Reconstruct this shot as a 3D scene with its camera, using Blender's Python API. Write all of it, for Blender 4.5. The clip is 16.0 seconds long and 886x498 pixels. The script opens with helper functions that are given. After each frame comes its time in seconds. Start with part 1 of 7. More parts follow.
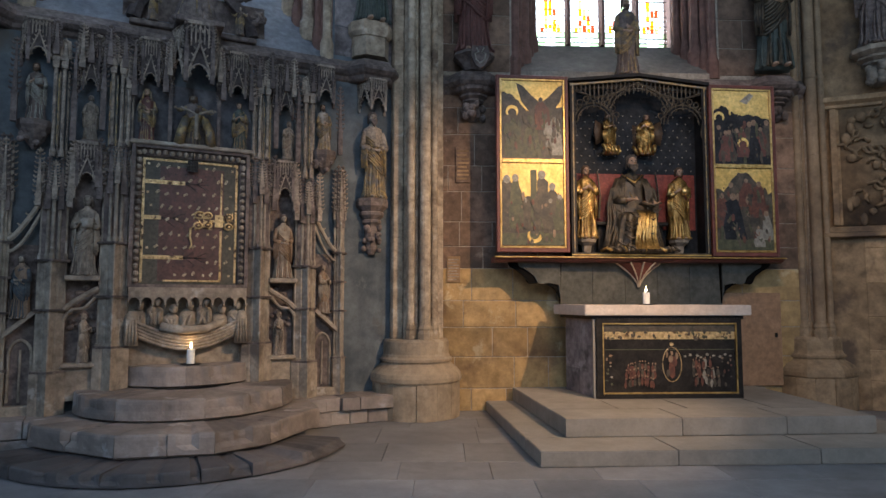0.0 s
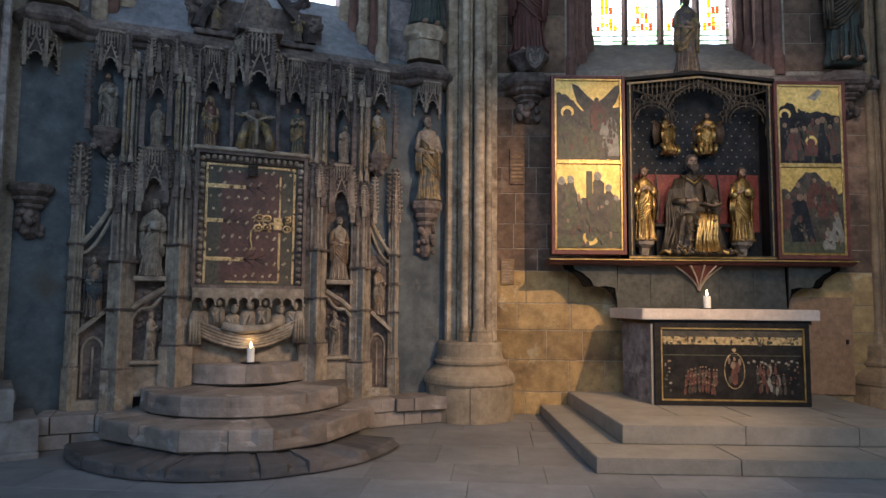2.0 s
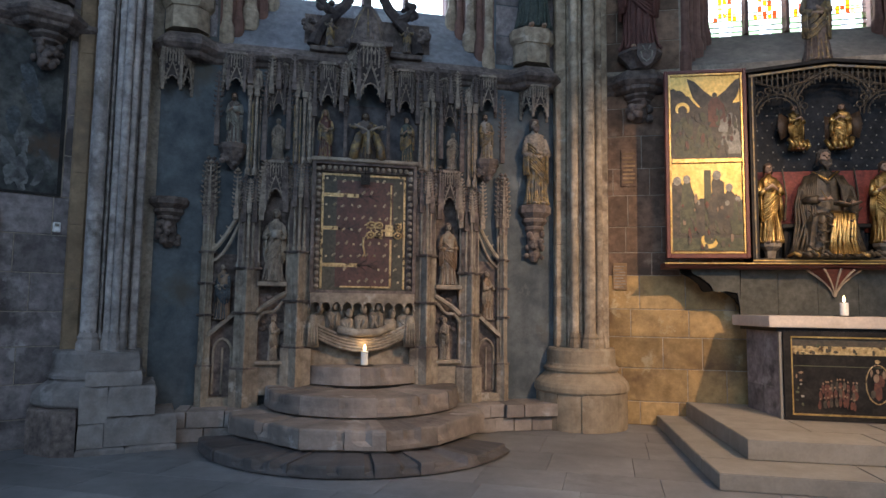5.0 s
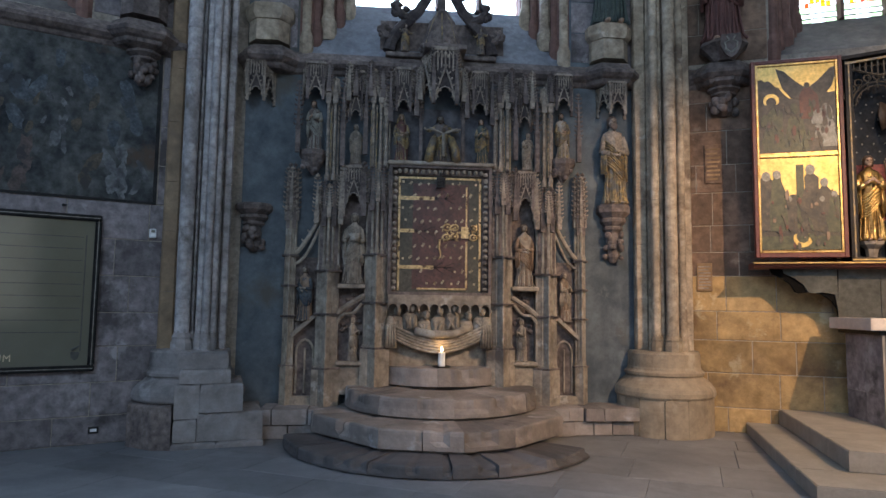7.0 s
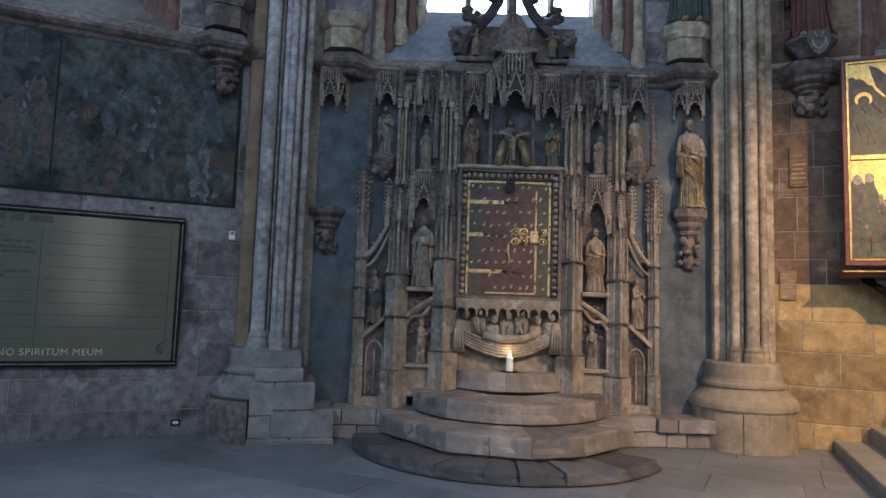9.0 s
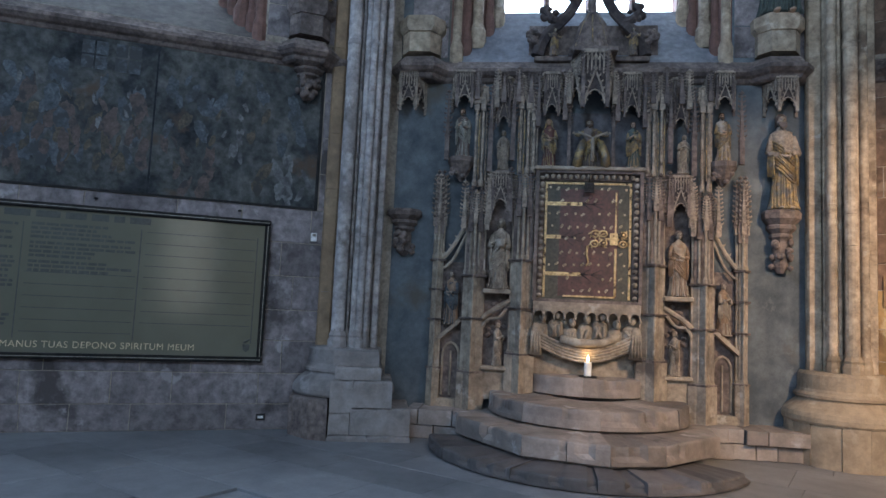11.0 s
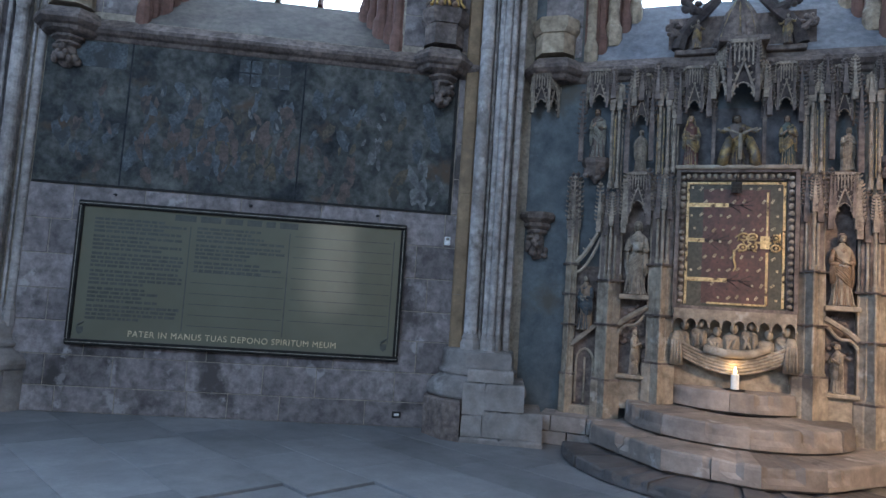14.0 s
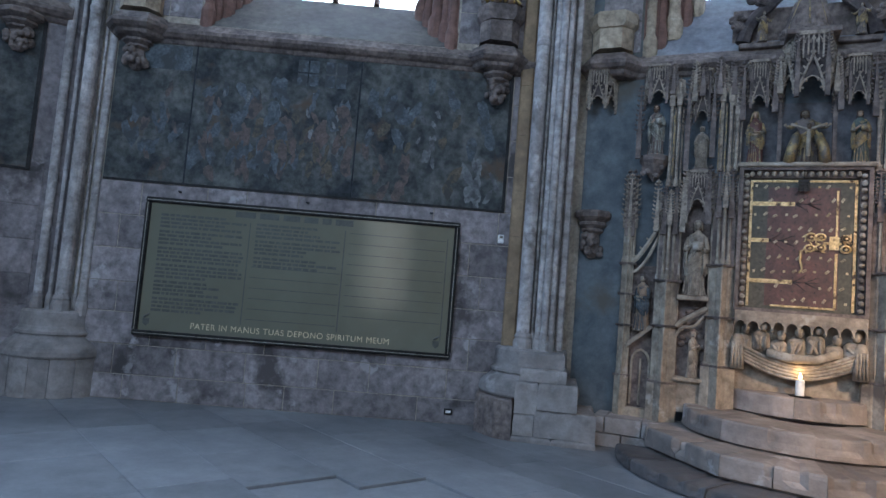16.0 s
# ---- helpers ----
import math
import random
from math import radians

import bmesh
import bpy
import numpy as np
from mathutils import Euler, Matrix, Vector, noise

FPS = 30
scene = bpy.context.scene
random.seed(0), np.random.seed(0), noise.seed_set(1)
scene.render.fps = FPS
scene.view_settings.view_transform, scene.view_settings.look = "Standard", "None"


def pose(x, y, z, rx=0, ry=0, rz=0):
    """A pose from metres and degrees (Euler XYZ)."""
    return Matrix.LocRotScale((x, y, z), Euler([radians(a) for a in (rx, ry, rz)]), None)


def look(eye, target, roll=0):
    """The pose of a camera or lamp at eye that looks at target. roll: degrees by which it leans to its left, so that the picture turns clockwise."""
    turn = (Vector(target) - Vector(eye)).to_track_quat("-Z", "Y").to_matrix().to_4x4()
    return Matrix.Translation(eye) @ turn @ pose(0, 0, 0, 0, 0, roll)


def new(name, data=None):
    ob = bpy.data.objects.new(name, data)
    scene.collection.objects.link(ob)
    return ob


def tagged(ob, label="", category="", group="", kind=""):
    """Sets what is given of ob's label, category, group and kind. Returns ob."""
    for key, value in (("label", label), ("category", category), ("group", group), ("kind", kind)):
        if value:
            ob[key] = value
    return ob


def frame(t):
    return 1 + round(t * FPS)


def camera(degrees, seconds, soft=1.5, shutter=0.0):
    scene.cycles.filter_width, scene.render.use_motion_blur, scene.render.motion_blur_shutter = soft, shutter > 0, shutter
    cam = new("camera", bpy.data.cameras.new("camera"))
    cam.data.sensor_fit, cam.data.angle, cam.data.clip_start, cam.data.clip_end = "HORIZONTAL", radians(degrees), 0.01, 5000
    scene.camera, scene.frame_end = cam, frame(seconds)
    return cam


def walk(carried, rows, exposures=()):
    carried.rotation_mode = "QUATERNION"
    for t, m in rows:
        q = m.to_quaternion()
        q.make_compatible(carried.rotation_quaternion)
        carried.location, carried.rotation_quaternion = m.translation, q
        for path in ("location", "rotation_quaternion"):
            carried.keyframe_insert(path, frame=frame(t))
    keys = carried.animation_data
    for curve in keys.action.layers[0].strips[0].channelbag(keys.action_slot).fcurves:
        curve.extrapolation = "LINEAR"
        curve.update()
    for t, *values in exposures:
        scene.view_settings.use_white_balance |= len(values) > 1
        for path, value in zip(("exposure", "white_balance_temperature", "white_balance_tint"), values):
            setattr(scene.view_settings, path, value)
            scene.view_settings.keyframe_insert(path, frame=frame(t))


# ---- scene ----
cam = camera(68.6, 16.0)
PATH = [
    (0.0, pose(0, 0, 1.5, 94.41, -0.03, 0.00)),
    (0.5, pose(0, 0, 1.5, 94.39, -0.08, 1.24)),
    (1.0, pose(0, 0, 1.5, 94.40, -0.08, 2.41)),
    (1.5, pose(0, 0, 1.5, 94.48, -0.20, 3.48)),
    (2.0, pose(0, 0, 1.5, 94.58, -0.48, 4.73)),
    (2.5, pose(0, 0, 1.5, 94.66, -0.54, 6.24)),
    (3.0, pose(0, 0, 1.5, 94.75, -0.53, 7.74)),
    (3.5, pose(0, 0, 1.5, 94.81, -0.59, 9.51)),
    (4.0, pose(0, 0, 1.5, 94.87, -0.64, 11.02)),
    (6.5, pose(0, 0, 1.5, 94.95, -0.75, 19.44)),
    (7.0, pose(0, 0, 1.5, 95.00, -0.77, 20.98)),
    (7.5, pose(0, 0, 1.5, 95.14, -1.09, 22.36)),
    (8.0, pose(0, 0, 1.5, 95.20, -1.14, 23.65)),
    (8.5, pose(0, 0, 1.5, 95.17, -1.39, 25.36)),
    (9.0, pose(0, 0, 1.5, 95.20, -1.85, 26.97)),
    (11.5, pose(0, 0, 1.5, 95.07, -2.65, 35.23)),
    (12.0, pose(0, 0, 1.5, 95.02, -2.65, 36.89)),
    (12.5, pose(0, 0, 1.5, 94.96, -3.04, 39.47)),
    (13.0, pose(0, 0, 1.5, 94.90, -3.58, 42.02)),
    (13.5, pose(0, 0, 1.5, 94.87, -3.71, 43.68)),
    (14.0, pose(0, 0, 1.5, 94.79, -3.78, 45.28)),
    (14.5, pose(0, 0, 1.5, 94.65, -4.07, 46.84)),
    (15.0, pose(0, 0, 1.5, 94.50, -4.59, 48.04)),
    (15.5, pose(0, 0, 1.5, 94.36, -4.79, 48.97)),
    (16.0, pose(0, 0, 1.5, 94.25, -4.67, 49.93)),
]
walk(cam, PATH, [(0.0, 0.0, 6550.0, 13.0), (4.0, 0.02, 6500.0, 13.0), (7.0, 0.2, 6450.0, 13.0), (9.0, 0.34, 6400.0, 13.0), (12.5, 0.66, 6300.0, 13.0), (14.5, 0.82, 6250.0, 13.0), (16.0, 0.85, 6200.0, 13.0)])

# ---------------------------------------------------------------- wall frames
# local x runs along a wall, local y into it (the room is at negative y), z up


def wall_frame(angle, dist):
    a = radians(angle)
    return Matrix.Translation((-math.sin(a) * dist, math.cos(a) * dist, 0)) @ Matrix.Rotation(a, 4, "Z")


def frame_at(angle, p):
    return Matrix.Translation((p.x, p.y, 0)) @ Matrix.Rotation(radians(angle), 4, "Z")


WL = wall_frame(52, 7.9)
WC = wall_frame(27, 7.98)
WR = wall_frame(2.5, 8.85)
WA = wall_frame(5, 8.35)     # front plane of the winged altarpiece, hung slightly askew
PLC = wall_frame(39.5, 7.72)  # engaged pillar between the tablet wall and the tabernacle wall
PCR = wall_frame(14.75, 8.2)  # engaged pillar between the tabernacle wall and the altar wall

# ---------------------------------------------------------------- world and lights
world = bpy.data.worlds.new("sky")
scene.world = world
world.use_nodes = True
wn = world.node_tree
sky = wn.nodes.new("ShaderNodeTexSky")
sky.sky_type, sky.sun_disc = "NISHITA", False
sky.sun_elevation, sky.sun_rotation = radians(35), radians(200)
wn.links.new(sky.outputs[0], wn.nodes["Background"].inputs[0])
wn.nodes["Background"].inputs[1].default_value = 0.12


def area(name, m, sx, sy, power, colour):
    li = bpy.data.lights.new(name, "AREA")
    li.shape, li.size, li.size_y, li.energy, li.color = "RECTANGLE", sx, sy, power, colour
    ob = new(name, li)
    ob.matrix_world = m
    return ob


def window_lamp(name, w, u, z0, z1, width, power, colour, y=0.75):
    # stands in a window opening and shines into the room
    m = w @ pose(u, y, (z0 + z1) / 2, -90, 0, 0)
    return area(name, m, width, z1 - z0, power, colour)


def spot(name, eye, target, power, cone, colour, size=0.06, blend=0.4):
    li = bpy.data.lights.new(name, "SPOT")
    li.energy, li.spot_size, li.spot_blend, li.shadow_soft_size, li.color = power, radians(cone), blend, size, colour
    ob = new(name, li)
    ob.matrix_world = look(eye, target)
    return ob


COOL = (0.36, 0.60, 1.0)
window_lamp("daylight_1", WL, -1.4, 5.4, 9.6, 2.2, 110, COOL, 0.90)
window_lamp("daylight_2", WC, 0.79, 5.65, 9.6, 2.2, 190, COOL, 0.90)
window_lamp("daylight_3", WR, 2.86, 5.4, 9.6, 2.0, 120, (0.8, 0.9, 1.0), 0.90)
# tall windows of the hall, to the side and behind the viewer
area("daylight_4", frame_at(77, WL @ Vector((-4.28, 0.0, 0))) @ pose(-3.0, -0.06, 7.3, -90, 0, 0), 2.4, 4.4, 420, (0.38, 0.62, 1.0))
area("daylight_5", pose(9.0, -8.95, 3.6, 90, 0, 0), 2.8, 5.6, 90, (1.0, 0.97, 0.85))
# two unseen cool fill lamps, added high up to brighten the walls
area("hall_fill_1", pose(1.0, -8.95, 8.9, 80, 0, 0), 7.0, 4.2, 620, (0.50, 0.72, 1.0))
area("hall_fill_2", pose(10.9, -2.5, 8.9, 80, 0, 90), 6.0, 4.2, 240, (0.46, 0.69, 1.0))
# two warm spotlights high in the hall, aimed at the altar wall
spot("altar_spot", (4.2, 3.4, 5.6), (-0.4, 8.4, 0.4), 1850, 57, (1.0, 0.66, 0.37), 0.05, 0.8)
spot("altar_spot", (2.2, 3.2, 7.0), (3.3, 8.8, 1.9), 520, 52, (1.0, 0.68, 0.42), 0.05, 0.5)

# ---------------------------------------------------------------- materials


def nodes_of(m):
    m.use_nodes = True
    return m.node_tree.nodes, m.node_tree.links, m.node_tree.nodes["Principled BSDF"]


def surface(name, c1, c2, scale=1.5, rough=0.85, bump=0.25, metal=0.0, rnd=0.0, stain=None, stain_at=0.56, fine=45.0, island=0.0, mottle=0.3, spec=0.5, pale=None):
    """Two colours mixed by a broad noise, a fine grain, an optional stain, bump, and variation from piece to piece."""
    m = bpy.data.materials.new(name)
    n, l, p = nodes_of(m)
    geo = n.new("ShaderNodeNewGeometry")
    pos = geo.outputs["Position"]

    def noise_tex(sc, detail, off=0.0):
        t = n.new("ShaderNodeTexNoise")
        t.inputs["Scale"].default_value, t.inputs["Detail"].default_value = sc, detail
        t.inputs["Roughness"].default_value = 0.62
        if off:
            ad = n.new("ShaderNodeVectorMath")
            ad.operation = "ADD"
            ad.inputs[1].default_value = (off, off * 1.7, -off)
            l.new(pos, ad.inputs[0])
            l.new(ad.outputs[0], t.inputs["Vector"])
        else:
            l.new(pos, t.inputs["Vector"])
        return t

    broad, grain = noise_tex(scale, 6), noise_tex(fine, 4, 3.1)
    ramp = n.new("ShaderNodeValToRGB")
    ramp.color_ramp.elements[0].position, ramp.color_ramp.elements[1].position = 0.36, 0.66
    ramp.color_ramp.elements[0].color, ramp.color_ramp.elements[1].color = (*c1, 1), (*c2, 1)
    l.new(broad.outputs[0], ramp.inputs[0])
    col = ramp.outputs[0]

    def mix(kind, fac, a, b):
        x = n.new("ShaderNodeMix")
        x.data_type, x.blend_type = "RGBA", kind
        for sock, val in ((x.inputs["Factor"], fac), (x.inputs["A"], a), (x.inputs["B"], b)):
            if isinstance(val, (float, int)):
                sock.default_value = val
            elif isinstance(val, tuple):
                sock.default_value = (*val, 1)
            else:
                l.new(val, sock)
        return x.outputs["Result"]

    g = n.new("ShaderNodeMapRange")
    g.inputs[1].default_value, g.inputs[2].default_value, g.inputs[3].default_value, g.inputs[4].default_value = 0.3, 0.7, 0.92, 1.07
    l.new(grain.outputs[0], g.inputs[0])
    comb = n.new("ShaderNodeCombineColor")
    for k in range(3):
        l.new(g.outputs[0], comb.inputs[k])
    col = mix("MULTIPLY", 1.0, col, comb.outputs[0])
    if mottle:
        mo = noise_tex(scale * 4.5, 9, 5.7)
        mg = n.new("ShaderNodeMapRange")
        mg.inputs[1].default_value, mg.inputs[2].default_value, mg.inputs[3].default_value, mg.inputs[4].default_value = 0.3, 0.7, 1 - mottle, 1 + mottle
        l.new(mo.outputs[0], mg.inputs[0])
        mc = n.new("ShaderNodeCombineColor")
        for k in range(3):
            l.new(mg.outputs[0], mc.inputs[k])
        col = mix("MULTIPLY", 1.0, col, mc.outputs[0])
    if stain:
        st = noise_tex(scale * 0.7, 8, 9.4)
        sr = n.new("ShaderNodeMapRange")
        sr.inputs[1].default_value, sr.inputs[2].default_value = stain_at, stain_at + 0.1
        l.new(st.outputs[0], sr.inputs[0])
        col = mix("MIX", sr.outputs[0], col, stain)
    if pale:
        pt = noise_tex(scale * 1.3, 10, 21.3)
        pm = n.new("ShaderNodeMapRange")
        pm.inputs[1].default_value, pm.inputs[2].default_value, pm.inputs[4].default_value = 0.60, 0.66, 0.75
        l.new(pt.outputs[0], pm.inputs[0])
        col = mix("MIX", pm.outputs[0], col, pale)
    if rnd or island:
        info = n.new("ShaderNodeObjectInfo")
        mr = n.new("ShaderNodeMapRange")
        amount = rnd or island
        mr.inputs[3].default_value, mr.inputs[4].default_value = 1 - amount, 1 + amount
        l.new(info.outputs["Random"] if rnd else geo.outputs["Random Per Island"], mr.inputs[0])
        c2n = n.new("ShaderNodeCombineColor")
        for k in range(3):
            l.new(mr.outputs[0], c2n.inputs[k])
        col = mix("MULTIPLY", 1.0, col, c2n.outputs[0])
    l.new(col, p.inputs["Base Color"])
    rr = n.new("ShaderNodeMapRange")
    rr.inputs[3].default_value, rr.inputs[4].default_value = max(0.05, rough - 0.1), min(1.0, rough + 0.1)
    l.new(broad.outputs[0], rr.inputs[0])
    l.new(rr.outputs[0], p.inputs["Roughness"])
    p.inputs["Metallic"].default_value = metal
    p.inputs["Specular IOR Level"].default_value = spec
    if bump:
        b = n.new("ShaderNodeBump")
        b.inputs["Strength"].default_value, b.inputs["Distance"].default_value = bump, 0.012
        ad = n.new("ShaderNodeMath")
        ad.operation = "MULTIPLY_ADD"
        ad.inputs[1].default_value = 0.5
        l.new(grain.outputs[0], ad.inputs[0])
        l.new(broad.outputs[0], ad.inputs[2])
        l.new(ad.outputs[0], b.inputs["Height"])
        l.new(b.outputs[0], p.inputs["Normal"])
    return m


def glow(name, colour, strength):
    m = bpy.data.materials.new(name)
    n, l, p = nodes_of(m)
    p.inputs["Base Color"].default_value = (*colour, 1)
    p.inputs["Emission Color"].default_value = (*colour, 1)
    p.inputs["Emission Strength"].default_value = strength
    return m


def stained(name, colour):
    m = bpy.data.materials.new(name)
    n, l, p = nodes_of(m)
    out = n["Material Output"]
    tr, gl, mx = n.new("ShaderNodeBsdfTransparent"), n.new("ShaderNodeBsdfGlossy"), n.new("ShaderNodeMixShader")
    tr.inputs[0].default_value = (*colour, 1)
    gl.inputs["Roughness"].default_value = 0.2
    mx.inputs[0].default_value = 0.06
    l.new(tr.outputs[0], mx.inputs[1])
    l.new(gl.outputs[0], mx.inputs[2])
    l.new(mx.outputs[0], out.inputs["Surface"])
    return m


STONE = surface("carved_sandstone", (0.21, 0.176, 0.14), (0.38, 0.32, 0.248), 2.6, 0.85, 0.4, stain=(0.13, 0.108, 0.09), stain_at=0.57, pale=(0.46, 0.42, 0.365), mottle=0.34, spec=0.15)
# darker mottled sandstone, also on niche backs and behind the slender shafts
STONE_DARK = surface("dark_sandstone", (0.095, 0.077, 0.07), (0.22, 0.176, 0.155), 3.5, 0.85, 0.4, stain=(0.06, 0.05, 0.05), stain_at=0.6, mottle=0.45, spec=0.2)
BLACK_STONE = surface("near_black_stone", (0.05, 0.043, 0.044), (0.115, 0.095, 0.088), 5, 0.9, 0.3, spec=0.1)
RIB = surface("worn_rib_stone", (0.18, 0.15, 0.124), (0.40, 0.328, 0.255), 9, 0.8, 0.35, stain=(0.085, 0.07, 0.06), stain_at=0.6, spec=0.25)
ASHLAR = surface("ashlar_sandstone", (0.27, 0.175, 0.075), (0.41, 0.285, 0.135), 1.6, 0.88, 0.4, rnd=0.22, stain=(0.18, 0.115, 0.06), stain_at=0.57, pale=(0.50, 0.42, 0.27), mottle=0.32)
ASHLAR_GREY = surface("grey_ashlar", (0.15, 0.13, 0.13), (0.255, 0.225, 0.222), 2.4, 0.88, 0.4, rnd=0.24, stain=(0.07, 0.06, 0.058), stain_at=0.56, pale=(0.36, 0.335, 0.33), mottle=0.42)
MORTAR = surface("mortar", (0.24, 0.205, 0.165), (0.37, 0.32, 0.26), 5, 0.95, 0.3)
PILLAR = surface("pillar_sandstone", (0.26, 0.20, 0.138), (0.44, 0.36, 0.265), 2.6, 0.85, 0.45, stain=(0.15, 0.108, 0.075), stain_at=0.57, pale=(0.53, 0.46, 0.37), rnd=0.12, mottle=0.42)
PILLAR_GREY = surface("grey_pillar_sandstone", (0.25, 0.225, 0.215), (0.43, 0.40, 0.385), 2.6, 0.85, 0.45, stain=(0.14, 0.12, 0.105), stain_at=0.57, pale=(0.53, 0.50, 0.48), rnd=0.12, mottle=0.42)
ASHLAR_RED_DIM = surface("dim_reddish_ashlar", (0.11, 0.072, 0.05), (0.235, 0.152, 0.105), 1.7, 0.88, 0.45, rnd=0.22, stain=(0.07, 0.05, 0.038), stain_at=0.53, pale=(0.29, 0.22, 0.165), mottle=0.45)
ASHLAR_BROWN = surface("brown_ashlar", (0.20, 0.125, 0.065), (0.32, 0.215, 0.12), 1.6, 0.88, 0.35, rnd=0.3, stain=(0.11, 0.075, 0.05), stain_at=0.55, mottle=0.45)
PILLAR_BROWN = surface("brown_pillar_sandstone", (0.20, 0.135, 0.08), (0.31, 0.22, 0.135), 1.4, 0.85, 0.3, stain=(0.16, 0.115, 0.08))
PLASTER = surface("blue_grey_plaster", (0.08, 0.095, 0.106), (0.138, 0.158, 0.17), 1.3, 0.9, 0.25, stain=(0.112, 0.105, 0.09), stain_at=0.56, pale=(0.185, 0.205, 0.215), mottle=0.28, spec=0.15)
SILL = surface("sill_stone", (0.12, 0.13, 0.15), (0.21, 0.22, 0.235), 2.5, 0.8, 0.3)
SILL_BROWN = surface("brown_sill_stone", (0.075, 0.068, 0.062), (0.14, 0.125, 0.11), 2.5, 0.85, 0.3)
REDSTONE = surface("red_sandstone", (0.12, 0.062, 0.048), (0.20, 0.11, 0.085), 2.0, 0.85, 0.3)
NICHE = surface("grey_niche_paint", (0.075, 0.075, 0.082), (0.15, 0.145, 0.15), 2.5, 0.9, 0.3, stain=(0.05, 0.045, 0.045), stain_at=0.57, mottle=0.35, spec=0.15)
STEP = surface("step_stone", (0.155, 0.13, 0.112), (0.285, 0.243, 0.215), 1.3, 0.7, 0.35, rnd=0.3, stain=(0.09, 0.075, 0.068), stain_at=0.58, pale=(0.43, 0.405, 0.39), mottle=0.25)
ALTARSTEP = surface("altar_step_stone", (0.205, 0.188, 0.162), (0.28, 0.257, 0.225), 1.5, 0.7, 0.15, rnd=0.06, mottle=0.12)
STEP_DARK = surface("dark_step_stone", (0.078, 0.07, 0.068), (0.145, 0.133, 0.13), 1.3, 0.7, 0.35, rnd=0.3, stain=(0.055, 0.05, 0.047), stain_at=0.6, mottle=0.2)
FLOOR = surface("floor_slab", (0.145, 0.145, 0.15), (0.22, 0.218, 0.221), 1.2, 0.55, 0.12, rnd=0.16, stain=(0.115, 0.11, 0.11), stain_at=0.6, mottle=0.14)
MARBLE = surface("mensa_slab", (0.50, 0.42, 0.36), (0.60, 0.52, 0.45), 3, 0.5, 0.05, mottle=0.12)
GOLD = surface("worn_gilding", (0.40, 0.25, 0.08), (0.72, 0.50, 0.20), 14, 0.36, 0.15, metal=0.9, stain=(0.20, 0.11, 0.04), stain_at=0.62)
DULLGOLD = surface("shaded_gilding", (0.16, 0.09, 0.03), (0.38, 0.24, 0.08), 14, 0.4, 0.2, metal=0.8)
TARNISH = surface("tarnished_gilding", (0.13, 0.105, 0.075), (0.42, 0.29, 0.12), 16, 0.5, 0.2, metal=0.25, stain=(0.16, 0.14, 0.12), stain_at=0.5)
GOLD_STRIP = surface("worn_gold_strip", (0.40, 0.27, 0.12), (0.76, 0.57, 0.30), 24, 0.38, 0.25, metal=0.6, stain=(0.07, 0.042, 0.03), stain_at=0.53)
GILT_PAINT = surface("gold_ground", (0.56, 0.37, 0.10), (0.76, 0.54, 0.18), 5, 0.38, 0.06, metal=0.4)
REDWOOD = surface("red_painted_wood", (0.095, 0.026, 0.02), (0.165, 0.05, 0.038), 6, 0.5, 0.1)
REDFIELD = surface("red_brocade", (0.17, 0.032, 0.024), (0.29, 0.065, 0.045), 9, 0.6, 0.15, mottle=0.4)
NIGHT = surface("dark_blue_field", (0.014, 0.016, 0.02), (0.036, 0.04, 0.046), 6, 0.6, 0.1, spec=0.15)
BLACKWOOD = surface("black_wood", (0.012, 0.011, 0.011), (0.03, 0.027, 0.025), 8, 0.5, 0.1, spec=0.15)
GREYBOARD = surface("grey_painted_board", (0.055, 0.058, 0.052), (0.09, 0.092, 0.082), 3, 0.6, 0.1, spec=0.15)
DOORWOOD = surface("brown_painted_door", (0.27, 0.155, 0.085), (0.34, 0.20, 0.115), 3, 0.5, 0.1)
DARKPAINT = surface("aged_paint_layer", (0.026, 0.023, 0.018), (0.10, 0.08, 0.055), 9, 0.5, 0.08, stain=(0.11, 0.045, 0.03), stain_at=0.64)
PAINT_RED = surface("aged_red_paint", (0.06, 0.022, 0.016), (0.15, 0.055, 0.034), 14, 0.5, 0.08)
PAINT_GREEN = surface("aged_green_paint", (0.035, 0.04, 0.022), (0.10, 0.10, 0.05), 14, 0.5, 0.08)
PAINT_GREY = surface("aged_grey_paint", (0.16, 0.15, 0.12), (0.33, 0.31, 0.26), 16, 0.5, 0.08)
PAINT_FLESH = surface("aged_flesh_paint", (0.17, 0.11, 0.07), (0.27, 0.185, 0.12), 20, 0.5, 0.05)
MURAL = surface("darkened_fresco", (0.03, 0.034, 0.037), (0.115, 0.118, 0.108), 2.4, 0.8, 0.1, stain=(0.095, 0.068, 0.05), stain_at=0.57, fine=26, mottle=0.5, spec=0.15)
MURAL_PALE = surface("pale_fresco", (0.085, 0.09, 0.092), (0.20, 0.205, 0.20), 8, 0.8, 0.1, stain=(0.06, 0.06, 0.06), stain_at=0.5)
MURAL_RED = surface("red_fresco", (0.065, 0.05, 0.044), (0.13, 0.095, 0.08), 9, 0.8, 0.1, stain=(0.045, 0.04, 0.04), stain_at=0.5)
MURAL_BLUE = surface("blue_fresco", (0.046, 0.056, 0.062), (0.10, 0.118, 0.128), 7, 0.8, 0.1, stain=(0.045, 0.047, 0.05), stain_at=0.48, mottle=0.5)
PLATE = surface("tablet_plate", (0.145, 0.14, 0.102), (0.165, 0.16, 0.118), 1.5, 0.07, 0.0, mottle=0.0, spec=0.3, fine=400.0)
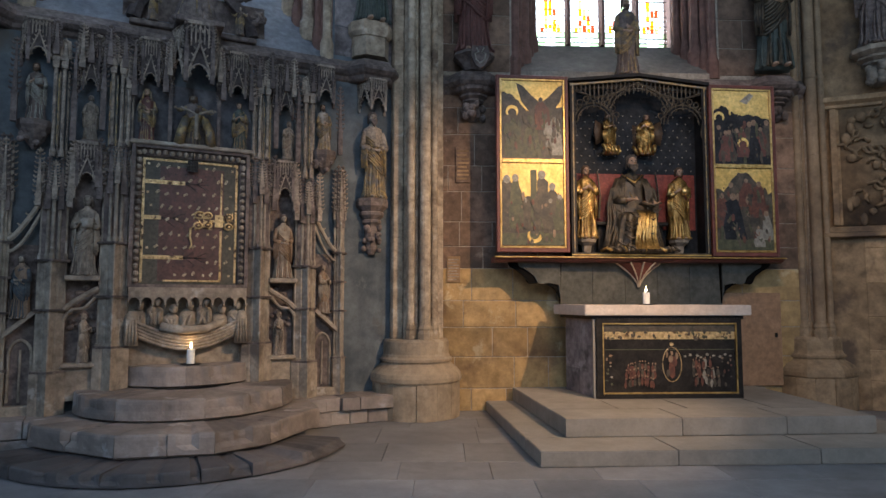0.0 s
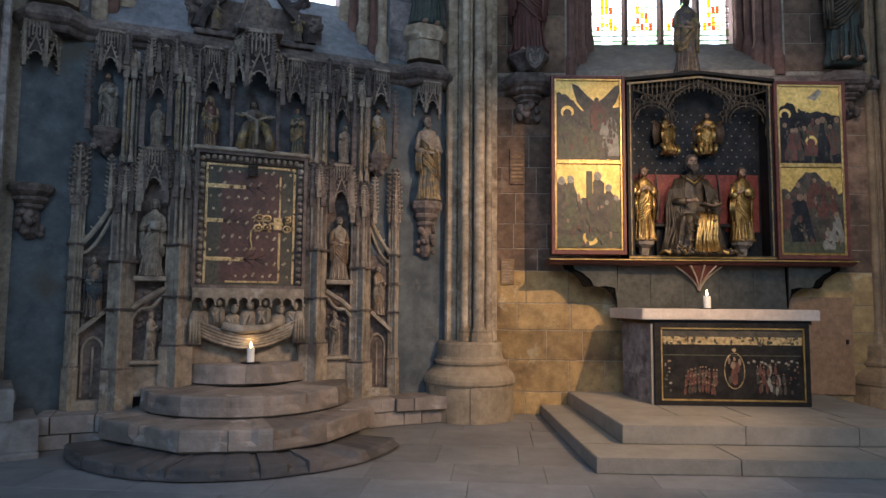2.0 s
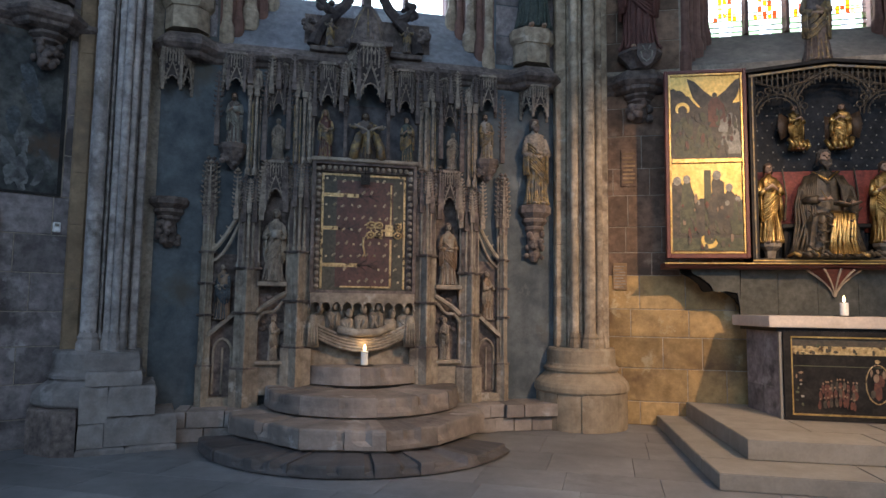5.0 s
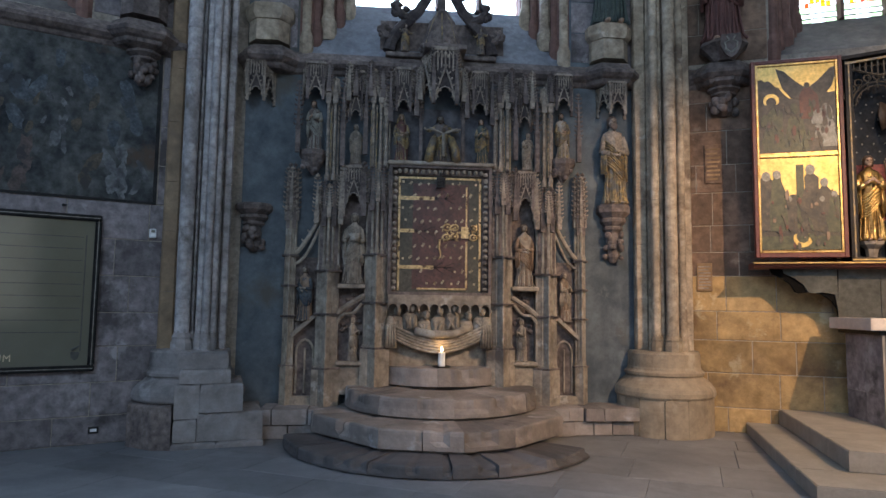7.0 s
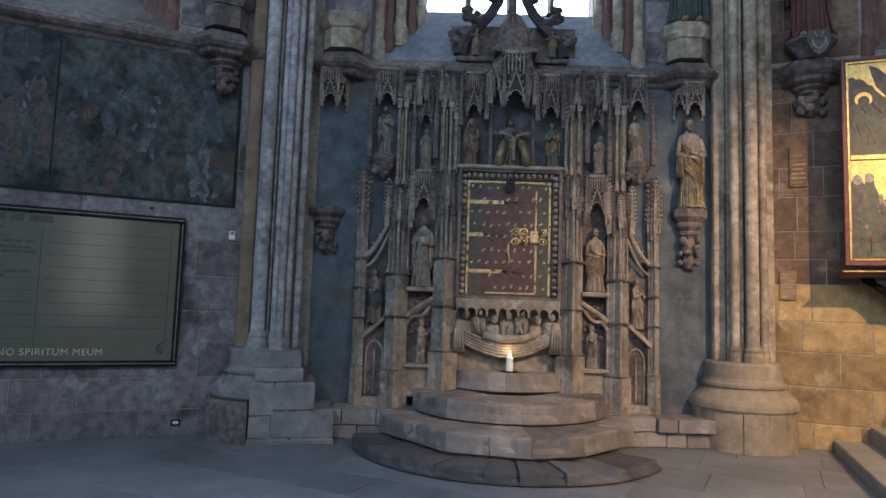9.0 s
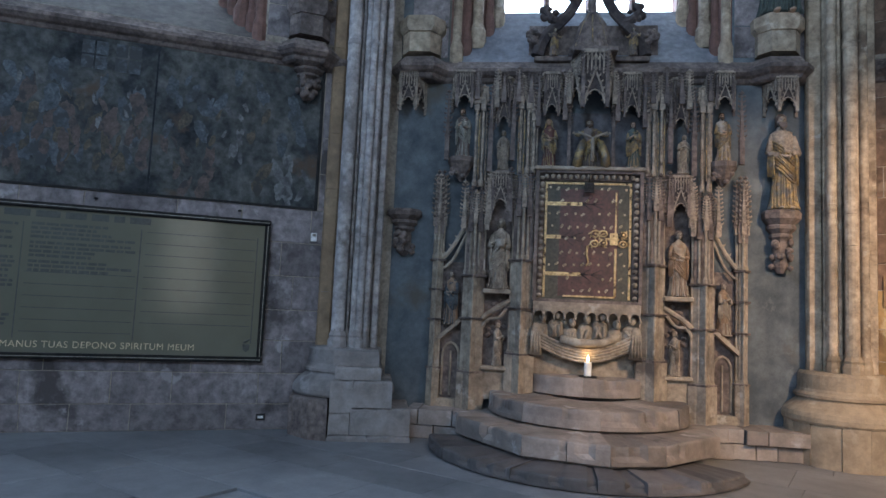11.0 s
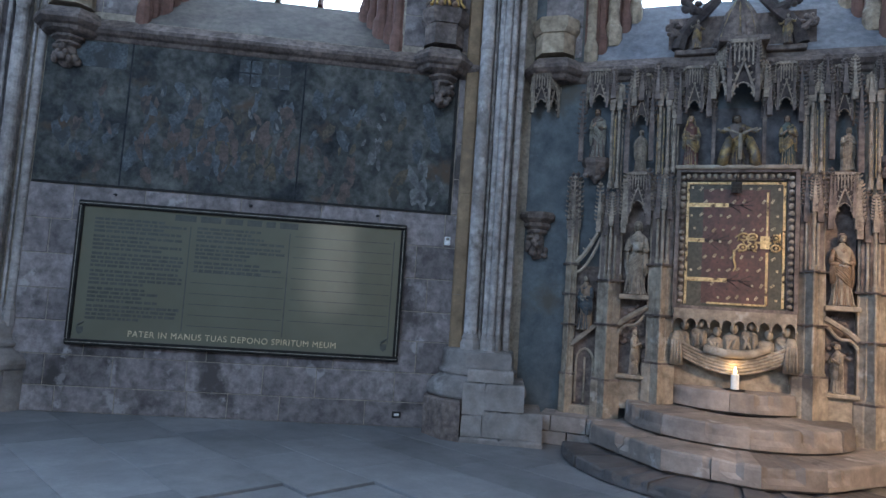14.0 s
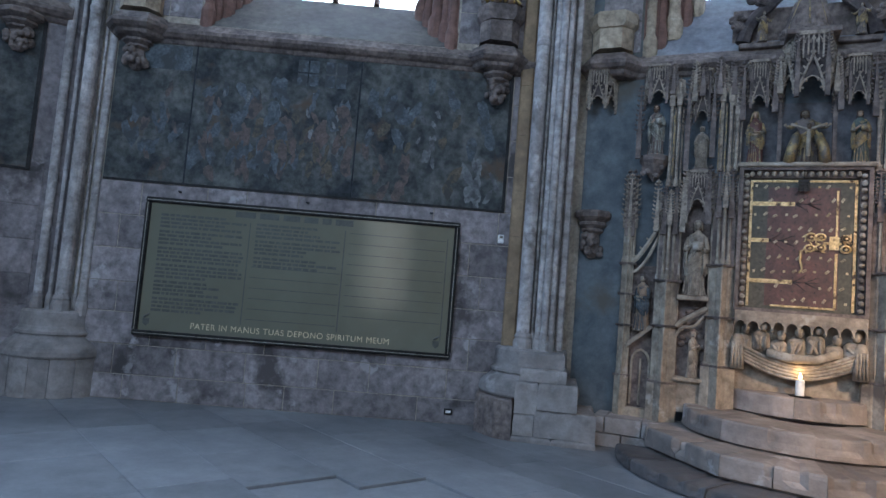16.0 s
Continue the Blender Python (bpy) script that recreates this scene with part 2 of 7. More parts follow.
INK = surface("engraved_text", (0.05, 0.053, 0.043), (0.07, 0.073, 0.06), 5, 0.5, 0.0)
PALEGOLD = surface("pale_worn_gold", (0.45, 0.36, 0.22), (0.72, 0.60, 0.40), 25, 0.4, 0.1, metal=0.5)
MURAL_OCHRE = surface("ochre_fresco", (0.06, 0.05, 0.036), (0.115, 0.094, 0.062), 8, 0.8, 0.1, stain=(0.045, 0.042, 0.038), stain_at=0.5, mottle=0.5)
IRONOLIVE = surface("olive_painted_iron", (0.045, 0.042, 0.03), (0.09, 0.083, 0.058), 7, 0.6, 0.3, mottle=0.4)
IRONRED = surface("red_painted_iron", (0.058, 0.027, 0.022), (0.12, 0.054, 0.044), 7, 0.55, 0.35, mottle=0.4)
WAX = surface("candle_wax", (0.88, 0.85, 0.78), (0.92, 0.90, 0.84), 8, 0.5, 0.02, mottle=0.0)
FLAME = glow("candle_flame", (1.0, 0.72, 0.35), 14)
IRON = surface("black_iron", (0.02, 0.02, 0.02), (0.04, 0.038, 0.036), 10, 0.5, 0.1, metal=0.6)
WHITE = surface("white_plastic", (0.72, 0.72, 0.70), (0.78, 0.78, 0.76), 4, 0.4, 0.0)
CLEAR = stained("clear_leaded_glass", (0.95, 0.97, 0.97))
AMBER = stained("amber_glass", (0.95, 0.50, 0.06))
REDGLASS = stained("red_glass", (0.75, 0.22, 0.08))
GREENGLASS = stained("green_glass", (0.55, 0.68, 0.50))
VAULT = surface("vault_plaster", (0.42, 0.40, 0.37), (0.52, 0.50, 0.46), 1.2, 0.9, 0.1)
SKIN = surface("painted_flesh", (0.34, 0.22, 0.15), (0.44, 0.30, 0.21), 15, 0.6, 0.1)
HAIR = surface("dark_hair_paint", (0.05, 0.03, 0.018), (0.09, 0.055, 0.03), 30, 0.6, 0.3)
ROBE_RED = surface("dull_red_robe", (0.09, 0.035, 0.028), (0.15, 0.06, 0.048), 8, 0.6, 0.2)
ROBE_DARK = surface("dark_bronze_robe", (0.028, 0.023, 0.017), (0.115, 0.088, 0.055), 12, 0.5, 0.3, metal=0.3)
ROBE_GREEN = surface("dark_green_robe", (0.035, 0.05, 0.045), (0.08, 0.10, 0.085), 9, 0.6, 0.2)

# ---------------------------------------------------------------- mesh helpers


def part(name, bm, material, parent, label="", smooth=False, m=None):
    me = bpy.data.meshes.new(name)
    bmesh.ops.recalc_face_normals(bm, faces=bm.faces)
    bm.to_mesh(me)
    bm.free()
    for mt in material if isinstance(material, (list, tuple)) else [material]:
        me.materials.append(mt)
    if smooth:
        me.polygons.foreach_set("use_smooth", [True] * len(me.polygons))
    ob = new(name, me)
    if parent:
        ob.parent = parent
    if m is not None:
        ob.matrix_local = m
    if label:
        ob["label"] = label
    return ob


def pieces(name, bm, material, parent, label=""):
    """Every loose piece of a mesh as a part of its own."""
    bm.verts.ensure_lookup_table()
    bm.verts.index_update()
    seen, groups = set(), []
    for v in bm.verts:
        if v.index in seen:
            continue
        stack, grp = [v], []
        seen.add(v.index)
        while stack:
            q = stack.pop()
            grp.append(q)
            for e in q.link_edges:
                o = e.other_vert(q)
                if o.index not in seen:
                    seen.add(o.index)
                    stack.append(o)
        groups.append(grp)
    for grp in groups:
        b = bmesh.new()
        mp = {v: b.verts.new(v.co) for v in grp}
        for f in {f for v in grp for f in v.link_faces}:
            b.faces.new([mp[v] for v in f.verts]).material_index = f.material_index
        part(name, b, material, parent, label)
    bm.free()


def thing(name, m, label, category, group="", kind=""):
    ob = new(name)
    ob.empty_display_size = 0.1
    ob.matrix_world = m
    return tagged(ob, label, category, group, kind)


def single(name, bm, material, m, label, category, group="", kind="", smooth=False):
    ob = part(name, bm, material, None, "", smooth)
    ob.matrix_world = m
    return tagged(ob, label, category, group, kind)


def add_box(bm, x0, x1, y0, y1, z0, z1, mi=0, bev=0.0):
    v = [bm.verts.new(c) for c in ((x0, y0, z0), (x1, y0, z0), (x1, y1, z0), (x0, y1, z0), (x0, y0, z1), (x1, y0, z1), (x1, y1, z1), (x0, y1, z1))]
    fs = [bm.faces.new([v[i] for i in q]) for q in ((3, 2, 1, 0), (4, 5, 6, 7), (0, 1, 5, 4), (1, 2, 6, 5), (2, 3, 7, 6), (3, 0, 4, 7))]
    for f in fs:
        f.material_index = mi
    if bev:
        bmesh.ops.bevel(bm, geom=list({e for f in fs for e in f.edges}), offset=bev, segments=1, affect="EDGES", profile=0.5)
    return bm


def boxes(*specs, bev=0.0):
    bm = bmesh.new()
    for s in specs:
        add_box(bm, *s, bev=bev)
    return bm


def add_prism(bm, pts, a0, a1, axis="y", mi=0):
    """A polygon extruded along one axis; pts are the two other coordinates in order."""
    def at(p, a):
        return {"y": (p[0], a, p[1]), "z": (p[0], p[1], a), "x": (a, p[0], p[1])}[axis]
    lo, hi = [bm.verts.new(at(p, a0)) for p in pts], [bm.verts.new(at(p, a1)) for p in pts]
    n = len(pts)
    fs = [bm.faces.new(lo[::-1]), bm.faces.new(hi)]
    fs += [bm.faces.new((lo[i], lo[(i + 1) % n], hi[(i + 1) % n], hi[i])) for i in range(n)]
    for f in fs:
        f.material_index = mi
    return bm


def prism(pts, a0, a1, axis="y"):
    return add_prism(bmesh.new(), pts, a0, a1, axis)


def add_rings(bm, rings, mi=0, caps=True):
    """Skin over a list of rings of equal length."""
    vs = [[bm.verts.new(p) for p in r] for r in rings]
    n = len(vs[0])
    for a, b in zip(vs, vs[1:]):
        for i in range(n):
            bm.faces.new((a[i], a[(i + 1) % n], b[(i + 1) % n], b[i])).material_index = mi
    if caps:
        bm.faces.new(vs[0][::-1]).material_index = mi
        bm.faces.new(vs[-1]).material_index = mi
    return bm


def add_lathe(bm, profile, seg=16, at=(0, 0, 0), mi=0, sx=1.0, sy=1.0, a0=0.0):
    rings = [[(at[0] + r * sx * math.cos(a0 + 2 * math.pi * k / seg), at[1] + r * sy * math.sin(a0 + 2 * math.pi * k / seg), at[2] + z) for k in range(seg)] for r, z in profile]
    return add_rings(bm, rings, mi)


def add_tube(bm, pts, r0, r1=None, seg=8, mi=0):
    pts = [Vector(p) for p in pts]
    r1 = r0 if r1 is None else r1
    rings = []
    for i, p in enumerate(pts):
        d = (pts[min(i + 1, len(pts) - 1)] - pts[max(i - 1, 0)]).normalized()
        ref = Vector((0, 1, 0)) if abs(d.y) < 0.9 else Vector((1, 0, 0))
        a = d.cross(ref).normalized()
        b = d.cross(a).normalized()
        r = r0 + (r1 - r0) * i / (len(pts) - 1)
        rings.append([p + (a * math.cos(2 * math.pi * k / seg) + b * math.sin(2 * math.pi * k / seg)) * r for k in range(seg)])
    return add_rings(bm, rings, mi)


def add_ball(bm, c, rx, ry, rz, mi=0, seg=10, rows=6):
    prof = [(math.sin(math.pi * k / rows), -math.cos(math.pi * k / rows)) for k in range(rows + 1)]
    prof[0], prof[-1] = (0.05, -1), (0.05, 1)
    rings = [[(c[0] + r * rx * math.cos(2 * math.pi * k / seg), c[1] + r * ry * math.sin(2 * math.pi * k / seg), c[2] + z * rz) for k in range(seg)] for r, z in prof]
    return add_rings(bm, rings, mi)


def arch_pts(cx, z0, half, rise, n=6):
    """Points of a pointed arch from its left springing over the tip to the right."""
    left = []
    for k in range(n + 1):
        t = k / n
        left.append((cx - half * math.cos(t * math.pi / 2) ** 0.9, z0 + rise * (math.sin(t * math.pi / 2) * 0.8 + 0.2 * t)))
    return left + [(2 * cx - x, z) for x, z in left[-2::-1]]


def sweep_x(profile, x0, x1):
    """A moulding profile of (y, z) run along x."""
    return prism(profile, x0, x1, "x")


def blocks(parent, x0, x1, z0, z1, rows, material, lengths=(0.5, 0.95), y=-0.006, depth=0.05, seed=1, skip=lambda a, b, c, d: False, rough=0.004):
    """Ashlar blocks of their own, proud of a mortar face."""
    rng = random.Random(seed)
    z = z0
    for r, h in enumerate(rows):
        x = x0
        top = min(z + h, z1)
        while x < x1 - 0.01:
            w = rng.uniform(*lengths)
            if r % 2 and x == x0:
                w *= 0.55
            if x1 - (x + w) < 0.25:
                w = x1 - x
            if not skip(x, x + w, z, top):
                g = 0.005
                out = y - rng.uniform(0, rough)
                bm = bmesh.new()
                xa, xb, za, zb, c = x + g, x + w - g, z + g, top - g, 0.006
                bk = [(xa, depth, za), (xb, depth, za), (xb, depth, zb), (xa, depth, zb)]
                md = [(xa, out + c, za), (xb, out + c, za), (xb, out + c, zb), (xa, out + c, zb)]
                fr = [(xa + c, out, za + c), (xb - c, out, za + c), (xb - c, out, zb - c), (xa + c, out, zb - c)]
                add_rings(bm, [bk, md, fr])
                part("stone_block", bm, material, parent)
            x += w
        z += h
        if z >= z1 - 0.02:
            break

# ---------------------------------------------------------------- floor, walls, vault
ground = single("floor", boxes((-14, 14, -12, 14, -0.3, -0.025)), FLOOR, Matrix(), "worn grey stone slab floor of the choir", "floor", kind="structure")


def wall(name, w, u0, u1, label, material, win=None, top=12.0, thick=1.0):
    bm = bmesh.new()
    if win:
        a, b, z0, z1 = win
        add_box(bm, u0, a, 0, thick, 0, top)
        add_box(bm, b, u1, 0, thick, 0, top)
        add_box(bm, a, b, 0, thick, 0, z0)
        add_box(bm, a, b, 0, thick, z1, top)
    else:
        add_box(bm, u0, u1, 0, thick, 0, top)
    return single(name, bm, material, w, label, "wall", kind="structure")


pL = WL @ Vector((-4.28, 0.0, 0))
pR = WR @ Vector((5.72, 0.0, 0))


WLL = frame_at(77, pL)
WRR = frame_at(-22.5, pR)
SILL_Z = 4.60
wall_l = wall("wall_north", WL, -4.4, 1.9, "sandstone choir wall with a fresco band and bare ashlar below", MORTAR, (-2.95, 0.2, SILL_Z, 10.6))
wall_c = wall("wall_east", WC, -1.7, 3.75, "blue-grey plastered choir wall behind the tabernacle", PLASTER, (-1.0, 2.45, SILL_Z, 10.6))
wall_r = wall("wall_south", WR, 0.0, 5.9, "warm sandstone ashlar wall behind the altar", MORTAR, (1.35, 4.3, SILL_Z + 0.1, 10.6))
wall_ll = wall("wall_northwest", WLL, -6, 0.1, "dim sandstone choir wall with a tall window", ASHLAR_GREY, (-4.2, -1.8, 5.1, 9.5))
wall_rr = wall("wall_southeast", WRR, -0.1, 6, "sandstone wall that carries a framed stone relief", ASHLAR_BROWN)
# the high openings in the back and side wall are added for the fill lamps
single("wall_back", boxes((-14, -2.5, -10, -9, 0, 12), (-2.5, 4.5, -10, -9, 0, 6.8), (-2.5, 4.5, -10, -9, 11.0, 12), (4.5, 7.6, -10, -9, 0, 12), (10.4, 14, -10, -9, 0, 12), (7.6, 10.4, -10, -9, 0, 0.7), (7.6, 10.4, -10, -9, 6.5, 12)), ASHLAR_GREY, Matrix(), "plain sandstone wall with a tall window", "wall", kind="structure")
single("wall_side", boxes((-13.4, -12.4, -10, 8, 0, 12)), ASHLAR_GREY, Matrix(), "plain sandstone side wall of the choir", "wall", kind="structure")
single("wall_side", boxes((11.0, 12, -10, -5.5, 0, 12), (11.0, 12, 0.5, 8, 0, 12), (11.0, 12, -5.5, 0.5, 0, 6.8), (11.0, 12, -5.5, 0.5, 11.0, 12)), ASHLAR, Matrix(), "plain sandstone side wall with a high opening added for a fill lamp", "wall", kind="structure")
single("ceiling", boxes((-14, 14, -10, 14, 12, 12.3)), VAULT, Matrix(), "pale plastered vault", "ceiling", kind="structure")


def window(name, w, a, b, z0, z1, ga, gb, gz, lights, bands, label, sill=None):
    """A splayed opening with a steep sill, moulded jambs, mullions and leaded glass."""
    win = thing(name, w, label, "window", kind="structure")
    dep = 0.72
    bm = bmesh.new()
    v = [bm.verts.new(p) for p in ((a, 0.002, z0), (b, 0.002, z0), (gb, dep, gz), (ga, dep, gz), (a, 0.98, z0), (b, 0.98, z0), (gb, 0.98, gz), (ga, 0.98, gz))]
    for q in ((0, 1, 2, 3), (3, 2, 6, 7), (1, 0, 4, 5), (0, 3, 7, 4), (2, 1, 5, 6), (5, 4, 7, 6)):
        bm.faces.new([v[i] for i in q])
    part("window_sill", bm, sill or SILL, win, "steep stone sill")
    for side, (o, g) in enumerate(((a, ga), (b, gb))):
        s = 1 if side == 0 else -1
        pts = [(o - s * 0.002, 0.01), (o + (g - o) * 0.25, 0.10), (o + (g - o) * 0.3, 0.24), (o + (g - o) * 0.62, 0.34), (o + (g - o) * 0.68, 0.52), (g, dep - 0.02), (g, 0.97), (o - s * 0.002, 0.97)]
        part("jamb", prism(pts, z0, z1 - 0.01, "z"), REDSTONE, win, "red sandstone moulded jamb")
        for k, (fx, y, r) in enumerate(((0.12, 0.05, 0.06), (0.30, 0.17, 0.05), (0.50, 0.29, 0.075), (0.72, 0.44, 0.05), (0.9, 0.58, 0.06))):
            bm = bmesh.new()
            x = o + (g - o) * fx
            zb = z0 + (gz - z0) * y / dep
            add_lathe(bm, [(r * 1.5, zb - 0.12), (r * 1.5, zb + 0.14), (r * 1.2, zb + 0.2), (r, zb + 0.24), (r, z1 - 0.02)], 10, (x, y, 0))
            part("jamb_shaft", bm, REDSTONE if k % 2 or sill else PILLAR, win)
    n = lights
    grng = random.Random(5)
    step = (gb - ga) / n
    for k in range(1, n):
        x = ga + step * k
        part("mullion", prism([(x - 0.045, dep + 0.02), (x - 0.02, dep - 0.09), (x + 0.02, dep - 0.09), (x + 0.045, dep + 0.02), (x + 0.02, dep + 0.14), (x - 0.02, dep + 0.14)], gz, z1, "z"), REDSTONE, win)
    for k in range(n):
        xa, xb = ga + step * k + 0.04, ga + step * (k + 1) - 0.04
        z = gz
        for j, (h, mt) in enumerate(bands):
            if mt == "figure":
                cols, m2 = 7, (CLEAR, AMBER, AMBER, REDGLASS, CLEAR)
            elif mt == "base":
                cols, m2 = 3, (GREENGLASS, CLEAR, GREENGLASS)
            else:
                cols, m2 = 2, (CLEAR, CLEAR)
            for c in range(cols):
                cw = (xb - xa) / cols
                mm = m2[c % len(m2)]
                if mt == "figure":
                    mm = CLEAR if abs(c - 3) > 1 + (j < 5) or grng.random() < .22 else grng.choice((AMBER, AMBER, REDGLASS, PALEAMBER, GREENGLASS))
                pane = part("pane", boxes((xa + cw * c + 0.004, xa + cw * (c + 1) - 0.004, dep + 0.03, dep + 0.036, z + 0.004, z + h - 0.004)), mm, win)
                pane.visible_shadow = False
            part("lead_bar", boxes((xa, xb, dep + 0.024, dep + 0.042, z - (0.003 if mt == "figure" else 0.006), z + (0.003 if mt == "figure" else 0.006))), IRON, win)
            z += h
            if z > z1:
                break
    return win


PALEAMBER = stained("pale_amber_glass", (1.0, 0.80, 0.40))
DAY = glow("bright_sky", (0.80, 0.90, 1.0), 5.0)
for w, a, b in ((WL, -3.4, 0.6), (WC, -1.4, 2.9), (WR, 0.9, 4.8)):
    single("backdrop", boxes((a, b, 1.5, 1.55, 4.0, 11.0)), DAY, w, "bright overcast sky outside the window", "sky", kind="structure")
PLAIN = [(0.5, "clear")] * 10
window("window_1", WL, -2.95, 0.2, SILL_Z, 10.6, -2.6, -0.35, 5.36, 4, PLAIN, "tall leaded window with bright daylight behind it", SILL_BROWN)
window("window_2", WC, -1.0, 2.45, SILL_Z, 10.6, -0.36, 1.95, 5.60, 4, PLAIN, "tall leaded window bright with daylight above the tabernacle")
window("window_3", WR, 1.35, 4.3, SILL_Z + 0.1, 10.6, 1.80, 3.92, 5.36, 4, [(0.07, "base"), (0.07, "clear"), (0.09, "base"), (0.06, "figure"), (0.05, "figure"), (0.08, "figure"), (0.07, "figure"), (0.10, "figure"), (0.14, "figure")] + [(0.5, "clear")] * 8,
       "tall stained glass window with amber and red fragments", SILL_BROWN)

# string course under the windows
CORNICE = [(0.0, 4.38), (-0.03, 4.40), (-0.05, 4.44), (-0.09, 4.46), (-0.13, 4.50), (-0.13, 4.545), (-0.10, 4.56), (-0.02, 4.66), (0.0, 4.66)]
for nm, w, a, b in (("trim_north", WL, -4.0, 1.5), ("trim_east", WC, -1.45, 3.55), ("trim_south", WR, 0.35, 5.5)):
    single(nm, sweep_x([(q, z - (0.075 if w is WL else 0.05)) for q, z in CORNICE], a, b), STONE_DARK, w, "moulded sandstone string course below the windows", "string course", kind="structure")


# mouldings across a pillar's front: left strip, rolls (x, y, r), right strip
SECTION_A = (-.33, -.175, ((-.09, -.02, .078), (.002, .045, .018), (.066, -.05, .036), (.13, -.085, .042), (.198, -.045, .034)), .245, .33)
SECTION_B = (-.34, -.185, ((-.125, -.02, .05), (-.048, .0, .022), (.05, -.085, .072), (.128, -.01, .020), (.185, -.03, .046)), .24, .34)
COURSES = (0.95, 1.62, 2.30, 2.86, 3.55, 4.18, 4.62, 5.3, 6.1, 11.9)


def pillar(w, cx, label, mat_base, section, cy=0.0, mt=PILLAR, xs=1.0, sides=32, strip_mt=None, drum=True):
    p = thing("pillar", w @ Matrix.Translation((cx, cy, 0)), label, "pillar", kind="structure")
    xl, sl, rolls, sr, xr = section
    back = [(sl, .75), (sl, .13)]
    for x, y, r in rolls:
        back += [(x - r * .95, .12), (x - r * .45, y + r * .3), (x + r * .45, y + r * .3), (x + r * .95, .12)]
    back += [(sr, .13), (sr, .75)]
    left = [(xl, .75), (xl, .17), (xl + .02, .14), (sl - .02, .14), (sl - .004, .16), (sl - .004, .75)]
    right = [(sr + .004, .75), (sr + .004, .10), (sr + .02, .08), (xr - .015, .08), (xr, .11), (xr, .75)]
    for k, (za, zb) in enumerate(zip(COURSES, COURSES[1:])):
        for nm, poly, m2 in (("core", back, mt), ("pilaster_strip", left, strip_mt or mt), ("pilaster_strip", right, mt)):
            part(nm, prism([(x * xs, y) for x, y in poly], za + .002, zb - .002, "z"), m2, p)
    rng = random.Random(int(cx * 100) + 7)
    for x, y, r in rolls:
        x *= xs
        cuts = [1.05] + [z + rng.uniform(-.15, .15) for z in COURSES[1:-1] if rng.random() < .75] + [11.9]
        for za, zb in zip(cuts, cuts[1:]):
            bm = bmesh.new()
            add_lathe(bm, [(r * .985, za + .0015), (r, za + .006), (r, zb - .006), (r * .985, zb - .0015)], 14, (x, y, 0))
            part("shaft", bm, mt, p)
        if r > .03:
            bm = bmesh.new()
            add_lathe(bm, [(r * 1.0, 4.60), (r * 1.14, 4.62), (r * 1.14, 4.65), (r * 1.0, 4.67)], 14, (x, y, 0))
            part("shaft_ring", bm, mt, p)
        bm = bmesh.new()
        q = max(r * 1.5, .045)
        add_lathe(bm, [(q, .93), (q, 1.06), (q * .84, 1.10), (q * .92, 1.125), (q * .70, 1.17), (r * 1.02, 1.19)], 8, (x, y, 0), a0=math.pi / 8)
        part("shaft_base", bm, mat_base, p)
    bm = bmesh.new()
    add_lathe(bm, [(.585, .445), (.60, .47), (.60, .515), (.585, .56), (.545, .61), (.485, .655), (.455, .68), (.452, .695), (.475, .71), (.475, .74), (.445, .765), (.432, .80), (.428, .955), (.41, .985), (.3, .99)], sides, (0, .22, 0), a0=math.pi / sides)
    part("base", bm, mat_base, p, "stepped moulded base")
    if drum:
        n = 7
        cuts = [math.pi + math.pi * (k + (rng.uniform(-.15, .15) if 0 < k < n else 0)) / n for k in range(n + 1)]
        for a, b in zip(cuts, cuts[1:]):
            b -= .008
            ro = .575 + rng.uniform(-.008, .008)
            outer = [(ro * math.cos(a + (b - a) * i / 5), .22 + ro * math.sin(a + (b - a) * i / 5)) for i in range(6)]
            inner = [(.2 * math.cos(b), .22 + .2 * math.sin(b)), (.2 * math.cos(a), .22 + .2 * math.sin(a))]
            bm = prism(outer + inner, 0, .442, "z")
            bmesh.ops.bevel(bm, geom=[e for e in bm.edges if e.verts[0].co.z == e.verts[1].co.z], offset=.008, segments=1, affect="EDGES")
            part("plinth_stone", bm, mat_base, p)
    return p


def rough_stone(parent, pts, z0, z1, mt, seed, name="plinth_stone"):
    """A worn block on a given plan with broken edges."""
    rng = random.Random(seed)
    cx, cy = sum(p[0] for p in pts) / len(pts), sum(p[1] for p in pts) / len(pts)
    ring = []
    for a, b in zip(pts, pts[1:] + pts[:1]):
        n = max(1, int(math.dist(a, b) / .07))
        ring += [(a[0] + (b[0] - a[0]) * i / n, a[1] + (b[1] - a[1]) * i / n) for i in range(n)]
    h = z1 - z0
    levels = [(0, z0), (.0, z0 + h * .3), (.0, z0 + h * .65), (.002, z1 - min(.025, h * .3)), (.012, z1 - min(.008, h * .1)), (.03, z1)]
    wear = [rng.random() ** 3 * .02 for _ in ring]
    rings = []
    for j, (ins, z) in enumerate(levels):
        rr = []
        for i, (x, y) in enumerate(ring):
            d = math.hypot(x - cx, y - cy)
            g = ins + wear[i] * (j > 2) + rng.uniform(-.003, .003)
            rr.append((x + (cx - x) / d * g, y + (cy - y) / d * g, z - wear[i] * .6 * (j > 3)))
        rings.append(rr)
    return part(name, add_rings(bmesh.new(), rings), mt, parent)


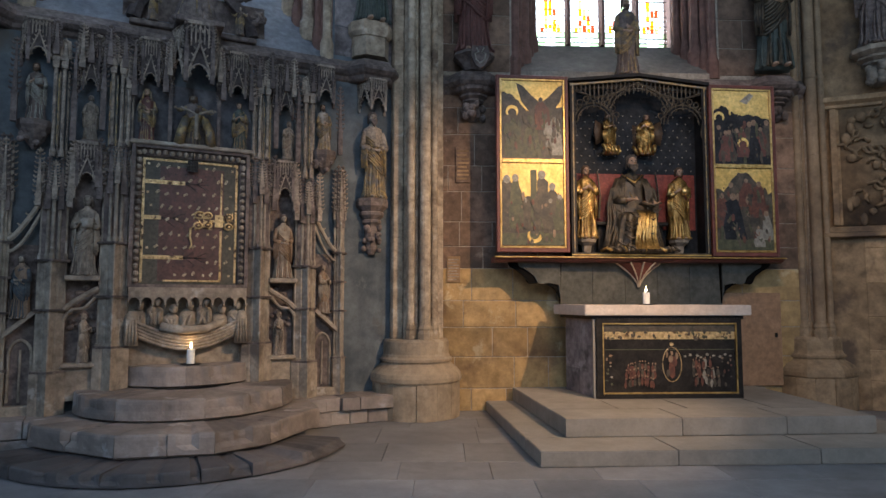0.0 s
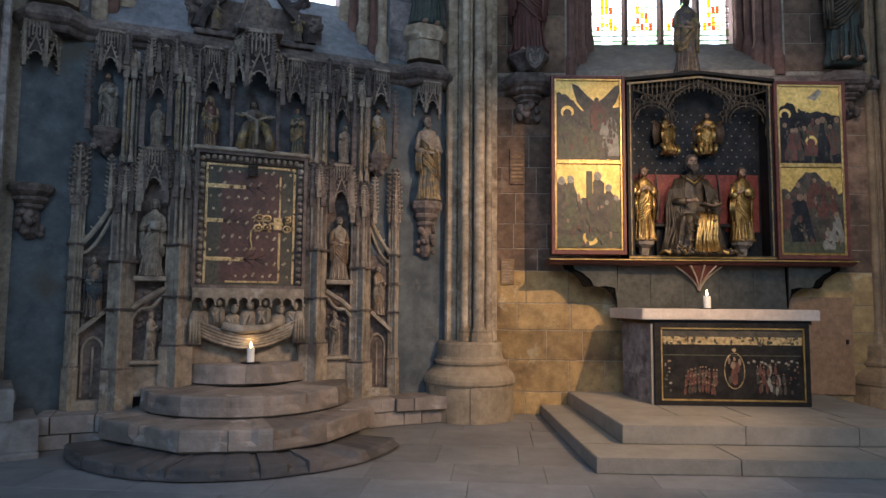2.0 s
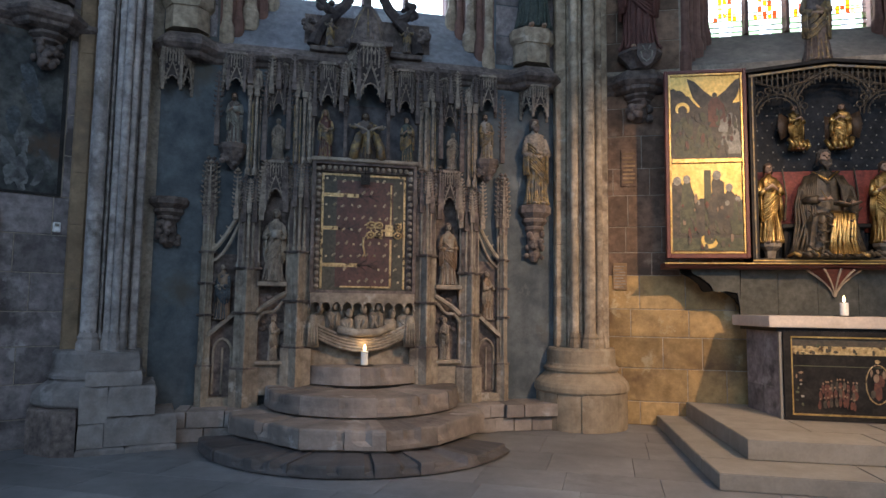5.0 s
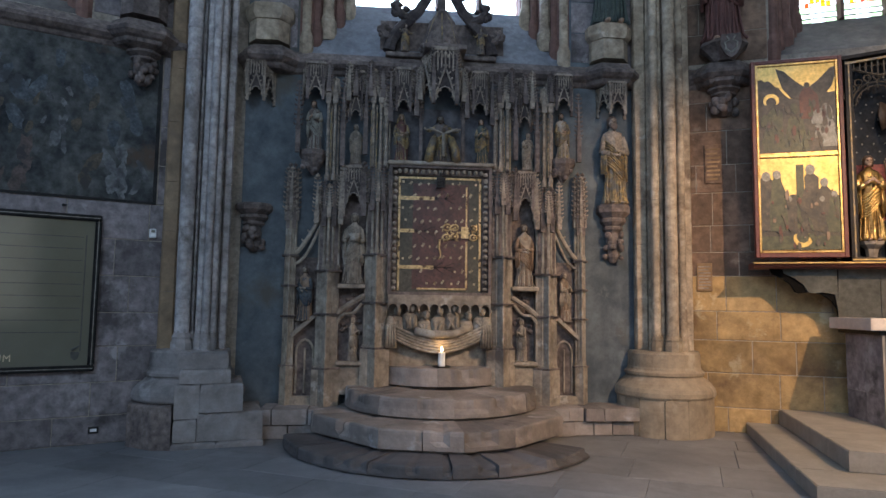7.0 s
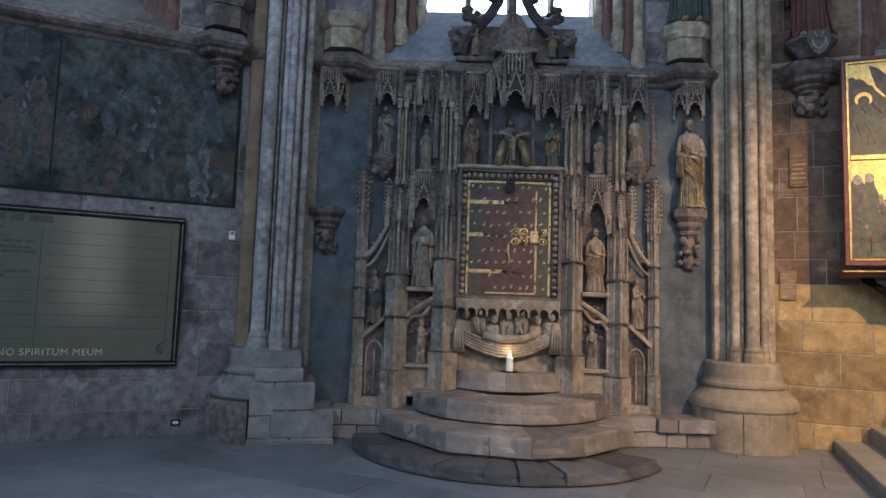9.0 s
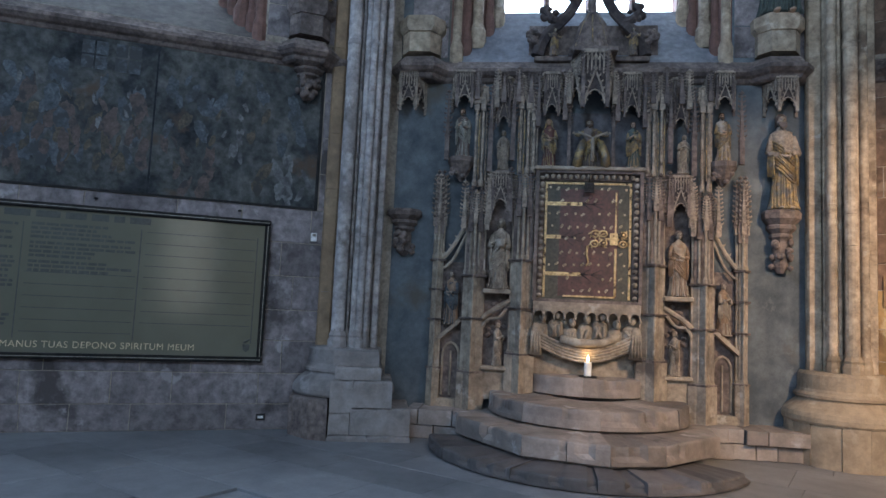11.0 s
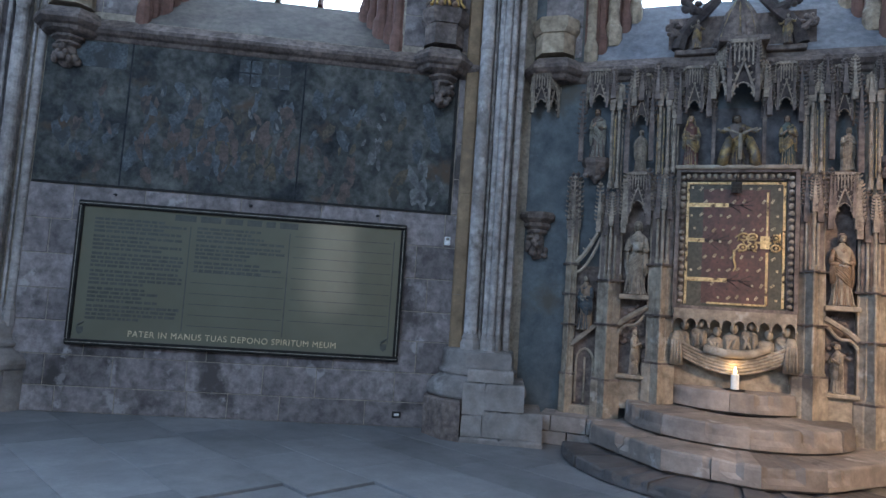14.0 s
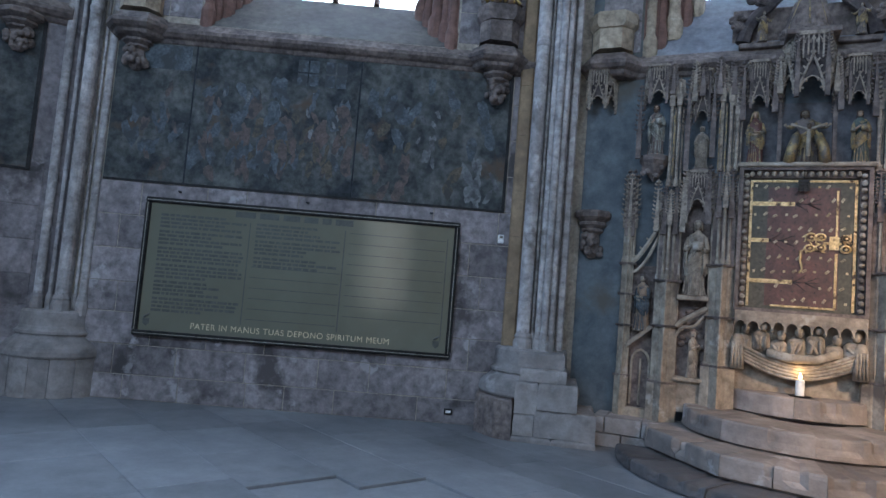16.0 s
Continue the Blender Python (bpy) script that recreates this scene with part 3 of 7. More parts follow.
PLAIN_BASE = surface("pillar_base_stone", (0.24, 0.185, 0.125), (0.37, 0.295, 0.205), 1.6, 0.85, 0.4, rnd=0.14, stain=(0.15, 0.115, 0.08), stain_at=0.57, pale=(0.43, 0.37, 0.28), mottle=0.25)
GREY_BASE = surface("grey_base_stone", (0.21, 0.185, 0.17), (0.33, 0.30, 0.285), 1.6, 0.85, 0.4, rnd=0.16, stain=(0.12, 0.102, 0.092), stain_at=0.57, pale=(0.43, 0.405, 0.39), mottle=0.25)
BROWN_BASE = surface("brown_base_stone", (0.21, 0.14, 0.08), (0.32, 0.225, 0.135), 2.4, 0.85, 0.45, rnd=0.2, stain=(0.13, 0.09, 0.055), stain_at=0.54)
plc = pillar(PLC, -.335, "grey sandstone clustered pillar on a broken stepped base", GREY_BASE, SECTION_A, mt=PILLAR_GREY, xs=1.1, strip_mt=PILLAR_BROWN, drum=False)
for k, (x0, x1, y0, z0, z1) in enumerate(((-.10, .40, -.37, .80, .975), (-.08, .43, -.40, .655, .797), (.13, .56, -.43, .36, .652), (-.12, .127, -.425, .30, .652), (-.12, .105, -.44, .065, .297), (.11, .77, -.42, .065, .357), (-.13, .30, -.47, 0, .062), (.305, .78, -.46, 0, .062))):
    rough_stone(plc, [(x0, .5), (x0, y0), (x1, y0 + .01), (x1, .5)], z0, z1, GREY_BASE, 200 + k)
rough_stone(plc, [(-.62, .4), (-.59, -.12), (-.335, -.41), (-.135, -.47), (-.135, .4)], 0, .44, STONE_DARK, 215)
pillar(PCR, 1.85, "warm sandstone clustered pillar on a round base", PLAIN_BASE, SECTION_B)
pillar(frame_at(64.5, pL), .0, "grey sandstone clustered pillar at a wall corner", GREY_BASE, SECTION_B, cy=-.05, mt=PILLAR_GREY, xs=1.55)
pillar(frame_at(-10, pR), -.17, "brown sandstone clustered pillar beside the altar", BROWN_BASE, SECTION_B, cy=-.05, mt=PILLAR_BROWN, xs=1.08, sides=8)

# ---------------------------------------------------------------- tabernacle steps
def worn_step(parent, plan, inner, z0, z1, mt, seed, cove=0.0, worn=.02):
    """One stone of a step: a riser along the plan line, a rounded worn nosing and a tread that runs back to the inner line."""
    rng = random.Random(seed)
    line, back = [], []
    for k in range(len(plan) - 1):
        (ax, ay), (bx, by) = plan[k], plan[k + 1]
        (cx, cy), (dx, dy) = inner[k], inner[k + 1]
        n = max(2, int(math.dist(plan[k], plan[k + 1]) / .06))
        for i in range(n + (k == len(plan) - 2)):
            t = i / n
            line.append((ax + (bx - ax) * t, ay + (by - ay) * t))
            back.append((cx + (dx - cx) * t, cy + (dy - cy) * t))
    h = z1 - z0
    prof = [(.045, z0), (.04, z0 + h * .07), (-cove * .4, z0 + h * .12), (-cove * .2, z0 + h * .3), (0, z0 + h * .5), (0, z1 - h * .22), (.004, z1 - h * .09), (.014, z1 - .004), (.035, z1)]
    n = len(line)
    cols = []
    for i, ((x, y), (bx, by)) in enumerate(zip(line, back)):
        d = max(math.hypot(bx - x, by - y), .01)
        ux, uy = (bx - x) / d, (by - y) / d
        e = noise.noise((x * 3.1 + seed, y * 3.1, 0.3)) + .5 * noise.noise((x * 9 + seed, y * 9, 1.7))
        chip = max(0, e - .05) * worn * 3
        col = []
        for j, (ins, z) in enumerate(prof):
            g = ins + (chip if j > 3 else 0) + .006 * noise.noise((x * 14, y * 14, z * 14 + seed))
            col.append((x + ux * g, y + uy * g, z - chip * .5 * (j > 4) - .006 * max(0, e) * (j > 4)))
        col += [(bx, by, z1), (bx, by, z0)]
        cols.append(col)
    bm = bmesh.new()
    add_rings(bm, cols)
    return part("step_stone", bm, mt, parent)


def arc_plan(c, r, a0, a1, n=14):
    return [(c[0] + r * math.cos(radians(a0 + (a1 - a0) * k / n)), c[1] - r * math.sin(radians(a0 + (a1 - a0) * k / n))) for k in range(n + 1)]


def round_step(label, z0, z1, c, r, cuts, rin, mt, cove, worn, seed):
    ring = thing("round_step", WC, label, "step", "tabernacle steps")
    rng = random.Random(seed)
    for a, b in zip(cuts, cuts[1:]):
        rr = r + rng.uniform(-.012, .012)
        worn_step(ring, arc_plan(c, rr, a + .12, b - .12), arc_plan(c, rin, a + .12, b - .12), z0, z1 - rng.uniform(0, .005), mt, seed + a, cove, worn)
    return ring


round_step("low dark round bottom step worn at its edge", 0.0, .125, (.76, -.60), 1.70, (33, 55, 78, 92, 118, 150, 177), .8, STEP_DARK, 0.0, .05, 31)
poly = thing("polygonal_step", WC, "broad polygonal sandstone step with chipped edges", "step", "tabernacle steps")
PP = [(2.12, -.30), (2.06, -1.0), (1.385, -1.70), (.857, -1.89), (.066, -1.68), (-.64, -.80), (-.70, -.25)]
PI = [(.8 + (x - .8) * .42, -.45 + (y + .45) * .42) for x, y in PP]


def along(pts, k, t):
    return (pts[k][0] + (pts[k + 1][0] - pts[k][0]) * t, pts[k][1] + (pts[k + 1][1] - pts[k][1]) * t)


for k, t0, t1 in ((0, 0, 1), (1, 0, 1), (2, 0, 1), (3, 0, .48), (3, .485, 1), (4, 0, .55), (4, .556, 1), (5, 0, 1)):
    worn_step(poly, [along(PP, k, t0 + .003), along(PP, k, t1 - .003)], [along(PI, k, t0), along(PI, k, t1)], .123, .335, STEP, 60 + 7 * k + int(t0 * 10), 0.0, .045)
part("step_core", boxes((-.28, 1.82, -.30, -.012, .0, .50)), STEP, poly)
rough_stone(poly, [(-.55, -.05), (-.5, -.7), (.2, -1.3), (1.3, -1.3), (1.9, -.8), (1.95, -.05)], .10, .325, STEP, 77, "step_core")
round_step("half-round worn sandstone step below the tabernacle", .333, .56, (.80, -.20), 1.12, (-4, 38, 88, 131, 184), .45, STEP, .022, .05, 83)
round_step("half-round sandstone top step that carries a candle", .55, .785, (.82, .30), .80, (20, 96, 160), .10, STEP, .02, .035, 95)

# ---------------------------------------------------------------- altar steps
def slab_row(parent, pts_l, pts_r, n, z0, z1, seed):
    rng = random.Random(seed)
    (lx0, ly0), (lx1, ly1) = pts_l
    (rx0, ry0), (rx1, ry1) = pts_r
    cuts = [(k + (rng.uniform(-0.18, 0.18) if 0 < k < n else 0)) / n for k in range(n + 1)]
    for a, b in zip(cuts, cuts[1:]):
        g = 0.0012
        p = [(lx0 + (rx0 - lx0) * (a + g), ly0 + (ry0 - ly0) * a), (lx0 + (rx0 - lx0) * (b - g), ly0 + (ry0 - ly0) * b), (lx1 + (rx1 - lx1) * (b - g), ly1 + (ry1 - ly1) * b), (lx1 + (rx1 - lx1) * (a + g), ly1 + (ry1 - ly1) * a)]
        bm = prism(p, z0, z1, "z")
        bmesh.ops.bevel(bm, geom=[e for e in bm.edges if e.verts[0].co.z == e.verts[1].co.z], offset=0.008, segments=2, affect="EDGES")
        part("step_slab", bm, ALTARSTEP, parent)


low = thing("altar_step", WR, "pale grey stone lower step before the altar", "step", "altar steps")
slab_row(low, ((1.13, -2.97), (1.09, -2.385)), ((5.3, -2.95), (5.3, -2.33)), 3, 0.0, 0.14, 4)
slab_row(low, ((1.088, -2.38), (0.96, -0.03)), ((5.3, -2.325), (5.3, -0.03)), 2, 0.0, 0.139, 5)
upp = thing("altar_step", WR, "pale grey stone upper step that carries the altar", "step", "altar steps")
slab_row(upp, ((1.49, -2.40), (1.45, -1.803)), ((4.70, -2.33), (4.69, -1.803)), 3, 0.141, 0.32, 6)
slab_row(upp, ((1.449, -1.80), (1.32, -0.04)), ((4.69, -1.80), (4.67, -0.04)), 4, 0.141, 0.319, 7)

# ---------------------------------------------------------------- carved figures


def ridge(a):
    """Sharp-backed, round-bottomed fold profile between -1 and 1."""
    return 1 - 2 * abs(math.sin(a / 2)) ** 0.8


def add_head(bm, h, c, flesh, hair, beard=False, hood=False, cloth=1, rng=random):
    """A head with brow, nose, eyes, cheeks and locks of hair, h being the figure's height."""
    x, y, z = c
    add_ball(bm, (x, y, z), h * .042, h * .050, h * .060, flesh, 12, 9)
    add_ball(bm, (x, y - h * .026, z - h * .030), h * .028, h * .026, h * .028, flesh, 9, 6)
    add_tube(bm, [(x, y - h * .046, z + h * .016), (x, y - h * .062, z - h * .010)], h * .007, h * .010, 6, flesh)
    for s in (-1, 1):
        add_ball(bm, (x + s * h * .017, y - h * .045, z + h * .008), h * .009, h * .007, h * .005, hair, 6, 4)
        add_tube(bm, [(x + s * h * .006, y - h * .051, z + h * .018), (x + s * h * .028, y - h * .042, z + h * .017)], h * .005, h * .004, 5, flesh)
    add_tube(bm, [(x - h * .012, y - h * .050, z - h * .026), (x + h * .012, y - h * .050, z - h * .026)], h * .003, h * .003, 5, hair)
    if hood:
        add_ball(bm, (x, y + h * .018, z + h * .010), h * .060, h * .052, h * .072, cloth, 12, 8)
        for s in (-1, 1):
            add_tube(bm, [(x + s * h * .02, y - h * .02, z + h * .066), (x + s * h * .056, y - h * .016, z + h * .01), (x + s * h * .066, y - h * .02, z - h * .08), (x + s * h * .085, y - h * .03, z - h * .15)], h * .013, h * .02, 7, cloth)
    else:
        add_ball(bm, (x, y + h * .014, z + h * .014), h * .048, h * .046, h * .058, hair, 12, 8)
        for k in range(11):
            t = (k - 5) / 5
            px, py = x + h * .049 * math.sin(t * 1.9), y + h * (.012 - .040 * math.cos(t * 1.9))
            fall = h * (.012 + .085 * min(1, abs(t) * 1.35) ** 2)
            add_tube(bm, [(x + h * .02 * t, y - h * .005, z + h * .064), (px * .94 + x * .06, py, z + h * .043), (px + h * .006 * math.sin(k * 2.1), py + h * .008, z + h * .036 - fall)], h * .011, h * .008, 6, hair)
    if beard:
        for k in range(7):
            t = (k - 3) / 3
            add_tube(bm, [(x + h * .036 * t, y - h * (.048 - .014 * abs(t)), z - h * (.036 - .012 * abs(t))), (x + h * .028 * t, y - h * .060, z - h * .066), (x + h * .015 * t + h * .004 * math.sin(k * 3), y - h * .058, z - h * (.112 - .03 * abs(t)))], h * .011, h * .006, 6, hair)


def carved_figure(h, seed=0, pose_kind="folded", robe=0, mantle=1, flesh=2, hair=3, seg=44, beard=False, hood=False, bare=False):
    """A draped standing figure in one mesh; faces the room (negative y), feet at z = 0."""
    rng = random.Random(seed)
    bm = bmesh.new()
    ph, lean = rng.uniform(0, 6), rng.uniform(-0.03, 0.03)
    prof = [(0.0, .150, .110), (.02, .148, .108), (.06, .138, .10), (.10, .128, .095), (.15, .123, .092), (.20, .120, .090), (.26, .118, .089), (.32, .117, .088), (.38, .115, .086), (.44, .113, .085), (.49, .108, .082), (.54, .102, .078), (.58, .100, .076), (.62, .101, .076), (.66, .106, .077), (.70, .112, .078), (.735, .116, .074), (.765, .116, .068), (.79, .104, .060), (.812, .072, .050), (.83, .043, .042), (.86, .032, .034)]
    rings = []
    for t, rx, ry in prof:
        fold = 0.12 * max(0.0, 0.80 - t) + (.035 if .5 < t < .78 else 0)
        ring = []
        sway = lean * math.sin(t * 5)
        for k in range(seg):
            a = 2 * math.pi * k / seg
            drift = 1.3 * math.sin(3.1 * t + ph) + 0.5 * math.sin(9 * t + ph * 2)
            f = 1 + fold * ridge(9 * a + ph + drift) + 0.6 * fold * ridge(14 * a - ph * 1.7 - 2 * drift) + .012 * math.sin(31 * t + 5 * a)
            ring.append((h * (rx * f * math.cos(a) + sway), h * ry * f * math.sin(a), h * t))
        rings.append(ring)
    if bare:
        add_rings(bm, rings[:13], robe)
        add_rings(bm, rings[12:], flesh)
    else:
        add_rings(bm, rings, robe)
    # mantle: bunched diagonal folds across the front
    s = 1 if rng.random() > 0.5 else -1
    for j in range(9):
        z0, z1 = h * (0.27 + 0.030 * j), h * (0.45 + 0.032 * j)
        w = rng.uniform(-.012, .012)
        pts = [(h * s * -.116, -h * .02, z1), (h * s * -.080, -h * .078, z1 * .85 + z0 * .15), (h * (s * -.03 + w), -h * .098, z0 * .42 + z1 * .58), (h * (s * .03 + w), -h * .100, (z0 * .8 + z1 * .2)), (h * s * .085, -h * .072, z0), (h * s * .118, -h * .02, z0 + h * .02)]
        add_tube(bm, pts, h * rng.uniform(.007, .012), h * rng.uniform(.010, .017), 6, mantle)
    # long falling pleats and their broken feet
    for j in range(10):
        x = h * (-.115 + .0255 * j + rng.uniform(-.008, .008))
        y = -h * (.10 - 3.2 * (x / h) ** 2)
        top = h * rng.uniform(.22, .40)
        add_tube(bm, [(x * .9, y * .88, top), (x * 1.0 + h * rng.uniform(-.01, .01), y * 1.02, top * .55), (x * 1.12, y * 1.10, h * .045), (x * 1.2 + h * rng.uniform(-.02, .02), y * 1.28, h * .006)], h * .006, h * .012, 6, mantle if j % 3 else robe)
    # cloth hanging from the forearms
    for sd in (-1, 1):
        for j in range(4):
            x = h * sd * (.105 + .011 * j)
            add_tube(bm, [(x, -h * (.07 - .015 * j), h * (.60 - .01 * j)), (x * 1.06, -h * (.075 - .018 * j), h * .46), (x * 1.0, -h * (.07 - .016 * j), h * (.30 + rng.uniform(-.05, .06)))], h * .010, h * .014, 6, mantle)
        add_ball(bm, (h * .05 * sd, -h * .118, h * .012), h * .022, h * .045, h * .016, flesh)
    # arms
    sh = h * .760
    for sd in (-1, 1):
        if pose_kind == "spread":
            palm = (h * sd * .26, -h * .10, h * .70)
            elb = (h * sd * .19, -h * .05, h * .66)
        elif pose_kind == "pray":
            palm = (h * sd * .012, -h * .15, h * .69)
            elb = (h * sd * .135, -h * .07, h * .60)
        elif pose_kind == "book":
            palm = (h * (.05 if sd > 0 else -.04), -h * .15, h * (.60 if sd > 0 else .66))
            elb = (h * sd * .14, -h * .05, h * .585)
        else:
            palm = (h * sd * -.02, -h * .125, h * (.56 + .03 * sd))
            elb = (h * sd * .145, -h * .03, h * .575)
        m1 = tuple(.5 * (a + b) for a, b in zip((h * sd * .105, 0, sh), elb))
        m2 = tuple(.5 * (a + b) for a, b in zip(elb, palm))
        add_tube(bm, [(h * sd * .098, 0, sh), m1, elb], h * .032, h * .031, 9, flesh if bare else mantle)
        add_tube(bm, [elb, m2], h * .031, h * .034, 9, flesh if bare else mantle)
        add_tube(bm, [m2, palm], h * .018, h * .014, 8, flesh)
        add_ball(bm, palm, h * .015, h * .018, h * .022, flesh, 8, 6)
        for q in range(3):
            add_tube(bm, [palm, (palm[0] - h * sd * (.012 + .006 * q), palm[1] - h * .012, palm[2] + h * (.026 - .012 * q))], h * .006, h * .004, 5, flesh)
    if pose_kind == "book":
        add_box(bm, -h * .02, h * .10, -h * .182, -h * .160, h * .585, h * .69, mantle)
    # collar
    for k in range(3):
        add_tube(bm, [(-h * (.06 + .014 * k), -h * .02, h * (.815 - .008 * k)), (0, -h * (.062 + .012 * k), h * (.775 - .024 * k)), (h * (.06 + .014 * k), -h * .02, h * (.815 - .008 * k))], h * .008, h * .008, 6, flesh if bare else mantle)
    add_head(bm, h, (lean * h * -.9, -h * .012, h * .922), flesh, hair, beard, hood, mantle, rng)
    return bm


def statue(w, x, y, z, h, mats, label, seed, kind="folded", beard=False, hood=False, turn=0, group="tabernacle figures", name="statue", bare=False):
    bm = carved_figure(h, seed, kind, beard=beard, hood=hood, bare=bare)
    return single(name, bm, mats, w @ pose(x, y, z, 0, 0, turn), label, "statue", group, smooth=True)


GREY_FIG = [RIB, STONE, STONE, RIB]
GILT_FIG = [STONE_DARK, GOLD, SKIN, HAIR]


# ---------------------------------------------------------------- gothic pieces


def add_crocket(bm, x, y, z, s, dx, mi=0):
    add_ball(bm, (x + dx * s * .7, y, z), s * .75, s * .6, s * .5, mi, 6, 4)
    add_ball(bm, (x + dx * s * 1.35, y, z + s * .55), s * .42, s * .45, s * .42, mi, 6, 4)


def add_pinnacle(bm, x, y, z, w, shaft, spire, mi=0, rows=7):
    """A square shaft with a small gable head, a crocketed spire and a finial."""
    hw = w / 2
    add_box(bm, x - hw, x + hw, y - hw, y + hw, z, z + shaft, mi)
    for s in (-1, 1):
        add_prism(bm, [(x - hw * 1.25, z + shaft - w * .2), (x + hw * 1.25, z + shaft - w * .2), (x, z + shaft + w * 1.3)], y + s * hw - .006, y + s * hw + .006, "y", mi)
    add_box(bm, x - hw * 1.25, x + hw * 1.25, y - hw * 1.25, y + hw * 1.25, z + shaft - w * .3, z + shaft - w * .15, mi)
    base = z + shaft
    rings = [[(x + sx * r, y + sy * r, zz) for sx, sy in ((-1, -1), (1, -1), (1, 1), (-1, 1))] for r, zz in ((hw * .85, base), (hw * .2, base + spire))]
    add_rings(bm, rings, mi)
    rows += 3
    for k in range(rows):
        t = (k + .6) / (rows + .3)
        r = hw * (.85 - .65 * t)
        for s in (-1, 1):
            add_crocket(bm, x + s * r, y - r * .5, base + spire * t, w * .40, s, mi)
    for s in (-1, 1):
        add_ball(bm, (x + s * w * .28, y, base + spire + w * .12), w * .26, w * .26, w * .2, mi, 7, 4)
    add_ball(bm, (x, y - w * .2, base + spire + w * .12), w * .3, w * .3, w * .22, mi, 7, 4)
    add_lathe(bm, [(w * .2, base + spire - w * .3), (w * .5, base + spire - w * .1), (w * .5, base + spire), (w * .2, base + spire + w * .1)], 6, (x, y, 0), mi)
    add_ball(bm, (x, y, base + spire + w * .45), w * .16, w * .16, w * .22, mi, 6, 4)


def pinnacle(name, parent, x, y, z, w, shaft, spire, mt, rows=5):
    bm = bmesh.new()
    add_pinnacle(bm, x, y, z, w, shaft, spire, 0, rows)
    return part(name, bm, mt, parent)


def facet(bm, p, q, z0, z1, thick=.02, mi=0):
    """One face of a canopy: a pointed cusped opening, a crocketed gable over it and blind tracery."""
    p, q = Vector(p), Vector(q)
    w = (q - p).length
    ang = math.atan2((q - p).y, (q - p).x)
    m = Matrix.Translation((p.x, p.y, 0)) @ Matrix.Rotation(ang, 4, "Z")
    h = z1 - z0
    b2 = bmesh.new()
    rise = min(w * .6, h * .42)
    arch = arch_pts(w / 2, z0, w * .40, rise, 5)
    left = arch[:6]
    right = arch[5:]
    add_prism(b2, [(0, z1), (0, z0)] + left + [(w / 2, z1)], 0, thick)
    add_prism(b2, [(w / 2, z1)] + right + [(w, z0), (w, z1)], 0, thick)
    for k in (1, 3, 7, 9):                   # cusps
        x, z = arch[k]
        add_ball(b2, (x + (w / 2 - x) * .18, -.004, z - .004), w * .055, .018, w * .055, 1)
    tip = z0 + rise + h * .36
    for s in (-1, 1):                        # gable ribs with crockets
        a, b = (w / 2 + s * w * .46, z0 + h * .04), (w / 2, tip)
        add_tube(b2, [(a[0], -.012, a[1]), ((a[0] * .55 + b[0] * .45), -.016, a[1] * .5 + b[1] * .5 - h * .02), (b[0], -.02, b[1])], w * .05, w * .04, 6, 1)
        for k in range(4):
            t = .2 + .2 * k
            add_crocket(b2, a[0] + (b[0] - a[0]) * t, -.016, a[1] + (b[1] - a[1]) * t + h * .01, w * .085, s, 1)
    add_ball(b2, (w / 2, -.02, tip + h * .03), w * .1, w * .07, h * .035, 1)
    for k in range(1, 6):                    # blind tracery bars
        x = w * k / 6
        zb = z0 + h * (.5 + .16 * (1 - abs(k - 3) / 3))
        add_box(b2, x - w * .028, x + w * .028, -.02, .004, zb, z1, 1)
    add_box(b2, 0, w, -.024, .004, z1 - h * .06, z1, 1)
    add_tube(b2, [(px, -.008, pz) for px, pz in arch], w * .035, w * .035, 6, 1)
    for k in range(5):
        x = w * (k + .5) / 5
        add_tube(b2, [(px, -.012, pz) for px, pz in arch_pts(x, z1 - h * .2, w * .085, h * .1, 3)], w * .02, w * .02, 5, 1)
    b2.transform(m)
    me = bpy.data.meshes.new("tmp")
    b2.to_mesh(me)
    b2.free()
    bm.from_mesh(me)
    bpy.data.meshes.remove(me)


def canopy(parent, x, z0, z1, w, proj, mt, y0=0.0, name="canopy"):
    """A three-sided hanging canopy with pinnacles at its corners."""
    a, b, c, d = (x - w / 2, y0), (x - w * .27, y0 - proj), (x + w * .27, y0 - proj), (x + w / 2, y0)
    bm = bmesh.new()
    for p, q in ((a, b), (b, c), (c, d)):
        facet(bm, (*p, 0), (*q, 0), z0, z1)
    add_prism(bm, [a, b, c, d], z0 + (z1 - z0) * .45, z0 + (z1 - z0) * .5, "z")
    # faces near black behind paler ribs: the shade of open voids, as colour
    can = part(name, bm, [BLACK_STONE, RIB], parent)
    for p in (a, b, c, d):
        pinnacle("pinnacle", can, p[0], p[1] - .008, z0 - .05, w * .085, (z1 - z0) * .62, (z1 - z0) * .42, mt, 4)
    return can


# ---------------------------------------------------------------- sacrament tabernacle
tab = thing("sacrament_tabernacle", WC, "carved sandstone gothic wall tabernacle with piers, canopies and a gilded door", "tabernacle")
MID = 0.77


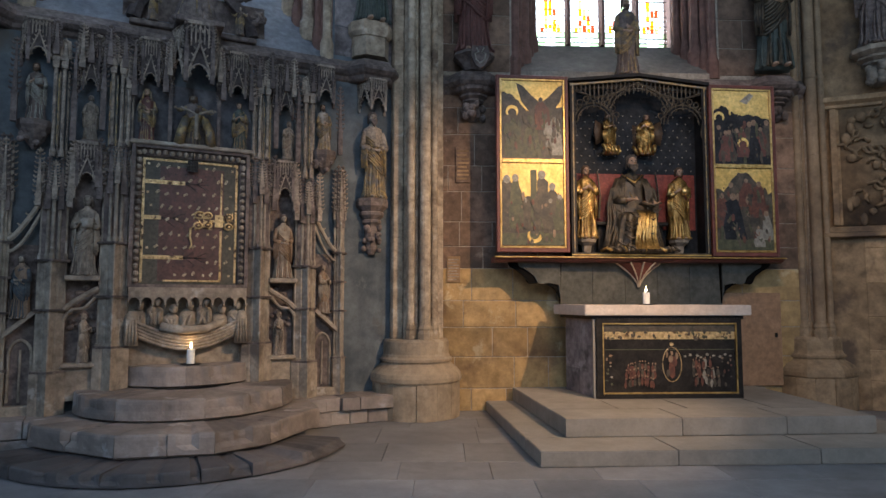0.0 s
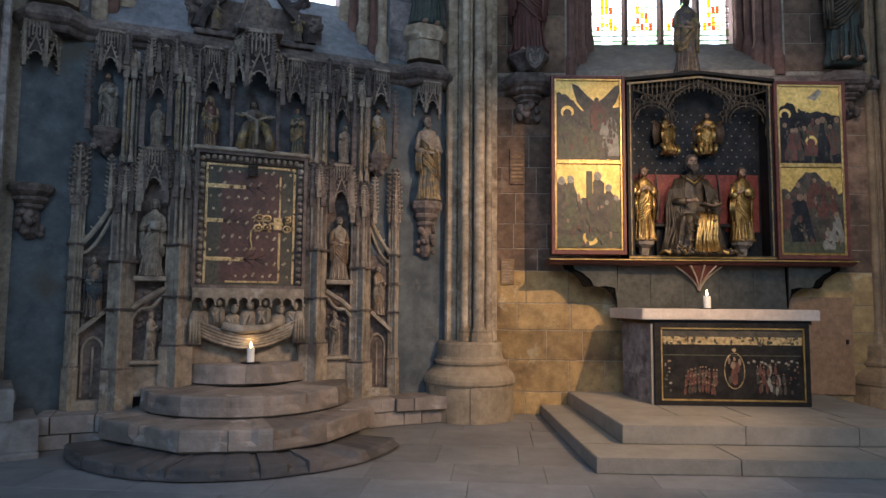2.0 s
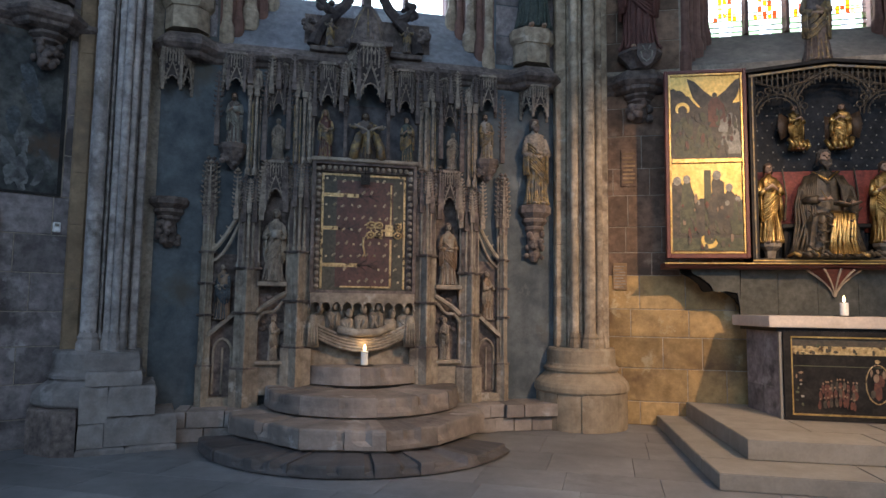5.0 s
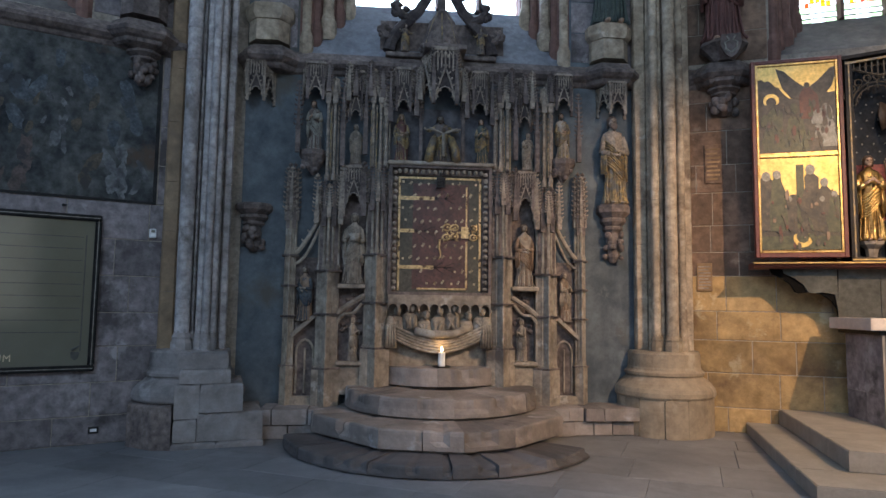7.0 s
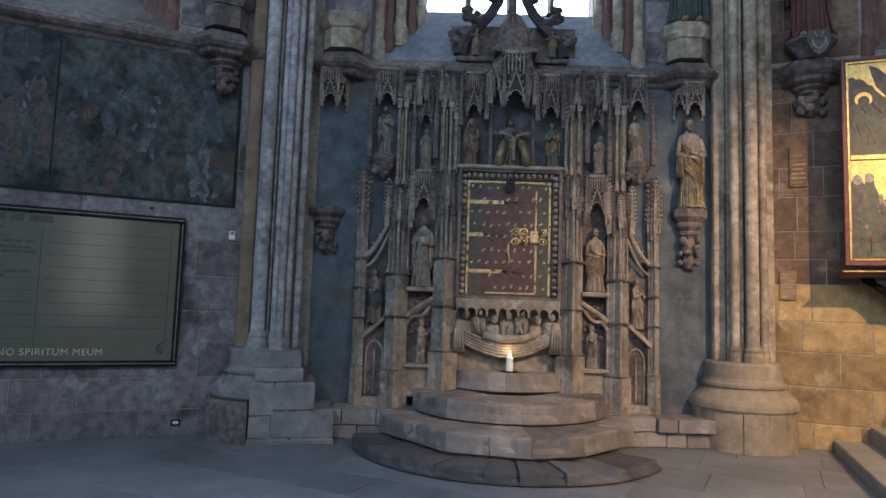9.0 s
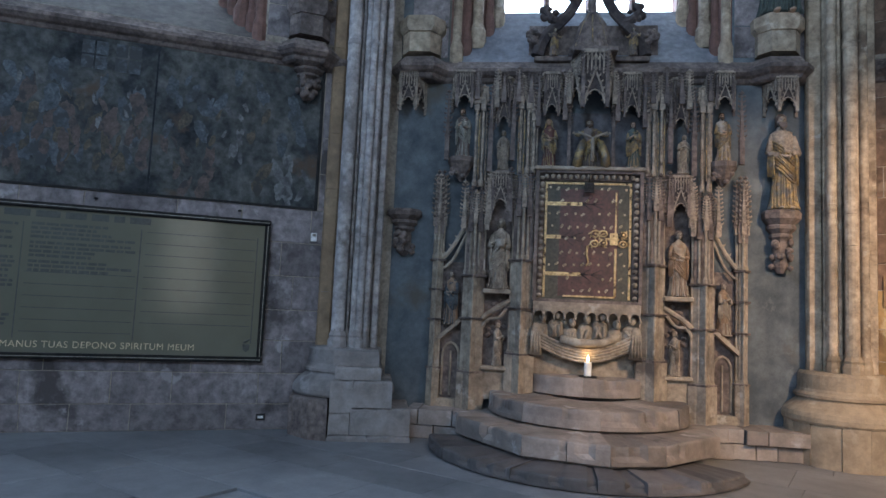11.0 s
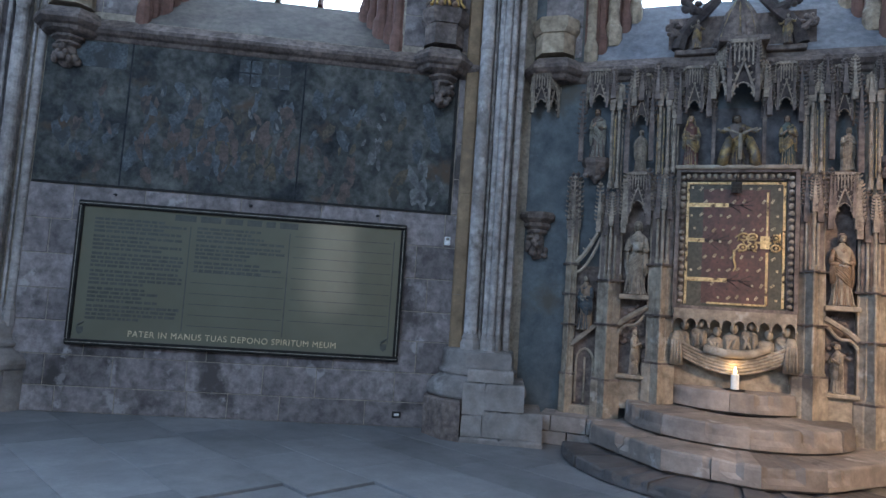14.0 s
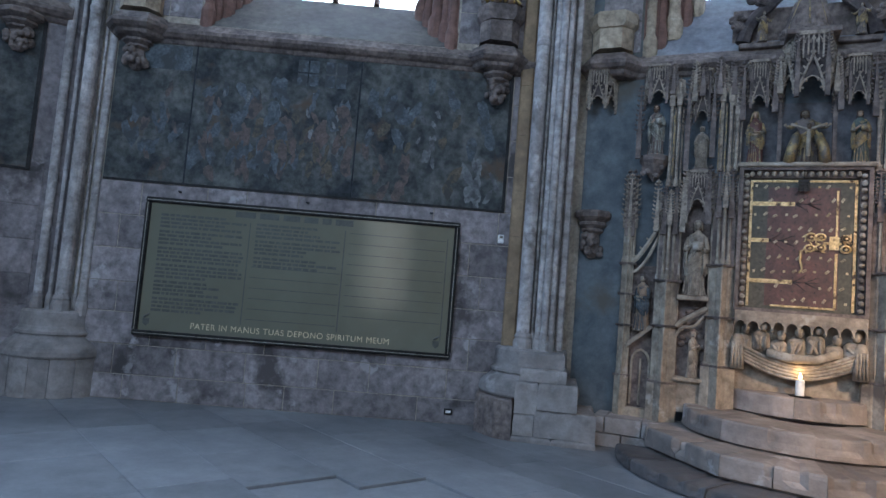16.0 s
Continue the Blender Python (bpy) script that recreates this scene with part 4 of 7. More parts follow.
def pier(x0, x1, zb, strings, z_shaft, z_top, front, mirror=False):
    if mirror:
        x0, x1 = 2 * MID - x1, 2 * MID - x0
    c, w = (x0 + x1) / 2, x1 - x0
    sec = [(x0, -.02), (x0, -front * .55), (x0 + w * .2, -front * .70), (x0 + w * .26, -front * .72), (c, -front), (x1 - w * .26, -front * .72), (x1 - w * .2, -front * .70), (x1, -front * .55), (x1, -.02)]
    levels = [zb + .18] + list(strings)
    bm = bmesh.new()
    add_prism(bm, sec, zb, strings[-1], "z")
    p = part("pier", bm, STONE, tab)
    for xr, yr in ((x0 + w * .26, -front * .72), (c, -front), (x1 - w * .26, -front * .72), (x0 + .005, -front * .55), (x1 - .005, -front * .55)):
        b2 = bmesh.new()
        add_lathe(b2, [(.013, zb + .2), (.013, strings[-1] - .02)], 7, (xr, yr, 0))
        part("angle_roll", b2, STONE, p)
    for k, z in enumerate(strings):
        g = .022
        ring = [(c + (x - c) * (1 + g * 9 / w * .12) + (g if x > c else -g if x < c else 0), y - g if y < -.03 else y) for x, y in sec]
        b2 = bmesh.new()
        add_prism(b2, ring, z - .018, z + .006, "z")
        add_prism(b2, [(c + (x - c) * 1.04, y - .008 if y < -.03 else y) for x, y in ring], z - .006, z - .001, "z")
        part("string_moulding", b2, STONE_DARK, p)
    # wider foot
    foot = [(c + (x - c) * 1.28, y - .035 if y < -.03 else y) for x, y in sec]
    b2 = bmesh.new()
    add_prism(b2, foot, .1, zb + .16, "z")
    add_prism(b2, [(c + (x - c) * 1.12, y - .016 if y < -.03 else y) for x, y in sec], zb + .16, zb + .21, "z")
    part("foot", b2, STONE, p)
    # slender shafts above the last string
    z0 = strings[-1]
    for k, t in enumerate((.06, .30, .5, .70, .94)):
        yy = -front * (.55, .74, .97, .74, .55)[k]
        b2 = bmesh.new()
        add_lathe(b2, [(.026, z0), (.026, z0 + .05), (.017, z0 + .08), (.017, z_shaft)], 8, (x0 + w * t, yy + .02, 0))
        part("slender_shaft", b2, STONE, p)
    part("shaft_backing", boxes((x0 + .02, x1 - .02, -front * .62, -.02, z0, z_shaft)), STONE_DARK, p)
    for k, t in enumerate((.02, .26, .5, .74, .98)):
        yy = -front * (.6, .8, 1.0, .8, .6)[k]
        zz = z_shaft - (.1 if k % 2 else 0)
        pinnacle("pinnacle", p, x0 + w * t, yy + .02, zz, .052, .12 + .05 * (k % 2), (z_top - zz) - .2, STONE_DARK if k % 2 else RIB, 5)
    return p


for mir in (False, True):
    pier(-1.07, -.95, .62, (.78, 1.36, 1.72, 2.08), 2.50, 3.20, .16, mir)
    pier(-.68, -.43, .58, (.76, 1.39, 1.90), 2.52, 2.98, .30, mir)
    pier(-.12, .15, .82, (1.0, 1.53, 2.10), 2.72, 3.18, .34, mir)


def mx(x, mir):
    return 2 * MID - x if mir else x


for mir in (False, True):
    s = -1 if mir else 1
    # upper shafts between the figures of the upper register
    for x, z0, z1, zt in ((-.60, 2.98, 3.92, 4.30), (-.52, 2.98, 3.92, 4.22), (-.06, 3.15, 3.95, 4.36), (.03, 3.15, 3.95, 4.28), (.10, 3.15, 3.80, 4.15)):
        b2 = bmesh.new()
        X = mx(x, mir)
        add_lathe(b2, [(.03, z0), (.03, z0 + .06), (.019, z0 + .09), (.019, z1)], 8, (X, -.20, 0))
        add_lathe(b2, [(.012, z0), (.012, z1)], 6, (X + .04, -.14, 0))
        add_pinnacle(b2, X, -.20, z1, .06, .10, zt - z1 - .1)
        part("upper_shaft", b2, RIB, tab)
    # gilded fillets on the upper shafts
    for x in (-.565, -.015, -.085):
        b2 = bmesh.new()
        add_lathe(b2, [(.007, 3.1), (.007, 3.85)], 6, (mx(x, mir), -.222, 0))
        part("gilt_fillet", b2, TARNISH, tab)
    # niche between the two inner piers: ledge, rib, foliage panel
    X0, X1 = sorted((mx(-.43, mir), mx(-.12, mir)))
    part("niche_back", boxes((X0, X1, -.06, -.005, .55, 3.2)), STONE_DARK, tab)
    part("ledge", boxes((X0 - .01, X1 + .01, -.26, -.01, 1.69, 1.745), bev=.01), STONE, tab)
    b2 = bmesh.new()
    pts = [(mx(-.43 + .31 * k / 8, mir), -.20, 1.39 + .22 * (k / 8) ** .8) for k in range(9)]
    add_tube(b2, pts, .03, .03, 7)
    add_tube(b2, [(x, y, z - .10 + .03 * math.sin(i)) for i, (x, y, z) in enumerate(pts)], .018, .018, 6)
    part("rib", b2, STONE, tab)
    rng = random.Random(7)
    b2 = bmesh.new()
    for k in range(16):
        add_ball(b2, (mx(-.40 + rng.random() * .26, mir), -.08, 1.15 + rng.random() * .5), .035, .03, .028, 0, 7, 4)
    part("foliage", b2, STONE_DARK, tab)
    part("ledge", boxes((X0 - .01, X1 + .01, -.24, -.01, .79, .835), bev=.01), STONE, tab)
    part("plinth_panel", boxes((X0, X1, -.18, -.01, .45, .79)), STONE, tab)
    # outer bay: flying rib, sloping ledge, blind lancet
    X0, X1 = sorted((mx(-.95, mir), mx(-.68, mir)))
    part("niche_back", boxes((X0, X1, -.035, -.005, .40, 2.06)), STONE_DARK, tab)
    b2 = bmesh.new()
    pts = [(mx(-.95 + .27 * k / 8, mir), -.11, 2.10 + .42 * (k / 8) ** 1.25) for k in range(9)]
    add_tube(b2, pts, .026, .026, 7)
    for k in range(1, 8, 2):
        x, y, z = pts[k]
        add_crocket(b2, x, y, z + .035, .022, -s)
    add_tube(b2, [(x, y, z - .12 - .05 * math.sin(math.pi * i / 8)) for i, (x, y, z) in enumerate(pts)], .018, .018, 6)
    part("flying_rib", b2, STONE, tab)
    b2 = bmesh.new()
    add_prism(b2, [(mx(-.96, mir), 1.10), (mx(-.67, mir), 1.36), (mx(-.67, mir), 1.42), (mx(-.96, mir), 1.16)], -.17, -.02)
    part("sloping_ledge", b2, STONE, tab)
    b2 = bmesh.new()
    ar = [(mx(x, mir), z) for x, z in arch_pts(-.81, .92, .10, .16)]
    add_tube(b2, [(ar[0][0], -.05, .45)] + [(x, -.05, z) for x, z in ar] + [(ar[-1][0], -.05, .45)], .015, .015, 6)
    add_tube(b2, [(mx(-.81, mir), -.05, .45), (mx(-.81, mir), -.05, .98)], .012, .012, 6)
    part("blind_lancet", b2, STONE, tab)
    # base wall between the piers
    part("base_course", boxes((X0 - .1, X1 + .02, -.14, -.005, .13, .42), bev=.01), STONE, tab)
    # canopies
    canopy(tab, mx(-.275, mir), 2.72, 3.16, .34, .24, STONE_DARK)
    canopy(tab, mx(-.275, mir), 3.78, 4.36, .26, .18, STONE_DARK)
    canopy(tab, mx(-.76, mir), 4.00, 4.42, .34, .24, STONE_DARK)
    canopy(tab, mx(.30, mir), 3.90, 4.40, .30, .24, STONE_DARK)
    # tall finial shafts that reach the string course
    for x in (-.28, .05):
        pinnacle("pinnacle", tab, mx(x, mir), -.21, 4.02, .06, .12, .26, STONE_DARK, 4)
    # hanging corbel under the inner canopy figure and corbel under the outer one
    b2 = bmesh.new()
    add_lathe(b2, [(.02, 3.05), (.09, 3.14), (.13, 3.22), (.17, 3.28), (.17, 3.34), (.12, 3.35)], 8, (mx(-.77, mir), -.13, 0))
    rng = random.Random(3)
    for k in range(10):
        add_ball(b2, (mx(-.77, mir) + rng.uniform(-.12, .12), -.2 + rng.uniform(-.03, .03), 3.1 + rng.random() * .16), .04, .035, .035, 0, 7, 4)
    part("corbel", b2, STONE_DARK, tab, "leafy corbel")
    b2 = bmesh.new()
    add_lathe(b2, [(.03, 3.08), (.10, 3.13), (.11, 3.18), (.05, 3.185)], 8, (mx(-.265, mir), -.15, 0))
    part("corbel", b2, STONE_DARK, tab)

for x, z, sh_, sp, mt in ((-.95, 3.30, .30, .55, STONE_DARK), (-.60, 4.05, .08, .28, STONE_DARK), (-.42, 3.15, .50, .55, STONE_DARK), (-.36, 3.95, .10, .36, RIB), (-.15, 3.30, .45, .50, STONE_DARK), (-.10, 4.02, .10, .33, STONE_DARK),
                         (.145, 3.72, .15, .50, STONE_DARK), (.46, 3.80, .14, .46, STONE_DARK), (.50, 4.0, .1, .30, RIB), (-.40, 2.55, .12, .48, RIB), (-.15, 2.55, .14, .50, STONE_DARK), (-.70, 2.45, .12, .45, RIB), (-.42, 2.45, .2, .4, RIB)):
    for mir in (False, True):
        pinnacle("pinnacle", tab, mx(x, mir), -.24, z, .055, sh_, sp, mt, 6)

# central canopy and its spire above the string course
cc = canopy(tab, MID + .02, 3.96, 4.62, .52, .40, STONE_DARK, name="central_canopy")
part("parapet", prism([(.10, 4.62), (.36, 4.62), (.36, 5.15), (.14, 5.15)], .0, 1.60, "x"), STONE_DARK, tab, "weathered block behind the gable")
GARM = ((.66, 4.70), (.62, 4.86), (.53, 5.0), (.40, 5.13), (.28, 5.26), (.19, 5.42), (.13, 5.62), (.07, 5.95), (.03, 6.3))


def add_leaf(bm, x, y, z, s, dx, rng, mi=0):
    """A curled, lobed crocket leaf."""
    add_tube(bm, [(x, y, z), (x + dx * s * .6, y - s * .25, z + s * .15), (x + dx * s * 1.0, y - s * .3, z + s * .65), (x + dx * s * .75, y - s * .35, z + s * 1.0)], s * .34, s * .3, 7, mi)
    for k in range(9):
        a = rng.uniform(0, 6.28)
        add_ball(bm, (x + dx * s * .8 + s * .5 * math.cos(a), y - s * .3 + rng.uniform(-.1, .1) * s, z + s * .6 + s * .5 * math.sin(a)), s * rng.uniform(.2, .34), s * .24, s * rng.uniform(.16, .3), mi, 7, 5)


grng = random.Random(44)
for sd in (-1, 1):
    b2 = bmesh.new()
    add_tube(b2, [(MID + sd * x, .02, z) for x, z in GARM], .085, .05, 8)
    add_tube(b2, [(MID + sd * (x - .05), -.02, z - .03) for x, z in GARM[:-2]], .02, .016, 6)
    arm = part("gable_arm", b2, BLACK_STONE, tab, "ogee gable arm")
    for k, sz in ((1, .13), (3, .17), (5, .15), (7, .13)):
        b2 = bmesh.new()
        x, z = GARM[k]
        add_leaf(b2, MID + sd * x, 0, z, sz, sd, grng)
        part("crocket", b2, STONE_DARK if k < 3 else BLACK_STONE, arm)
b2 = bmesh.new()
add_lathe(b2, [(.06, 5.1), (.05, 5.2), (.045, 5.7), (.065, 5.72), (.04, 5.76), (.035, 6.5)], 8, (MID, -.04, 0))
part("gable_shaft", b2, STONE_DARK, tab)
b2 = bmesh.new()
for k in range(22):
    a = -1.25 + 2.5 * k / 21
    x0 = MID + .05 * math.sin(a)
    add_tube(b2, [(x0, -.10, 5.19 + grng.uniform(-.02, .03)), (MID + .15 * math.sin(a), -.16, 5.03), (MID + .22 * math.sin(a) + grng.uniform(-.01, .01), -.20 * math.cos(a) - .04, 4.80 + grng.uniform(-.02, .04)), (MID + .26 * math.sin(a), -.22 * math.cos(a) - .04, 4.70)], .016, .024, 6, 1 if k % 7 == 3 else 0)
for k in range(12):
    a = -1.4 + 2.8 * k / 11
    add_ball(b2, (MID + .25 * math.sin(a), -.22 * math.cos(a) - .04, 4.70 + .03 * (k % 2)), .05, .04, .04, 0, 7, 5)
part("gable_hood", b2, [STONE_DARK, TARNISH], tab, "fluted hood with traces of gilding", smooth=True)
part("gable_foot", boxes((MID - .70, MID + .70, -.10, .1, 4.60, 4.66), (MID - .24, MID + .28, -.42, .1, 4.60, 4.66), bev=.01), STONE_DARK, tab)

# back panel of the upper register with round-headed niches
part("upper_panel", boxes((.10, 1.44, -.05, -.005, 3.2, 3.95)), NICHE, tab, "grey painted niche back")
for x in (.52, 1.04):
    pinnacle("slim_shaft", tab, x, -.19, 3.22, .04, .55, .2, STONE_DARK, 3)
part("figure_ledge", boxes((.12, 1.42, -.30, -.01, 3.19, 3.235), bev=.01), STONE, tab)

# door with its frame
fr = part("door_frame", boxes((.145, .185, -.27, -.02, 1.62, 3.20), (1.355, 1.395, -.27, -.02, 1.62, 3.20), (.185, 1.355, -.27, -.02, 3.155, 3.20), (.185, 1.355, -.27, -.02, 1.62, 1.66), (.185, .25, -.20, -.02, 1.66, 3.155), (1.29, 1.355, -.20, -.02, 1.66, 3.155), (.25, 1.29, -.20, -.02, 3.08, 3.155)), STONE_DARK, tab, "hollow-moulded stone door frame")
b2 = bmesh.new()
for k in range(19):
    z = 1.70 + k * 1.4 / 18
    for x in (.218, 1.322):
        add_ball(b2, (x + .006 * (k % 2), -.23, z), .031, .03, .024 + .004 * (k % 3), 0, 7, 5)
for k in range(15):
    add_ball(b2, (.27 + k * 1.0 / 14, -.23, 3.118 + .006 * (k % 2)), .026, .03, .031, 0, 7, 5)
pieces("leaf_knob", b2, STONE, fr)
dr = part("door", boxes((.25, 1.29, -.17, -.12, 1.66, 3.08)), IRONOLIVE, tab, "red and olive iron door with gilded straps")
part("inner_leaf", boxes((.44, 1.12, -.178, -.168, 1.70, 2.98)), IRONRED, dr)


def strip(x0, x1, z0, z1, y=-.184):
    b = bmesh.new()
    add_box(b, x0, x1, y, -.168, z0, z1)
    n = max(2, int(max(x1 - x0, z1 - z0) / .045))
    for k in range(n):
        t = (k + .5) / n
        add_ball(b, (x0 + (x1 - x0) * (t if x1 - x0 > z1 - z0 else .5), y - .002, z0 + (z1 - z0) * (t if z1 - z0 >= x1 - x0 else .5)), .012, .006, .012, 0, 6, 4)
    return part("gilt_strip", b, GOLD_STRIP, dr)


strip(.262, .288, 1.68, 3.06)
strip(1.248, 1.274, 1.68, 3.06)
strip(.29, 1.246, 3.036, 3.06)
strip(.50, 1.10, 1.69, 1.712)
strip(1.085, 1.11, 1.715, 2.28)
strip(1.085, 1.105, 2.45, 2.95)
for z in (1.96, 2.40, 2.80):
    strip(.29, .70 if z != 2.40 else .46, z - .022, z + .022)
rng = random.Random(11)
b2 = bmesh.new()
for cx, cz, r in ((.86, 2.45, .05), (.95, 2.45, .045), (.85, 2.33, .045), (.95, 2.34, .045), (1.18, 2.44, .045), (1.18, 2.33, .045)):
    ring = [(cx + r * math.cos(k * math.pi / 5), -.19, cz + r * .8 * math.sin(k * math.pi / 5)) for k in range(11)]
    add_tube(b2, ring, .012, .012, 5)
    add_ball(b2, (cx + .005, -.19, cz), .018, .01, .015, 0, 7, 4)
    for k in range(3):
        a = rng.uniform(0, 6.28)
        add_tube(b2, [(cx + r * math.cos(a), -.19, cz + r * math.sin(a)), (cx + r * 1.7 * math.cos(a + .4), -.192, cz + r * 1.5 * math.sin(a + .4))], .011, .005, 5)
add_box(b2, 1.03, 1.12, -.196, -.17, 2.32, 2.46)
add_box(b2, .97, 1.14, -.192, -.17, 2.375, 2.40)
add_tube(b2, [(.77, -.19, 2.30), (.765, -.20, 2.20), (.785, -.20, 2.11), (.76, -.195, 2.06)], .015, .009, 6)
part("lock_plate", b2, GOLD_STRIP, dr, "gilded lock plate with leafy scrolls")
for z in (1.96, 2.40, 2.80):
    b2 = bmesh.new()
    x0 = .70 if z != 2.40 else .46
    for sg in (-1, 0, 1):
        for k in range(2):
            add_tube(b2, [(x0 + .12 * k, -.18, z), (x0 + .06 + .12 * k, -.182, z + sg * .03), (x0 + .13 + .12 * k, -.18, z + sg * (.09 - .03 * k))], .0055, .003, 5)
    part("strap_branch", b2, IRON, dr, "dark branching end of a hinge strap")
for r in range(9):
    for c in range(10):
        x, z = .325 + c * .098 + (.04 if r % 2 else 0) + rng.uniform(-.012, .012), 1.77 + r * .152 + rng.uniform(-.014, .014)
        if x > 1.24 or rng.random() < .22 or abs(x - 1.096) < .03 or abs(z - 2.40) < .05 and (x < .5 or x > .78) or min(abs(z - q) for q in (1.96, 2.80)) < .035 and x < .74 or .7 < x < .84 and z > 2.9:
            continue
        b2 = bmesh.new()
        kind = (r * 3 + c * 5) % 3
        a0 = rng.uniform(.5, 1.1)
        if kind == 0:
            for q in range(4):
                a = math.pi / 4 + q * math.pi / 2
                add_ball(b2, (x + math.cos(a) * .009, -.184, z + math.sin(a) * .009), .008, .006, .008, 0, 6, 3)
        else:
            for q in range(-2, 3):
                for sg in (-1, 1):
                    add_ball(b2, (x + q * .010 * math.cos(a0) - sg * .007 * math.sin(a0), -.184, z + q * .010 * math.sin(a0) + sg * .007 * math.cos(a0)), .006, .005, .006, 0, 5, 3)
        part("rosette", b2, PALEGOLD, dr)
b2 = bmesh.new()
for r in range(8):
    for c in range(8):
        add_ball(b2, (.39 + c * .105, -.18, 1.86 + r * .148), .008, .008, .008, 0, 5, 3)
part("studs", b2, IRON, dr)
b2 = bmesh.new()
add_box(b2, .715, .825, -.26, -.24, 2.93, 3.05)
for k in range(3):
    add_tube(b2, [(.735 + .035 * k, -.265, 2.935), (.735 + .035 * k, -.265, 3.045)], .006, .006, 5)
    add_tube(b2, [(.72, -.265, 2.955 + .035 * k), (.82, -.265, 2.955 + .035 * k)], .006, .006, 5)
add_tube(b2, [(.77, -.25, 3.05), (.77, -.25, 3.22)], .008, .008, 5)
part("hanging_grille", b2, IRON, tab, "small iron grille lamp holder")

# entombment relief below the door
rel = part("relief_panel", boxes((.15, 1.39, -.10, -.01, .75, 1.62)), STONE, tab)
b2 = bmesh.new()
add_box(b2, .16, 1.38, -.31, -.1, 1.56, 1.625)
for k in range(10):
    cx = .22 + .122 * k
    ap = arch_pts(cx, 1.45, .052, .07, 4)
    add_prism(b2, [(cx - .061, 1.57), (cx - .061, 1.44)] + ap + [(cx + .061, 1.44), (cx + .061, 1.57)][:1] + [(cx + .061, 1.57)], -.305, -.275)
    add_ball(b2, (cx + .061, -.295, 1.435), .016, .016, .022, 0, 6, 4)
part("arcade", b2, STONE, rel, "cusped hanging arcade")
b2 = bmesh.new()
rng = random.Random(21)
for k in range(7):
    x = .26 + k * .17
    zz = 1.34 + .05 * math.sin(k * 2.1)
    add_ball(b2, (x + .02, -.22, zz + .085), .038, .04, .048, 0, 9, 6)
    add_ball(b2, (x + .02, -.205, zz + .095), .046, .036, .052, 0, 9, 6)
    add_lathe(b2, [(.10, zz - .26), (.095, zz - .1), (.085, zz), (.03, zz + .05)], 12, (x, -.16, 0), sy=.7)
    for j in range(3):
        add_tube(b2, [(x - .06 + .05 * j, -.23, zz - .02), (x + rng.uniform(-.07, .07), -.25, zz - .16)], .018, .02, 6)
for j in range(5):
    add_tube(b2, [(.22 + 1.1 * t / 12, -.26 + .008 * j, 1.26 - .035 * j - .17 * math.sin(math.pi * t / 12)) for t in range(13)], .02, .02, 7)
add_tube(b2, [(.48, -.28, 1.20), (.70, -.30, 1.16), (.95, -.30, 1.17), (1.12, -.28, 1.24)], .05, .045, 9)
for x in (.20, 1.34):
    add_lathe(b2, [(.075, 1.0), (.07, 1.1), (.062, 1.3), (.03, 1.37)], 10, (x, -.24, 0), sy=.8)
    for j in range(4):
        add_tube(b2, [(x - .04 + .027 * j, -.29, 1.28), (x - .05 + .033 * j, -.30, 1.02)], .012, .014, 6)
part("carved_relief", b2, STONE, rel, "worn half-length carving over a hanging shroud", smooth=True)

# figures of the tabernacle
statue(WC, -.77, -.13, 3.35, .62, [STONE_DARK, PAINT_GREY, SKIN, HAIR], "small painted stone figure under a canopy", 1, "book", True)
statue(WC, 2.31, -.13, 3.35, .60, [STONE, TARNISH, SKIN, HAIR], "small painted stone figure under a canopy", 2, "folded", True)
statue(WC, -.265, -.15, 3.19, .50, GREY_FIG, "small grey stone figure in a canopied niche", 3)
statue(WC, 1.86, -.15, 3.19, .48, GREY_FIG, "small grey stone figure in a canopied niche", 4, "pray")
statue(WC, .285, -.17, 3.237, .60, [ROBE_RED, TARNISH, SKIN, PAINT_GREY], "hooded stone figure with gilded cloak beside the throne", 5, "folded", hood=True)
statue(WC, 1.28, -.17, 3.237, .58, [ROBE_GREEN, TARNISH, SKIN, HAIR], "stone figure with gilded cloak beside the throne", 6, "book")
b2 = carved_figure(.62, 8, "spread", beard=True)
b2.transform(Matrix.Diagonal((1.35, 1.1, .98, 1)))
add_tube(b2, [(0, -.22, .05), (0, -.22, .34)], .022, .02, 8, 2)
add_tube(b2, [(-.17, -.20, .40), (0, -.22, .33), (.17, -.20, .40)], .014, .014, 6, 2)
add_ball(b2, (0, -.235, .365), .026, .026, .032, 3)
for s in (-1, 1):
    add_tube(b2, [(.10 * s, -.10, .30), (.15 * s, -.17, .14), (.17 * s, -.12, 0)], .045, .06, 8, 1)
single("statue", b2, [STONE_DARK, TARNISH, STONE, HAIR], WC @ pose(.785, -.13, 3.237), "enthroned stone figure with gilded robe holding a crucifix", "statue", "tabernacle figures", smooth=True)
statue(WC, -.26, -.15, 1.745, .86, GREY_FIG, "grey stone bishop figure standing in a niche", 9, "book", turn=-8)
statue(WC, 1.82, -.15, 1.745, .78, [STONE, PAINT_FLESH, STONE, STONE_DARK], "stone figure in a pale pink cloak in a niche", 10, "folded", turn=8)
statue(WC, -.25, -.14, .835, .52, GREY_FIG, "kneeling grey stone figure below a rib", 11, "pray", turn=60)
statue(WC, 1.80, -.14, .835, .52, GREY_FIG, "kneeling grey stone figure below a rib", 12, "pray", turn=-60)
statue(WC, -.82, -.10, 1.30, .66, [PAINT_FLESH, MURAL_BLUE, STONE, STONE_DARK], "stone angel in faded blue and tan paint", 13, "folded", turn=-30)
